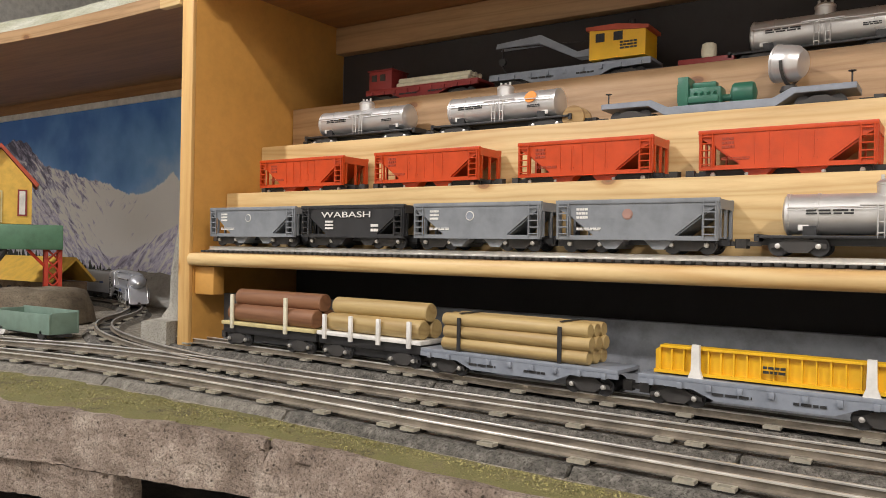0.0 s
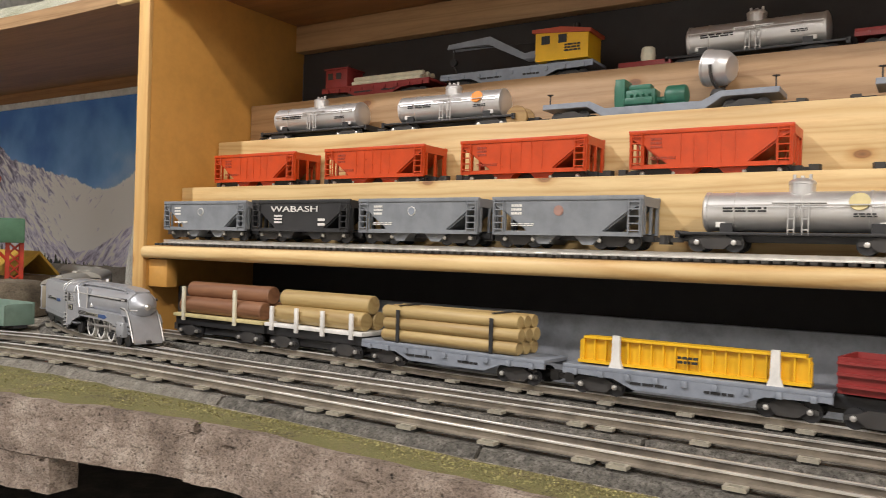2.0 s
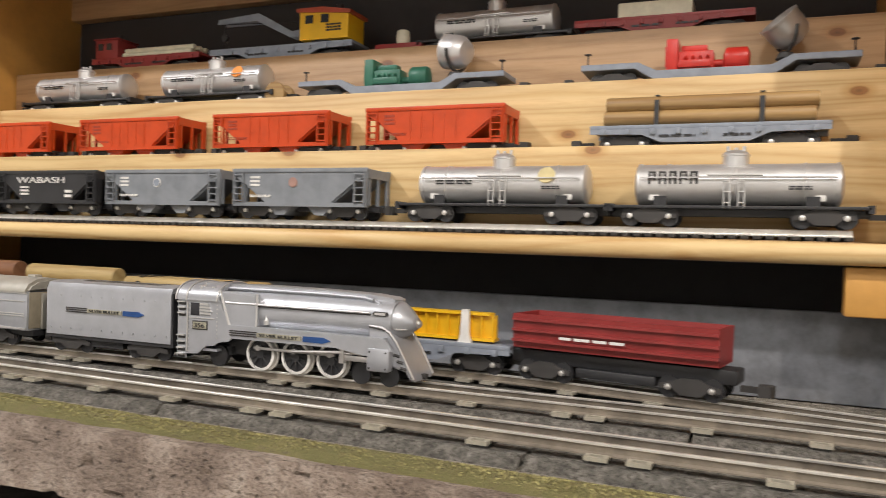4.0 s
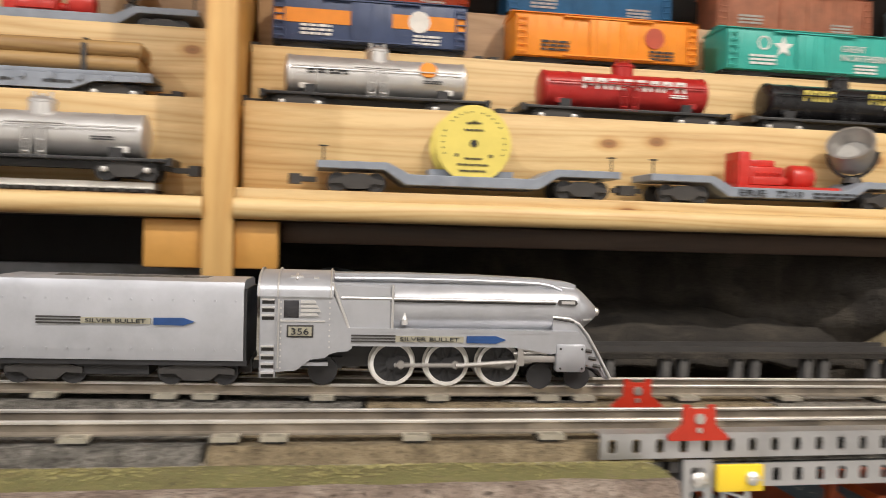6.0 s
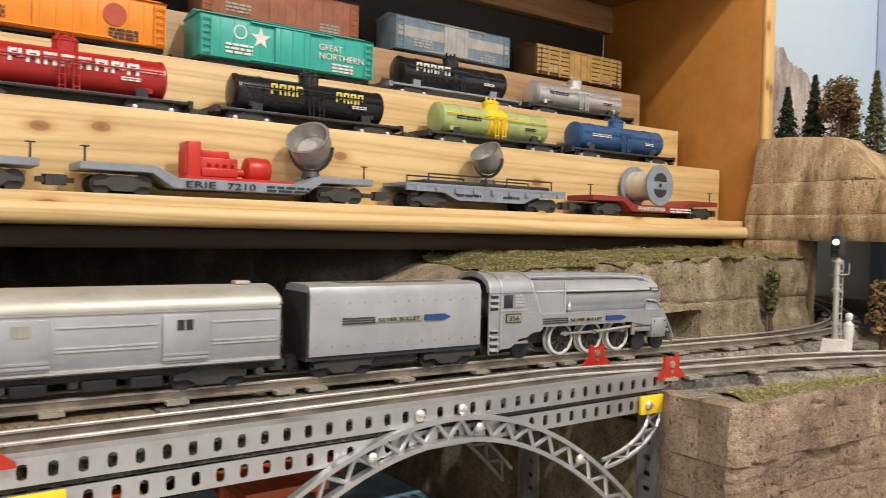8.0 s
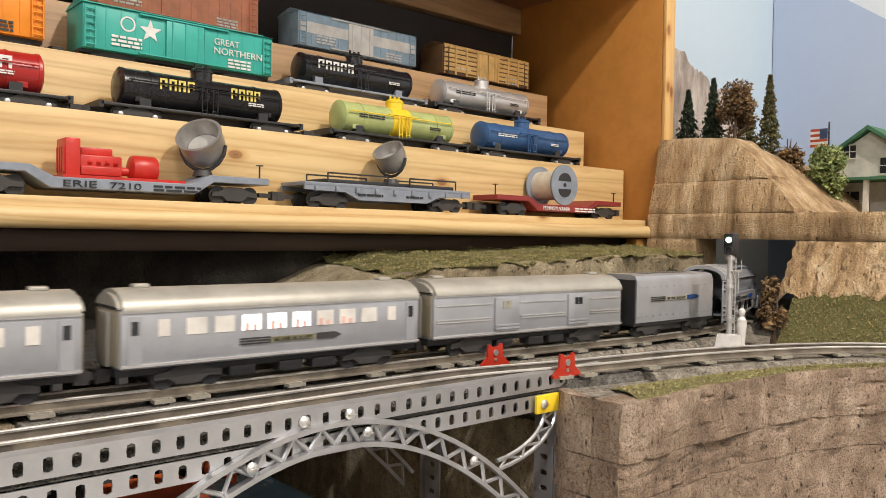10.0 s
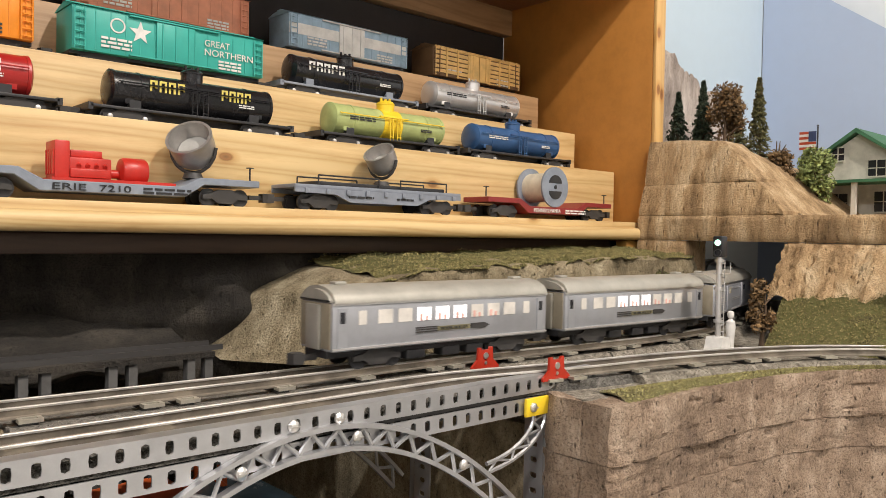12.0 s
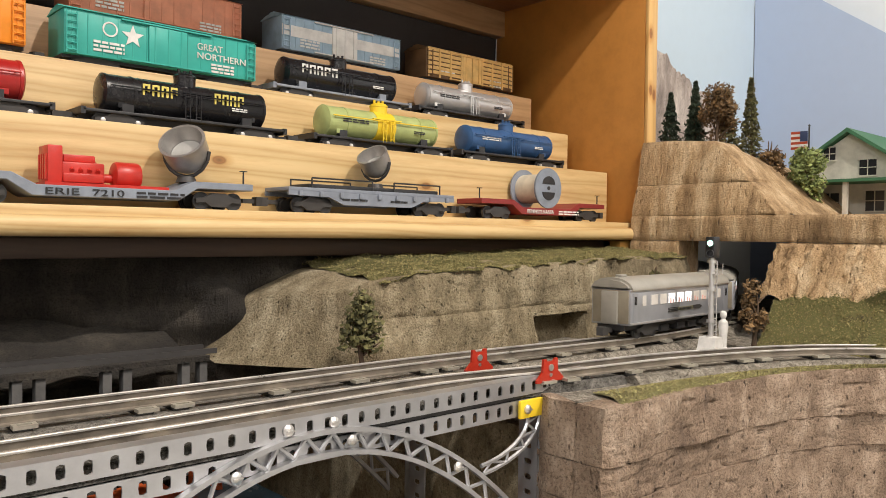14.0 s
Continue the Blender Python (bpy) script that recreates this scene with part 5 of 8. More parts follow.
# east case, second step
zc = STEP_R[1] - 0.047
boxcar(4.22, YC, zc, NAVY, "dark blue boxcar with an orange side band", NAVY, 1.78, ORANGE, emblem=WHITE, seed=61)
boxcar(6.5, YC, zc, ORANGE, "bright orange refrigerator boxcar with dark small print", ORANGE, 1.84, emblem=ROOF_RED, seed=62)
boxcar(8.68, YC, zc, TEAL, "teal green boxcar with white lettering and figure", TEAL, 1.9, words=(("GREAT", 0.3, 0.36, 0.27), ("NORTHERN", 0.3, 0.27, 0.53)), seed=63, star=True)
tank_car(10.85, YC, zc, CAR_BLACK, "glossy black tank wagon with white print", blocks=[(-0.6, 0.5, 5)], block_mat=WHITE, seed=64, length=1.58, deck=CAR_BLUEGREY)
tank_car(12.95, YC, zc, SILVER, "aged silver tank wagon near the case side", seed=65, length=1.62)
# east case, top step
zd = STEP_R[2] - 0.047
boxcar(4.35, YD, zd, HOP_RED, "orange-red boxcar with large white letter shapes", HOP_RED, 1.8, seed=71, emblem=WHITE)
boxcar(6.55, YD, zd, paint("boxcar_bright_blue", (0.04, 0.2, 0.45), 0.4), "bright blue boxcar in the shade of the case", None, 1.8, seed=72)
boxcar(8.9, YD, zd, PINK, "salmon pink boxcar with faded dark print", PINK, 1.85, seed=73)
boxcar(11.25, YD, zd, SKYBLUE, "pale blue and white boxcar with sliding door", WHITE, 1.8, stripe=WHITE, seed=74)
boxcar(13.5, YD, zd, OLD_TIMBER, "tan slatted stock car on the top step", TAN, 1.75, kind="stock", slats=TAN, seed=75)


# ---- wagons on the siding under the shelf ----
S3 = lengths(T3)


def on_siding(x):
    i = min(range(len(T3)), key=lambda k: abs(T3[k].x - x))
    p, a = along(T3, S3, S3[i])
    return p.x, p.y, math.degrees(a)


def log_wagon(x, frame_mat, deck_mat, stake_mat, log_mat, label, length, stakes, rows, r):
    px, py, a = on_siding(x)
    t = thing("log_car", px, py, RAIL_TOP, label, "model wagon", "log wagons", a)
    h = length / 2
    bm = B()
    box(bm, -h, h, -0.17, 0.17, 0.14, 0.24, 0.01)
    box(bm, -0.3, 0.3, -0.12, 0.12, 0.05, 0.14, 0.01)
    part("frame", bm, frame_mat, t)
    bm = B()
    box(bm, -h, h, -0.21, 0.21, 0.241, 0.285, 0.006)
    part("deck", bm, deck_mat, t)
    for k in stakes:
        for sy in (-1, 1):
            bm = B()
            box(bm, k - 0.025, k + 0.025, sy * 0.215 - 0.015, sy * 0.215 + 0.015, 0.2, 0.285 + r * 1.9 if len(stakes) > 2 else 0.62, 0.005)
            part("stake", bm, stake_mat, t)
    log_load(t, -h + 0.1, h - 0.05, rows, r, log_mat, 0.286)
    for s in (-1, 1):
        truck(t, s * (h - 0.27), True)
        coupler(t, s * h, s)


log_wagon(-6.7, BLACK, GOLD, CREAM, LOG_RED, "black log wagon with yellow deck and reddish logs", 1.62, (-0.6, 0.35), [(-0.1, 0.1), (0.0,)], 0.105)
log_wagon(-4.95, BLACK, WHITE, WHITE, LOG_PALE, "log wagon with white stakes and two pale logs", 1.5, (-0.62, -0.22, 0.18, 0.6), [(-0.09, 0.12), (0.0,)], 0.1)
x, y, a = on_siding(-3.14)
t = flat_car(x, y, RAIL_TOP, "blue-grey flat wagon with long strapped pale poles", CAR_BLUEGREY, 2.12, rz=a)
log_load(t, -0.82, 0.76, [(-0.14, 0.0, 0.14), (-0.14, 0.0, 0.14), (-0.13, 0.0, 0.13)], 0.066, LOG_PALE, 0.236, (-0.6, 0.5))
x, y, a = on_siding(-0.82)
t = flat_car(x, y, RAIL_TOP, "blue-grey flat wagon carrying a yellow bridge girder", CAR_BLUEGREY, 2.08, rz=a)
bm = B()
prism(bm, [(-0.93, 0.25), (0.89, 0.25), (0.89, 0.42), (0.84, 0.47), (-0.87, 0.47), (-0.93, 0.43)], "y", -0.02, 0.02)
box(bm, -0.93, 0.89, -0.06, 0.06, 0.25, 0.275)
box(bm, -0.88, 0.85, -0.06, 0.06, 0.455, 0.475)
for i in range(19):
    k = -0.89 + i * 0.0975
    box(bm, k, k + 0.012, -0.05, 0.05, 0.275, 0.455)
g = part("bridge_girder", bm, YELLOW, t, "bright yellow ribbed plate girder", (0, -0.1, 0))
bars(g, BLACK, -0.08, -0.066, 0.38, 0.16, 0.02, 2, 3)
for k in (-0.58, 0.65):
    bm = B()
    prism(bm, [(k - 0.06, 0.23), (k + 0.06, 0.23), (k + 0.035, 0.3), (k + 0.03, 0.5), (k - 0.03, 0.5), (k - 0.035, 0.3)], "y", -0.2, -0.165)
    part("girder_clamp", bm, WHITE, t)
x, y, a = on_siding(1.1)
t = thing("dump_car", x, y, RAIL_TOP, "dark red open dump wagon on the siding", "model wagon", "", a)
bm = B()
prism(bm, [(-0.2, 0.5), (-0.22, 0.5), (-0.2, 0.24), (0.2, 0.24), (0.22, 0.5), (0.2, 0.5), (0.18, 0.27), (-0.18, 0.27)], "x", -0.8, 0.75)
for k in (-0.8, 0.73):
    box(bm, k, k + 0.02, -0.2, 0.2, 0.25, 0.5)
for k in (0.3, 0.38, 0.46):
    box(bm, -0.8, 0.75, -0.235, -0.205, k - 0.012, k + 0.008)
part("dump_body", bm, MAROON, t)
bm = B()
box(bm, -0.85, 0.85, -0.12, 0.12, 0.12, 0.22, 0.01)
box(bm, -0.3, 0.3, -0.15, 0.15, 0.05, 0.12, 0.01)
part("frame", bm, BLACK, t)
bars(t, WHITE, -0.4, -0.238, 0.35, 0.5, 0.02, 1, 3)
for s in (-1, 1):
    truck(t, s * 0.55, True)
    coupler(t, s * 0.85, s)


# ---- the passenger train ----
def stripe_plate(t, x0, y, z, w, text, point=None):
    """A blue arrow stripe with gold name plate."""
    bm = B()
    prism(bm, [(x0 + w * 0.74, z - 0.02), (x0 + w * 0.93, z - 0.022), (x0 + w, z), (x0 + w * 0.93, z + 0.022), (x0 + w * 0.74, z + 0.02)], "y", y - 0.004, y + 0.004)
    part("arrow_head", bm, point or BLUE, t, "" if point else "blue arrow point")
    for k in (-0.017, 0.0, 0.017):
        bm = B()
        box(bm, x0, x0 + w * 0.28, y - 0.003, y + 0.003, z + k - 0.0045, z + k + 0.0045)
        part("arrow_line", bm, CHASSIS, t)
    bm = B()
    box(bm, x0 + w * 0.28, x0 + w * 0.72, y - 0.003, y + 0.003, z - 0.017, z + 0.017)
    p = part("name_plate", bm, PLATE_DULL if point else PLATE_TAN, t)
    writing(text, p, BLACK, 0.022, (x0 + w * 0.31, y - 0.005, z - 0.011), w * 0.38)


DRIVERS, RODS = [], []


def locomotive():
    """A streamlined silver 4-6-2: origin at mid length on the rail, nose towards +x."""
    t = thing("steam_locomotive", 0, 0, RAIL_TOP, "silver streamlined steam locomotive with white-rimmed driving wheels", "model locomotive")
    o = -1.02
    # boiler barrel with the cone of the nose
    def loft(bm, secs, n=32, square=0.9):
        rings = []
        for x, lo, w, hi in secs:
            ring = []
            for k in range(n):
                a = math.tau * k / n
                c, q = math.cos(a), math.sin(a)
                ring.append(bm.verts.new((o + x, math.copysign(w * abs(c) ** square, c), (lo + hi) / 2 + (hi - lo) / 2 * math.copysign(abs(q) ** square, q))))
            rings.append(ring)
        fs = []
        for a, b in zip(rings, rings[1:]):
            fs += [bm.faces.new((a[k], a[(k + 1) % n], b[(k + 1) % n], b[k])) for k in range(n)]
        fs += [bm.faces.new(rings[0]), bm.faces.new(rings[-1])]
        bmesh.ops.recalc_face_normals(bm, faces=fs)
        return bm

    part("boiler_casing", loft(B(), [(0.42, 0.28, 0.188, 0.615), (0.8, 0.28, 0.188, 0.615), (1.78, 0.29, 0.178, 0.61), (1.88, 0.3, 0.17, 0.6), (1.905, 0.305, 0.165, 0.592)]), TRAIN_SILVER, t)
    nose = part("nose_cone", loft(B(), [(1.907, 0.31, 0.158, 0.585), (1.93, 0.315, 0.152, 0.578), (1.965, 0.335, 0.13, 0.55), (2.0, 0.36, 0.1, 0.515), (2.03, 0.385, 0.068, 0.485), (2.042, 0.4, 0.045, 0.465)], 32, 1.0), TRAIN_SILVER, t)
    bm = B()
    lathe(bm, [(0.034, 0.0), (0.034, 0.014), (0.026, 0.018), (0.026, 0.03), (0.012, 0.04)], (o + 2.035, 0, 0.433), (1, 0, 0), 16)
    part("headlight", bm, BRIGHT, nose)
    bm = B()
    for sy in (-1, 1):
        rod(bm, (o + 1.93, sy * 0.145, 0.395), (o + 2.0, sy * 0.095, 0.395), 0.006, seg=6)
    part("nose_rail", bm, SILVER, nose)
    # firebox sides, swelling out behind the slanting edge
    for sy in (-1, 1):
        bm = B()
        prism(bm, [(o + 0.43, 0.6), (o + 0.78, 0.585), (o + 0.785, 0.32), (o + 0.52, 0.32)], "y", *sorted((sy * 0.15, sy * 0.205)))
        bmesh.ops.bevel(bm, geom=[e for e in bm.edges if abs(e.verts[0].co.y - e.verts[1].co.y) < 0.01], offset=0.012, segments=2, affect="EDGES")
        part("firebox_panel", bm, TRAIN_SILVER, t)
    for a, b, r in (((0.435, 0.6), (0.54, 0.318), 0.011), ((0.783, 0.59), (0.783, 0.32), 0.009)):
        bm = B()
        rod(bm, (o + a[0], -0.203, a[1]), (o + b[0], -0.209, b[1]), r, seg=8)
        part("panel_bead", bm, SILVER, t)
    # raised casing along the top: flat crown with rolled edges that dive at the front
    bm = B()
    edge = [(0.43, 0.617), (0.78, 0.62), (1.3, 0.618), (1.66, 0.608), (1.74, 0.594), (1.8, 0.57)]
    crown = [(0.43, 0.645), (0.8, 0.65), (1.3, 0.645), (1.7, 0.632), (1.86, 0.616), (1.9, 0.6)]
    for sy in (-1, 1):
        prism(bm, [(o + x, z) for x, z in crown] + [(o + 1.88, 0.56), (o + 0.43, 0.56)], "y", *sorted((0.0, sy * 0.085)))
    part("roof_fairing", bm, TRAIN_SILVER, t)
    for sy in (-1, 1):
        bm = B()
        for (xa, za), (xb, zb) in zip(edge, edge[1:]):
            rod(bm, (o + xa, sy * 0.105, za), (o + xb, sy * (0.105 if xb < 1.7 else 0.125), zb), 0.013, seg=8)
        part("casing_edge", bm, TRAIN_SILVER, t)
        bm = B()
        rod(bm, (o + 0.49, sy * 0.203, 0.512), (o + 1.75, sy * 0.19, 0.507), 0.0095, seg=8)
        for k in range(6):
            rod(bm, (o + 0.55 + k * 0.225, sy * 0.17, 0.509), (o + 0.55 + k * 0.225, sy * 0.2, 0.509), 0.007, seg=6)
        part("handrail", bm, SILVER, t)
        bm = B()
        rod(bm, (o + 0.49, sy * 0.2, 0.498), (o + 1.75, sy * 0.184, 0.493), 0.005, seg=6)
        part("handrail_groove", bm, CHASSIS, t)
        # number board with a dark frame beside the nose
        bm = B()
        prism(bm, [(o + 1.775, 0.488), (o + 1.875, 0.486), (o + 1.885, 0.5), (o + 1.875, 0.517), (o + 1.775, 0.519), (o + 1.765, 0.503)], "y", *sorted((sy * 0.165, sy * 0.186)))
        frame_plate = part("number_board", bm, CHASSIS, t)
        bm = B()
        box(bm, o + 1.785, o + 1.867, *sorted((sy * 0.18, sy * 0.19)), 0.494, 0.512)
        part("board_panel", bm, SILVER, frame_plate)
    bm = B()
    lathe(bm, [(0.022, 0.0), (0.022, 0.03), (0.014, 0.04), (0.012, 0.07)], (o + 0.855, -0.175, 0.36), (0, 0, 1), 10)
    part("check_valve", bm, SILVER, t)
    # cab: side sheets with scalloped lower edge, rounded roof, ladder strip
    side = [(0.125, 0.53), (0.445, 0.53), (0.545, 0.3), (0.56, 0.255), (0.555, 0.225), (0.53, 0.208), (0.47, 0.202), (0.43, 0.19), (0.4, 0.168), (0.32, 0.158), (0.28, 0.125), (0.24, 0.095), (0.125, 0.088)]
    bm = B()
    for sy in (-1, 1):
        prism(bm, [(o + x, z) for x, z in side], "y", sy * 0.212 - 0.008, sy * 0.212 + 0.008)
    box(bm, o + 0.42, o + 0.435, -0.203, 0.203, 0.28, 0.58)
    box(bm, o + 0.13, o + 0.42, -0.203, 0.203, 0.12, 0.14)
    cab = part("cab", bm, TRAIN_SILVER, t)
    bm = B()
    outer = [(0.232 * math.sin(radians(a)), 0.515 + 0.142 * max(0.0, math.cos(radians(a))) ** 0.8) for a in range(-90, 91, 9)]
    inner = [(0.2 * math.sin(radians(a)), 0.515 + 0.112 * max(0.0, math.cos(radians(a))) ** 0.8) for a in range(90, -91, -15)]
    prism(bm, outer + inner, "x", o + 0.02, o + 0.445)
    part("roof", bm, TRAIN_SILVER, cab)
    for x in (0.03, 0.135, 0.43):
        bm = B()
        ring = [(0.238 * math.sin(radians(a)), 0.515 + 0.148 * max(0.0, math.cos(radians(a))) ** 0.8) for a in range(-90, 91, 9)]
        for p, q in zip(ring, ring[1:]):
            rod(bm, (o + x, p[0], p[1]), (o + x, q[0], q[1]), 0.006, seg=6)
        part("roof_bead", bm, SILVER, cab)
    bm = B()
    for a, b in (((0.2, -0.16), (0.27, -0.16)), ((0.235, -0.19), (0.235, -0.12)), ((0.33, -0.17), (0.36, -0.17))):
        rod(bm, (o + a[0], a[1], 0.515 + 0.142 * math.cos(math.asin(abs(a[1]) / 0.232)) ** 0.8), (o + b[0], b[1], 0.515 + 0.142 * math.cos(math.asin(abs(b[1]) / 0.232)) ** 0.8), 0.008, seg=6)
    part("roof_hatch", bm, SILVER, cab)
    for sy in (-1, 1):
        bm = B()
        box(bm, o + 0.168, o + 0.252, *sorted((sy * 0.219, sy * 0.223)), 0.396, 0.495, 0.001)
        w = part("cab_window", bm, GLASS_DARK, cab)
        for k in range(4):
            bm = B()
            z = 0.408 + k * 0.024
            prism(bm, [(o + 0.262, z), (o + 0.375 - 0.012 * abs(k - 1), z), (o + 0.365 - 0.012 * abs(k - 1), z + 0.016), (o + 0.262, z + 0.016)], "y", *sorted((sy * 0.219, sy * 0.233)))
            part("cab_louvre", bm, SILVER, cab)
        bm = B()
        box(bm, o + 0.15, o + 0.4, *sorted((sy * 0.219, sy * 0.226)), 0.374, 0.382)
        part("window_ledge", bm, SILVER, cab)
        # ladder strip at the rear corner
        bm = B()
        box(bm, o + 0.035, o + 0.128, *sorted((sy * 0.2, sy * 0.217)), 0.05, 0.53, 0.006)
        strip_ob = part("ladder_panel", bm, TRAIN_SILVER, cab)
        for z in (0.075, 0.125, 0.175, 0.225, 0.4, 0.445, 0.49):
            bm = B()
            box(bm, o + 0.048, o + 0.116, *sorted((sy * 0.216, sy * 0.22)), z - 0.018, z + 0.008)
            part("step_recess", bm, CHASSIS, strip_ob)
            bm = B()
            box(bm, o + 0.045, o + 0.118, *sorted((sy * 0.217, sy * 0.24)), z + 0.004, z + 0.014)
            part("cab_step", bm, SILVER, strip_ob)
        bm = B()
        rod(bm, (o + 0.14, sy * 0.226, 0.11), (o + 0.14, sy * 0.226, 0.5), 0.006, seg=6)
        part("grab_rail", bm, SILVER, cab)
    bm = B()
    box(bm, o + 0.187, o + 0.336, -0.226, -0.219, 0.284, 0.356, 0.003)
    part("number_plate", bm, CHASSIS, cab)
    bm = B()
    box(bm, o + 0.197, o + 0.326, -0.229, -0.225, 0.294, 0.346)
    part("number_panel", bm, PLATE_TAN, cab)
    writing("356", cab, BLACK, 0.036, (o + 0.212, -0.231, 0.302), 0.098)
    for x, n, z0, dz in ((0.425, 9, 0.23, 0.032), (0.153, 12, 0.11, 0.034)):
        for k in range(n):
            bm = B()
            rod(bm, (o + x, -0.219, z0 + k * dz), (o + x, -0.225, z0 + k * dz), 0.0055, seg=6)
            part("rivet", bm, SILVER, cab)
    # running board: flat ledge and skirt with the stripe, stepping down to the cylinders
    bm = B()
    for sy in (-1, 1):
        prism(bm, [(o + 0.53, 0.335), (o + 1.89, 0.328), (o + 1.95, 0.25), (o + 1.72, 0.2), (o + 1.6, 0.222), (o + 1.5, 0.238), (o + 0.55, 0.238)], "y", sy * 0.212 - 0.01, sy * 0.212 + 0.01)
        prism(bm, [(o + 0.53, 0.322), (o + 1.88, 0.318), (o + 1.88, 0.336), (o + 0.53, 0.342)], "y", *sorted((sy * 0.12, sy * 0.224)))
    part("running_board", bm, TRAIN_SILVER, t)
    stripe_plate(t, o + 0.55, -0.226, 0.283, 0.9, "SILVER BULLET")
    # front apron sweeping down to the pilot, with vents
    apron = [(o + 1.74, 0.415), (o + 1.84, 0.405), (o + 1.9, 0.375), (o + 1.955, 0.31), (o + 2.0, 0.235), (o + 2.04, 0.165), (o + 2.075, 0.1), (o + 2.1, 0.055), (o + 2.1, 0.035), (o + 2.06, 0.05), (o + 2.03, 0.1), (o + 1.96, 0.115), (o + 1.9, 0.13), (o + 1.86, 0.25), (o + 1.74, 0.3)]
    bm = B()
    prism(bm, apron, "y", -0.17, 0.17)
    bmesh.ops.bevel(bm, geom=[e for e in bm.edges if abs(e.verts[0].co.y - e.verts[1].co.y) < 0.01 and max(v.co.x for v in e.verts) > o + 1.88], offset=0.014, segments=2, affect="EDGES")
    pilot = part("pilot_apron", bm, TRAIN_SILVER, t)
    for sy in (-1, 1):
        bm = B()
        for p, q in zip(apron[:7], apron[1:8]):
            rod(bm, (p[0], sy * 0.172, p[1]), (q[0], sy * 0.172, q[1]), 0.009, seg=8)
        part("apron_bead", bm, SILVER, pilot)
        bm = B()
        rod(bm, (o + 1.74, sy * 0.18, 0.407), (o + 1.87, sy * 0.176, 0.388), 0.006, seg=6)
        part("apron_groove", bm, CHASSIS, pilot)
        for k in range(3):
            bm = B()
            x, z = o + 1.95 + k * 0.028, 0.218 - k * 0.045
            rod(bm, (x - 0.012, sy * 0.17, z), (x + 0.035, sy * 0.17, z - 0.008), 0.011, seg=8)
            part("vent_slot", bm, CHASSIS, pilot)
        bm = B()
        box(bm, o + 1.75, o + 1.93, *sorted((sy * 0.16, sy * 0.235)), 0.095, 0.262, 0.016)
        cyl = part("cylinder", bm, TRAIN_SILVER, t)
        for x, z in ((1.775, 0.12), (1.775, 0.235), (1.905, 0.12), (1.905, 0.235)):
            bm = B()
            rod(bm, (o + x, sy * 0.234, z), (o + x, sy * 0.24, z), 0.007, seg=6)
            part("bolt", bm, CHASSIS, cyl)
    bm = B()
    box(bm, o + 2.06, o + 2.13, -0.025, 0.025, 0.04, 0.075, 0.008)
    part("front_coupler", bm, CHASSIS, t)
    bm = B()
    box(bm, o + 0.1, o + 1.9, -0.09, 0.09, 0.1, 0.29)
    part("chassis", bm, BLACK, t)
    # driving wheels: dark spokes and a white tyre
    for wx in (0.79, 1.11, 1.42):
        for sy in (-1, 1):
            bm = B()
            lathe(bm, [(0.018, -0.028), (0.035, -0.028), (0.035, -0.012), (0.108, -0.012), (0.108, 0.03), (0.018, 0.03)], (0, 0, 0), (0, 1, 0), 28)
            for i in range(10):
                a = math.tau * i / 10
                rod(bm, (0.03 * math.cos(a), -0.018, 0.03 * math.sin(a)), (0.112 * math.cos(a), -0.018, 0.112 * math.sin(a)), 0.008, seg=6)
            prism(bm, [(0.05 * math.cos(b) + 0.045, 0.05 * math.sin(b)) for b in [math.tau * i / 10 for i in range(10)]], "y", -0.026, -0.012)
            w = part("driving_wheel", bm, BLACK, t, "", (o + wx, sy * 0.13, 0.128), (0, 0, 0 if sy < 0 else 180))
            bm = B()
            lathe(bm, [(0.108, -0.03), (0.128, -0.026), (0.128, 0.015), (0.14, 0.018), (0.14, 0.032), (0.108, 0.032)], (0, 0, 0), (0, 1, 0), 32, True)
            part("white_tyre", bm, WHITE, w, "white-rimmed tyre")
            DRIVERS.append((w, o + wx, sy))
    for sy in (-1, 1):
        bm = B()
        box(bm, o + 0.75, o + 1.46, sy * 0.178 - 0.008, sy * 0.178 + 0.008, -0.013, 0.009, 0.004)
        for wx in (0.79, 1.11, 1.42):
            rod(bm, (o + wx, sy * 0.165, 0), (o + wx, sy * 0.19, 0), 0.022, seg=12)
        rod(bm, (o + 1.11, sy * 0.198, 0.0), (o + 1.56, sy * 0.198, 0.03), 0.013, seg=8)
        r = part("side_rod", bm, LAMP_GREY, t, "", (0, 0, 0.128))
        RODS.append((r, sy))
        bm = B()
        box(bm, o + 1.55, o + 1.76, sy * 0.2 - 0.012, sy * 0.2 + 0.012, 0.15, 0.19, 0.005)
        rod(bm, (o + 1.5, sy * 0.2, 0.2), (o + 1.75, sy * 0.2, 0.21), 0.01, seg=8)
        part("crosshead_guide", bm, LAMP_GREY, t)
        bm = B()
        prism(bm, [(o + 1.52, 0.13), (o + 1.56, 0.13), (o + 1.555, 0.24), (o + 1.525, 0.24)], "y", *sorted((sy * 0.205, sy * 0.22)))
        rod(bm, (o + 1.53, sy * 0.2, 0.23), (o + 1.7, sy * 0.205, 0.2), 0.009, seg=6)
        part("valve_link", bm, LAMP_GREY, t)
    for wx in (1.67, 1.9):
        for sy in (-1, 1):
            ob = new("pilot_wheel", WHEEL)
            ob.parent = t
            ob.matrix_basis = pose((o + wx) * D, sy * 0.12 * D, 0.06 * D, 0, 0, 0 if sy > 0 else 180)
    bm = B()
    for sy in (-1, 1):
        lathe(bm, [(0.03, -0.02), (0.085, -0.015), (0.085, 0.02), (0.03, 0.02)], (o + 0.39, sy * 0.13, 0.085), (0, 1, 0), 18)
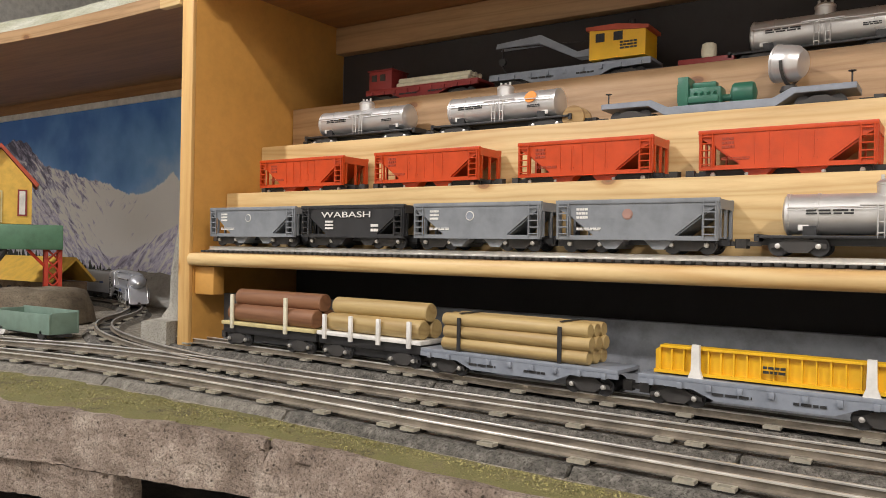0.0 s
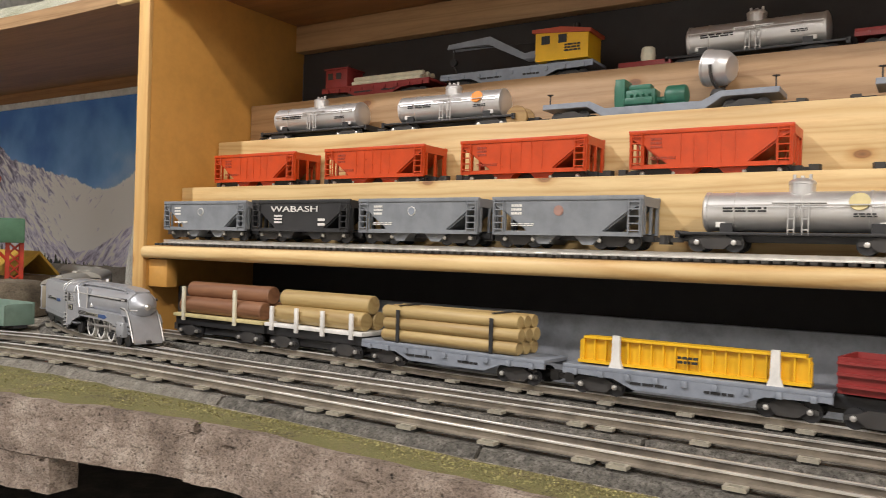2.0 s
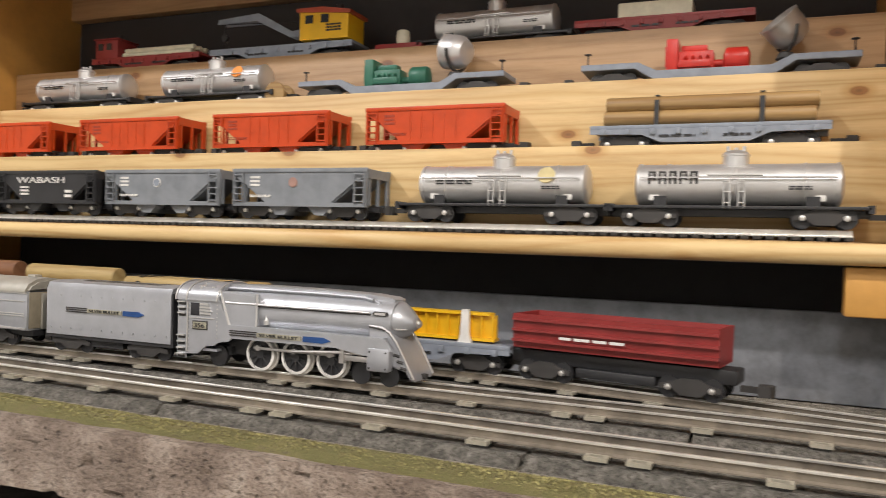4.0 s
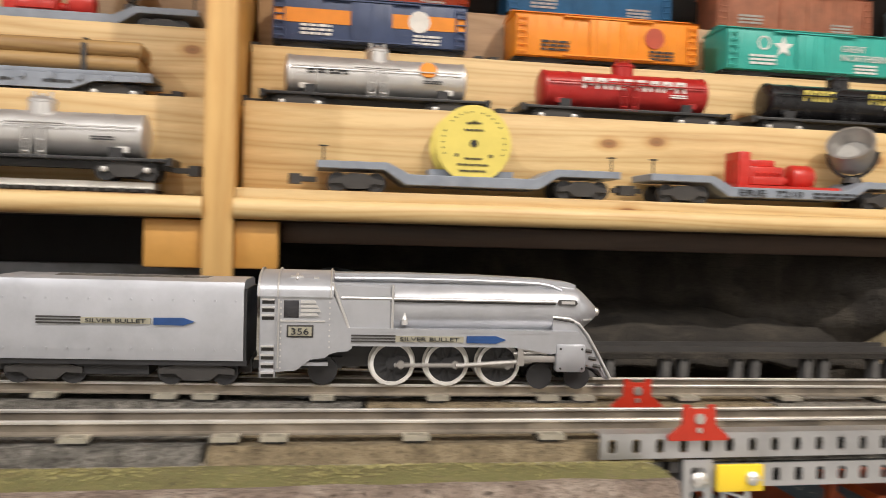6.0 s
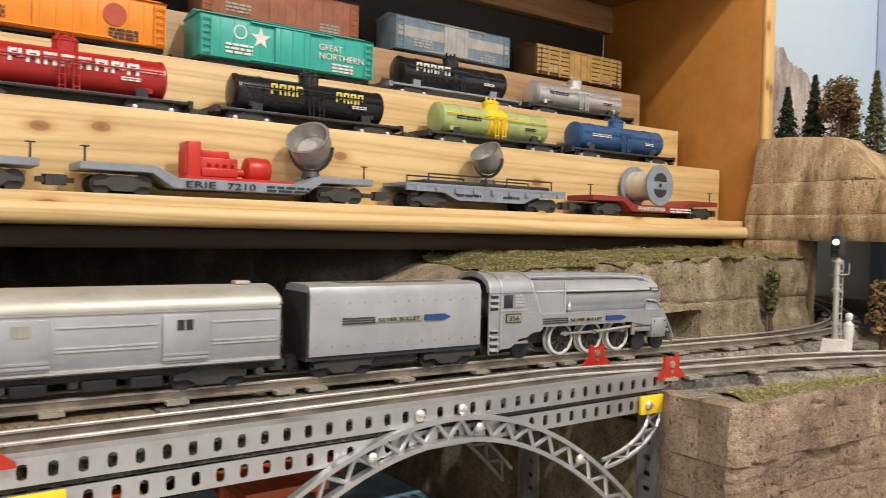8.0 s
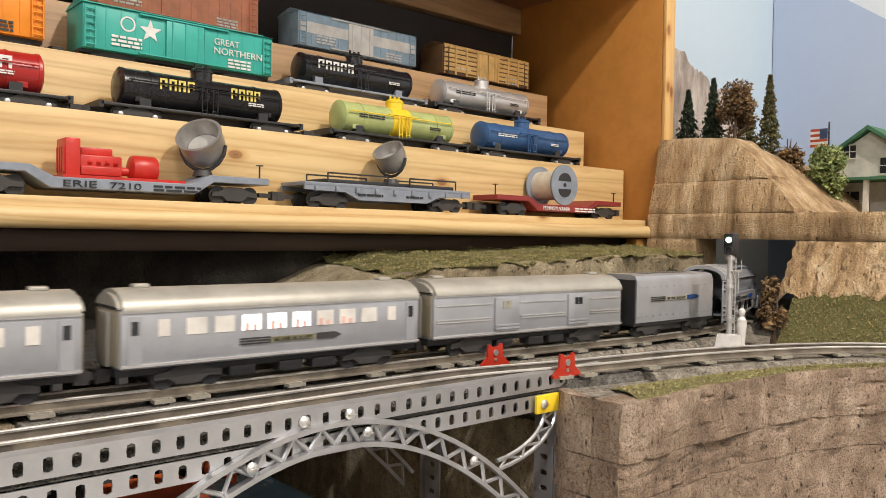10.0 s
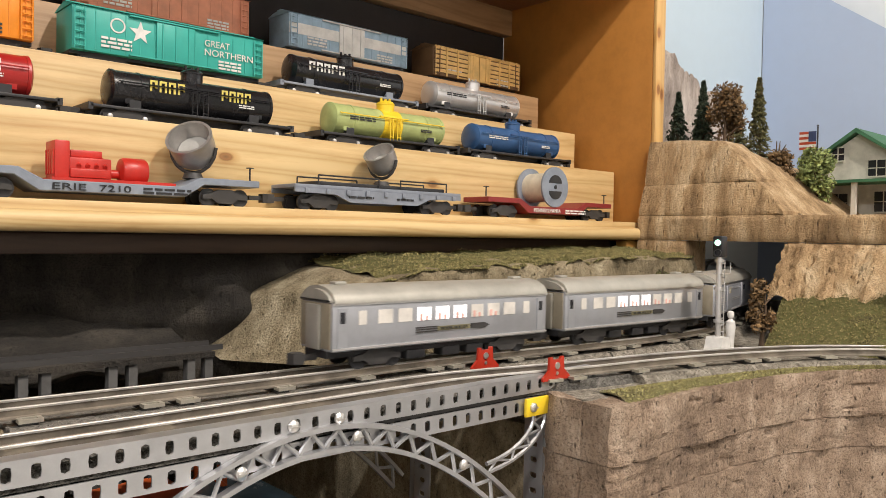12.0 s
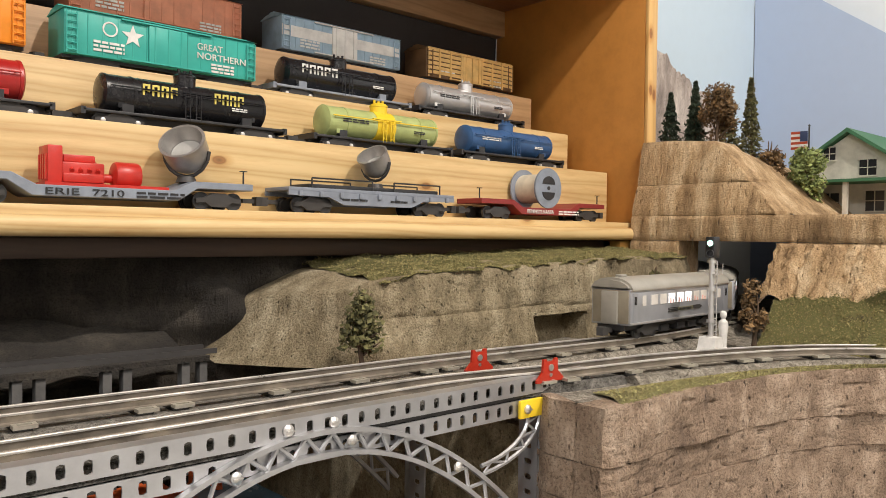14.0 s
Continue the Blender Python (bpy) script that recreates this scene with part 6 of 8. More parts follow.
    box(bm, o + 0.2, o + 0.5, -0.12, 0.12, 0.09, 0.16)
    part("trailing_truck", bm, BLACK, t)
    coupler(t, o + 0.1, -1)
    return t


def tender():
    t = thing("tender", 0, 0, RAIL_TOP, "silver coal tender with chipped edges and blue stripe", "model tender")
    h = 0.68
    bm = B()
    prism(bm, [(-0.2, 0.14), (0.2, 0.14), (0.205, 0.53), (0.18, 0.585), (0.12, 0.6), (-0.12, 0.6), (-0.18, 0.585), (-0.205, 0.53)], "x", -h, h)
    part("tank_body", bm, TRAIN_SILVER, t)
    bm = B()
    for k in range(12):
        for z in (0.2, 0.48):
            x = -h + 0.05 + k * 0.115
            rod(bm, (x, -0.207, z), (x, -0.2, z), 0.008, seg=6)
    part("rivet_row", bm, TRAIN_SILVER, t)
    bm = B()
    prism(bm, [(-0.15, 0.585), (-0.1, 0.6), (0.0, 0.607), (0.1, 0.6), (0.15, 0.585)], "x", -0.4, 0.45)
    part("coal_load", bm, RUBBER, t)
    bm = B()
    box(bm, -h - 0.02, h + 0.02, -0.19, 0.19, 0.11, 0.139)
    box(bm, -0.25, 0.15, -0.16, 0.16, 0.05, 0.11)
    box(bm, -h - 0.015, -h + 0.0, -0.19, 0.19, 0.14, 0.55)
    box(bm, h, h + 0.015, -0.19, 0.19, 0.14, 0.55)
    part("frame", bm, BLACK, t)
    stripe_plate(t, -0.45, -0.209, 0.36, 0.86, "SILVER BULLET")
    truck(t, -0.42)
    truck(t, 0.42)
    coupler(t, -h, -1)
    coupler(t, h, 1)
    return t


def coach_body(t, h, roof=True):
    bm = B()
    box(bm, -h, h, -0.22, 0.22, 0.14, 0.49, 0.01)
    body = part("body", bm, TRAIN_SILVER, t)
    bm = B()
    prism(bm, [(-0.235, 0.48), (-0.235, 0.5), (-0.2, 0.55), (-0.12, 0.59), (0, 0.605), (0.12, 0.59), (0.2, 0.55), (0.235, 0.5), (0.235, 0.48)], "x", -h - 0.015, h + 0.015)
    bmesh.ops.bevel(bm, geom=[e for e in bm.edges if abs(e.verts[0].co.x - e.verts[1].co.x) < 0.01], offset=0.025, segments=2, affect="EDGES")
    part("roof", bm, ROOF_SILVER, t, "dull cream-silver rounded roof")
    bm = B()
    for s in (-1, 1):
        box(bm, s * (h - 0.18) - 0.05, s * (h - 0.18) + 0.05, -0.04, 0.04, 0.6, 0.625, 0.01)
    part("roof_vent", bm, ROOF_SILVER, t)
    bm = B()
    box(bm, -h, h, -0.15, 0.15, 0.09, 0.14)
    for k in (-0.3, 0.05, 0.3):
        box(bm, k - 0.09, k + 0.09, -0.17, -0.05, 0.03, 0.1, 0.01)
    part("underframe", bm, BLACK, t)
    for e in (-1, 1):
        bm = B()
        box(bm, e * (h + 0.006) - 0.005, e * (h + 0.006) + 0.005, -0.2, 0.2, 0.16, 0.48, 0.002)
        end = part("end_wall", bm, END_TAN, t, "dull tan end wall")
        bm = B()
        box(bm, e * (h + 0.025) - 0.012, e * (h + 0.025) + 0.012, -0.09, 0.09, 0.15, 0.47, 0.006)
        part("vestibule", bm, ROOF_SILVER, end)
    bm = B()
    for z in (0.16, 0.475):
        box(bm, -h, h, -0.228, -0.218, z - 0.008, z + 0.008)
    part("belt_strip", bm, SILVER, t)
    for s in (-1, 1):
        truck(t, s * (h - 0.42))
        coupler(t, s * h, s)
    return body


def baggage_car():
    t = thing("baggage_car", 0, 0, RAIL_TOP, "silver baggage car with two sliding doors", "model coach")
    h = 1.08
    coach_body(t, h)
    for x in (-0.34, 0.5):
        bm = B()
        box(bm, x - 0.13, x + 0.13, -0.236, -0.221, 0.17, 0.45, 0.006)
        for k in range(2):
            box(bm, x - 0.13, x + 0.13, -0.242, -0.234, 0.19 + k * 0.025, 0.203 + k * 0.025)
        d = part("baggage_door", bm, TRAIN_SILVER, t)
        bm = B()
        for k in (-0.05, 0.0):
            box(bm, x + k, x + k + 0.04, -0.241, -0.236, 0.36, 0.42)
        part("door_window", bm, PLATE_TAN if x < 0 else GLASS_DARK, d)
    bm = B()
    for a, b in ((-1.05, -0.5), (-0.18, 0.34), (0.66, 1.05)):
        for z in (0.27, 0.29, 0.4):
            box(bm, a, b, -0.227, -0.218, z - 0.004, z + 0.004)
    part("side_moulding", bm, SILVER, t)
    return t


def coach():
    t = thing("passenger_coach", 0, 0, RAIL_TOP, "silver passenger coach with lit windows and dark stripe", "model coach", "passenger coaches")
    h = 1.08
    body = coach_body(t, h)
    for i in range(10):
        x = -0.81 + i * 0.18 + (0.0 if 0 < i < 9 else (-0.02 if i == 0 else 0.02))
        w = 0.065 if 0 < i < 9 else 0.035
        for sy in (-1, 1):
            bm = B()
            box(bm, x - w, x + w, sy * 0.222 - 0.003, sy * 0.222 + 0.003, 0.325, 0.425)
            warm = 3 <= i <= 5
            p = part("window", bm, LIT_WINDOW if warm else WINDOW_WARM, t)
            if sy < 0 and 2 < i < 8:
                bm = B()
                box(bm, x - 0.045, x - 0.02, -0.228, -0.224, 0.325, 0.375)
                box(bm, x + 0.01, x + 0.035, -0.228, -0.224, 0.325, 0.36)
                part("blind", bm, BLIND_PINK, p)
    for x in (-1.0, 1.0):
        bm = B()
        box(bm, x - 0.04, x + 0.04, -0.226, -0.221, 0.17, 0.45)
        d = part("coach_door", bm, TRAIN_SILVER, t)
        bm = B()
        box(bm, x - 0.02, x + 0.02, -0.229, -0.226, 0.34, 0.42)
        part("door_window", bm, GLASS_DARK, d)
    stripe_plate(t, -0.35, -0.226, 0.255, 0.75, "SILVER BULLET", CHASSIS)
    return t


LOCO, TENDER, BAGGAGE = locomotive(), tender(), baggage_car()
COACH_A = coach()
COACH_B = copy_thing(COACH_A, pose(0, 0, 0))


# ---- the bridge over the gorge ----
def perforated(bm, x0, x1, z0, z1, y, pitch=0.1178, hw=0.022, hh=0.036, thick=0.012, flip=None):
    """A strip of sheet metal with a row of oval holes; flip maps (x, y, z) elsewhere."""
    put = flip or (lambda x, yy, z: (x, yy, z))
    n = max(1, round((x1 - x0) / pitch))
    w = (x1 - x0) / n
    zc = (z0 + z1) / 2
    for i in range(n):
        a = x0 + i * w
        c = a + w / 2
        outer = [(a + w, zc), (a + w, z1), (c, z1), (a, z1), (a, zc), (a, z0), (c, z0), (a + w, z0)]
        inner = [(c + hw * dx, zc + hh * dz) for dx, dz in ((1, 0), (0.86, 0.8), (0, 1), (-0.86, 0.8), (-1, 0), (-0.86, -0.8), (0, -1), (0.86, -0.8))]
        rings = []
        for pts in (outer, inner):
            rings.append([[bm.verts.new(put(p[0], yy, p[1])) for p in pts] for yy in (y, y + thick)])
        for k in range(8):
            j = (k + 1) % 8
            bm.faces.new((rings[0][0][k], rings[0][0][j], rings[1][0][j], rings[1][0][k]))
            bm.faces.new((rings[0][1][k], rings[1][1][k], rings[1][1][j], rings[0][1][j]))
            bm.faces.new((rings[1][0][k], rings[1][0][j], rings[1][1][j], rings[1][1][k]))
            if outer[k][1] == outer[j][1] != zc:
                bm.faces.new((rings[0][0][k], rings[0][1][k], rings[0][1][j], rings[0][0][j]))
    bmesh.ops.remove_doubles(bm, verts=bm.verts[:], dist=0.0005)
    bmesh.ops.recalc_face_normals(bm, faces=bm.faces[:])
    return bm


def arch(bm, y, thick=0.05):
    """A curved truss: two flanges, a thin web line of slanting bars."""
    def pt(x, drop):
        u = x - 7.95
        n = Vector((0.6 * u, 1.0)).normalized()
        return Vector((x, -0.055 - 0.3 * u * u)) - n * drop
    xs = [6.15 + 3.6 * i / 40 for i in range(41)]
    for d0, d1 in ((0.0, 0.028), (0.13, 0.158)):
        top, low = [pt(x, d0) for x in xs], [pt(x, d1) for x in xs]
        prism(bm, [(p.x, p.y) for p in top] + [(p.x, p.y) for p in reversed(low)], "y", y, y + thick)
    for i in range(40):
        a = pt(xs[i], 0.028 if i % 2 else 0.13)
        b = pt(xs[i + 1], 0.13 if i % 2 else 0.028)
        rod(bm, (a.x, y + 0.03, a.y), (b.x, y + 0.03, b.y), 0.014, seg=6)


def screw(parent, x, y, z, r=0.035):
    bm = B()
    lathe(bm, [(r, 0.0), (r * 0.95, 0.012), (r * 0.6, 0.024), (0.004, 0.028)], (x, y, z), (0, -1, 0), 14)
    box(bm, x - r * 0.8, x + r * 0.8, y - 0.031, y - 0.026, z - 0.004, z + 0.004)
    part("screw", bm, BRIGHT, parent)


bridge = thing("girder_bridge", 0, 0, 0, "zinc toy girder bridge with arched trusses over a gorge", "bridge")
GY = 4.54
bm = B()
perforated(bm, 5.1, 10.45, -0.09, 0.03, GY)
part("top_angle", bm, GIRDER, bridge)
bm = B()
box(bm, 5.1, 10.45, GY + 0.013, GY + 0.1, 0.018, 0.03)
part("top_flange", bm, GIRDER, bridge)
bm = B()
perforated(bm, 5.6, 9.98, -0.24, -0.125, GY + 0.014)
part("lower_strip", bm, GIRDER, bridge)
bm = B()
box(bm, 5.6, 9.98, GY + 0.03, GY + 0.04, -0.125, -0.09)
part("web_strip", bm, CHASSIS, bridge)
for yy in (GY - 0.04, 6.0):
    bm = B()
    arch(bm, yy)
    part("arch_truss", bm, GIRDER, bridge)
bm = B()
perforated(bm, 5.6, 9.98, -0.24, -0.1, 6.06)
part("rear_girder", bm, GIRDER, bridge)
for x in (5.52, 9.86):
    for yy in (GY, 6.05):
        bm = B()
        perforated(bm, -2.4, -0.1, x, x + 0.15, yy, flip=lambda a, b, c: (c, b, a))
        part("tower_leg", bm, GIRDER, bridge)
    bm = B()
    perforated(bm, -2.4, -0.1, GY + 0.02, GY + 0.2, x, flip=lambda a, b, c: (b, c, a))
    perforated(bm, -2.4, -0.1, 5.8, 6.0, x, flip=lambda a, b, c: (b, c, a))
    part("tower_side", bm, GIRDER, bridge)
for x, s in ((5.68, 1), (9.62, -1)):
    bm = B()
    box(bm, x, x + 0.24, GY - 0.03, GY - 0.005, -0.25, -0.12, 0.006)
    part("joint_plate", bm, SIGN_YELLOW, bridge, "bright yellow joining plate")
    screw(bridge, x + 0.18 if s > 0 else x + 0.07, GY - 0.03, -0.185)
    screw(bridge, 5.6 if s > 0 else 9.93, GY - 0.005, -0.2, 0.045)
    bm = B()
    cx = 5.72 if s > 0 else 9.86
    for r0 in (0.45, 0.55):
        pts = [(cx + s * (0.7 - 1.27 * r0 * math.cos(radians(a))), -0.25 - 0.6 * r0 * math.sin(radians(a))) for a in range(0, 81, 10)]
        for p, q in zip(pts, pts[1:]):
            rod(bm, (p[0], GY, p[1]), (q[0], GY, q[1]), 0.016, seg=6)
    for a in range(0, 80, 10):
        for u0, u1 in ((0.45, 0.55),) if a % 20 else ((0.55, 0.45),):
            c, d = radians(a), radians(a + 10)
            rod(bm, (cx + s * (0.7 - 1.27 * u0 * math.cos(c)), GY, -0.25 - 0.6 * u0 * math.sin(c)), (cx + s * (0.7 - 1.27 * u1 * math.cos(d)), GY, -0.25 - 0.6 * u1 * math.sin(d)), 0.01, seg=6)
    part("corner_brace", bm, GIRDER, bridge)
for x in (7.42, 7.75, 8.15, 9.0):
    screw(bridge, x, GY - 0.042 if x in (7.42, 8.15, 9.0) else GY - 0.004, (-0.13 - 0.3 * (x - 7.95) ** 2) if x != 7.75 else -0.03)
screw(bridge, 8.05, GY - 0.004, -0.03)
bm = B()
box(bm, 5.2, 10.1, 5.3, 5.98, -0.2, -0.125)
part("deck_board", bm, MAROON, bridge, "rusty brown deck board")
for i in range(56):
    bm = B()
    k = 5.2 + i * 0.0885
    box(bm, k, k + 0.05, 4.57, 5.2, -0.17, -0.118)
    part("deck_tie", bm, CHASSIS, bridge)


def bracket(x, y, z):
    t = thing("track_bracket", x, y, z, "red stamped metal bracket bolted beside the track", "bracket", "bridge brackets")
    bm = B()
    prism(bm, [(-0.15, 0.0), (0.15, 0.0), (0.15, 0.02), (0.085, 0.075), (0.078, 0.17), (0.05, 0.17), (0.04, 0.15), (-0.04, 0.15), (-0.05, 0.17), (-0.078, 0.17), (-0.085, 0.075), (-0.15, 0.02)], "y", -0.01, 0.01)
    part("bracket_plate", bm, BRACKET_RED, t)
    bm = B()
    lathe(bm, [(0.026, 0), (0.026, 0.008)], (0, -0.01, 0.105), (0, -1, 0), 12)
    lathe(bm, [(0.014, 0), (0.014, 0.006)], (0, -0.01, 0.05), (0, -1, 0), 12)
    part("bracket_hole", bm, BRIGHT, t)


bracket(5.58, 5.25, -0.02)
bracket(5.58, GY - 0.015, 0.0)
bracket(9.86, 5.17, -0.02)
bracket(9.95, GY - 0.015, -0.02)


def trestle_tower(x, y, top, w=0.42):
    t = thing("trestle_tower", x, y, -2.4, "orange-red steel trestle tower in the gorge", "trestle", "trestle towers")
    h = top + 2.4
    for sx in (-1, 1):
        for sy in (-1, 1):
            bm = B()
            rod(bm, (sx * w * 0.7, sy * 0.3, 0), (sx * w * 0.5, sy * 0.2, h), 0.035, seg=8)
            part("leg", bm, TRESTLE, t)
    n = 4
    for i in range(n):
        z0, z1 = h * i / n, h * (i + 1) / n
        for sy in (-1, 1):
            for s in (-1, 1):
                bm = B()
                rod(bm, (-s * w * 0.6, sy * 0.25, z0 + 0.04), (s * w * 0.58, sy * 0.25, z1 - 0.04), 0.024, seg=6)
                part("cross_brace", bm, TRESTLE, t)
    bm = B()
    box(bm, -w * 0.6, w * 0.6, -0.25, 0.25, h, h + 0.05)
    part("cap_beam", bm, TRESTLE, t)


trestle_tower(7.15, 5.2, -0.5)
trestle_tower(8.15, 6.7, -0.55, 0.3)
trestle_tower(6.3, 5.3, -0.55, 0.3)


def low_trestle():
    t = thing("wooden_trestle", 0, 0, 0, "weathered grey timber trestle in the shade", "trestle")
    for i in range(8):
        x = 4.1 + i * 0.57
        bm = B()
        for k in (-0.07, 0.07):
            box(bm, x + k - 0.03, x + k + 0.03, 6.42, 6.5, -0.4, 0.07)
        part("post", bm, OLD_WOOD, t)
    # cap takes the shaded rock colour to keep it dim
    bm = B()
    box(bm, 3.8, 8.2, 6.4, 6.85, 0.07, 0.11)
    part("cap_board", bm, SHADED_ROCK, t)
    bm = B()
    for yy in (6.48, 6.72):
        box(bm, 3.8, 8.3, yy, yy + 0.02, 0.11, 0.15)
    part("rail", bm, CHASSIS, t)


low_trestle()


# ---- rock hill, tunnel and scenery at the east end ----
def scatter(name, place, n, label, leaf, size=0.012, seed=0):
    """Loose turf flakes; place(u, w) gives a point of the ground."""
    rng, vs, fs = random.Random(seed), [], []
    for _ in range(n):
        c = place(rng.random(), rng.random())
        s = size * rng.uniform(0.5, 1.6)
        u = Vector((rng.gauss(0, 1), rng.gauss(0, 1), rng.gauss(0, 0.7))).normalized()
        v = u.orthogonal().normalized()
        i = len(vs)
        vs += [(c + u * s) * D, (c + v * s * 0.6) * D, (c - u * s) * D, (c - v * s * 0.6 + Vector((0, 0, s * 0.5))) * D]
        fs.append((i, i + 1, i + 2, i + 3))
    me = bpy.data.meshes.new(name)
    me.from_pydata(vs, [], fs)
    me.materials.append(leaf)
    return tagged(new(name, me), label, "grass", "", "stuff")


DRY_FLAKE = leaves("dry_turf_flakes", (0.17, 0.14, 0.06), (0.28, 0.25, 0.1))
GREEN_FLAKE = leaves("green_turf_flakes", (0.12, 0.108, 0.036), (0.23, 0.195, 0.075))


def hill():
    tops = [(8.35, -0.1), (8.6, 0.05), (9.05, 0.42), (9.68, 0.62), (10.27, 0.71), (11.7, 0.74), (13.3, 0.8), (14.85, 0.8)]

    def top_at(x):
        for (a, za), (b, zb) in zip(tops, tops[1:]):
            if x <= b:
                return za + (zb - za) * (x - a) / (b - a)
        return tops[-1][1]

    def where(u, w):
        x = 8.7 + 6.15 * u
        zt = top_at(x)
        back = min(2.4, max(0.0, 9.6 - x) ** 1.2 * 2.6)
        if w < 0.6:
            k = w / 0.6
            z = -0.12 + (zt + 0.12) * k
            y = 6.15 + 0.12 * k + back * (0.5 + 0.5 * k) + 0.07 * noise.noise(Vector((x * 1.7, z * 2.5, 4))) + 0.025 * noise.noise(Vector((x * 7, z * 7, 2)))
            if abs(z - 0.3) < 0.02:
                y += 0.02
            if x > 11.75 and x < 12.6 and z < 0.2:
                y += 0.3
        else:
            k = (w - 0.6) / 0.4
            z = zt + 0.18 * k + 0.03 * noise.noise(Vector((x * 3, k * 5, 8)))
            y = 6.27 + back + (8.95 - 6.27 - back) * k
        return Vector((x, y, z))
    bm = sheet(130, 40, where)
    bmesh.ops.recalc_face_normals(bm, faces=bm.faces[:])
    ob = solid("rock_hill", bm, GREY_ROCK, "grey-tan carved rock bank under the display case", "rock face")
    def cover(u, w):
        x = 9.7 + 5.1 * u
        edge = 0.09 * noise.noise(Vector((x * 4, 1, 1))) + 0.05 * noise.noise(Vector((x * 11, 3, 1)))
        return Vector((x, 6.25 + 1.6 * w + edge * (1 - w), top_at(x) + 0.012 + 0.12 * w - 0.03 * max(0, 1 - w * 14) + 0.05 * noise.noise(Vector((x * 4, w * 9, 3)))))
    bm = sheet(120, 14, cover)
    solid("hill_grass", bm, GREEN_GRASS, "olive green grass on top of the rock bank", "grass", "stuff")
    scatter("turf_flakes", lambda u, w: cover(u, w * w) + Vector((0, 0, 0.008)), 26000, "olive turf flakes along the rock bank top", GREEN_FLAKE, 0.009, 5)
    # wall and scree carry the shelf's shade in their dark colour
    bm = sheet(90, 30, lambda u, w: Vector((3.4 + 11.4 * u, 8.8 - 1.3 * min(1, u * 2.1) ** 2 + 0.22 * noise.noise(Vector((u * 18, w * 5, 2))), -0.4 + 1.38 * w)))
    solid("rock_wall_dark", bm, SHADED_ROCK, "dark rock wall in the shade under the shelf", "rock face")
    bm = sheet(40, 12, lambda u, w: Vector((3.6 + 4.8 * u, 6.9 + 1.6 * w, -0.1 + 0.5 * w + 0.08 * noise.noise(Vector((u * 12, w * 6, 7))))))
    solid("scree", bm, SHADED_ROCK, "stony bank behind the trestle, shade in its dark colour", "rock face")


hill()


def portal():
    """The tunnel's rock wall in scored courses, with an opening cut through."""
    x0 = 14.7
    top = [(7.05, 2.36), (6.6, 2.36), (5.95, 2.3), (5.7, 2.1), (5.4, 1.75), (5.02, 1.36), (3.9, 1.33), (2.4, 1.3)]

    def top_at(y):
        for (a, za), (b, zb) in zip(top, top[1:]):
            if y >= b:
                return za + (zb - za) * (y - a) / (b - a)
        return 1.3

    for i, (za, zb) in enumerate(((-0.11, 0.34), (0.345, 0.66), (0.665, 1.0), (1.005, 1.33), (1.335, 1.75), (1.755, 2.38))):
        for y0, y1 in ((2.4, 4.98), (4.98, 6.32), (6.32, 7.05)):
            if y0 == 4.98 and zb <= 1.0:
                continue
            while y0 < y1 and top_at(y0) < za + 0.03:
                y0 += 0.02
            if y1 - y0 < 0.1:
                continue

            def where(u, w, y0=y0, y1=y1, za=za, zb=zb):
                y = y0 + (y1 - y0) * u
                hi = min(zb, max(top_at(y), za))
                z = za + (hi - za) * w
                n = 0.06 * noise.noise(Vector((y * 2.5, z * 0.8, 3))) + 0.03 * noise.noise(Vector((y * 9, z * 2, 5)))
                flare = 0.35 * max(0.0, (1.0 - z)) * (1 if y < 4.98 else 0) * min(1, max(0, (5.3 - y) / 1.2) + 0.3) * 0.3
                return Vector((x0 + n + 0.25 * max(0, z - 1.3) - flare + (0.02 if w in (0, 1) else 0), y, z))
            bm = sheet(max(8, int((y1 - y0) * 14)), 8, where)
            r = bmesh.ops.extrude_face_region(bm, geom=bm.faces[:])
            for v in r["geom"]:
                if isinstance(v, bmesh.types.BMVert):
                    v.co.x += 0.5
            bmesh.ops.recalc_face_normals(bm, faces=bm.faces[:])
            solid("portal_course", bm, ROCK, "tan streaked rock course of the tunnel portal", "rock face")
    bm = sheet(60, 60, lambda u, w: Vector((15.1 + 5 * u, 2.4 + 4.7 * w, 1.31 + max(0, top_at(2.4 + 4.7 * w) - 1.33) * max(0.0, 1 - u * 0.5) + 0.02 * noise.noise(Vector((u * 9, w * 9, 1))))))
    solid("terrace_ground", bm, ROCK, "tan rock terrace above the tunnel", "ground")
    # tunnel lining coloured black for the darkness inside
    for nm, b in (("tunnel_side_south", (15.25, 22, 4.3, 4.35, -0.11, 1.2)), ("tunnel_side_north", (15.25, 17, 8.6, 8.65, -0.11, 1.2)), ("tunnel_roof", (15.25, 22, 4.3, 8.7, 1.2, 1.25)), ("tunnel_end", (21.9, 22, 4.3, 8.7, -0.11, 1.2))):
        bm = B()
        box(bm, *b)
        solid(nm, bm, BLACK_AND_SHADE, "inside of the tunnel, its darkness coloured black", "tunnel wall")
    bm = sheet(40, 30, lambda u, w: Vector((14.75 - 1.45 * w - 0.25 * u * w, 4.95 - 3.2 * u - 0.35 * w * (1 - u), 0.8 * (1 - w) ** 1.3 + 0.2 * u * (1 - w) - 0.11 + 0.03 * noise.noise(Vector((u * 12, w * 6, 2))))))
    grass = bm
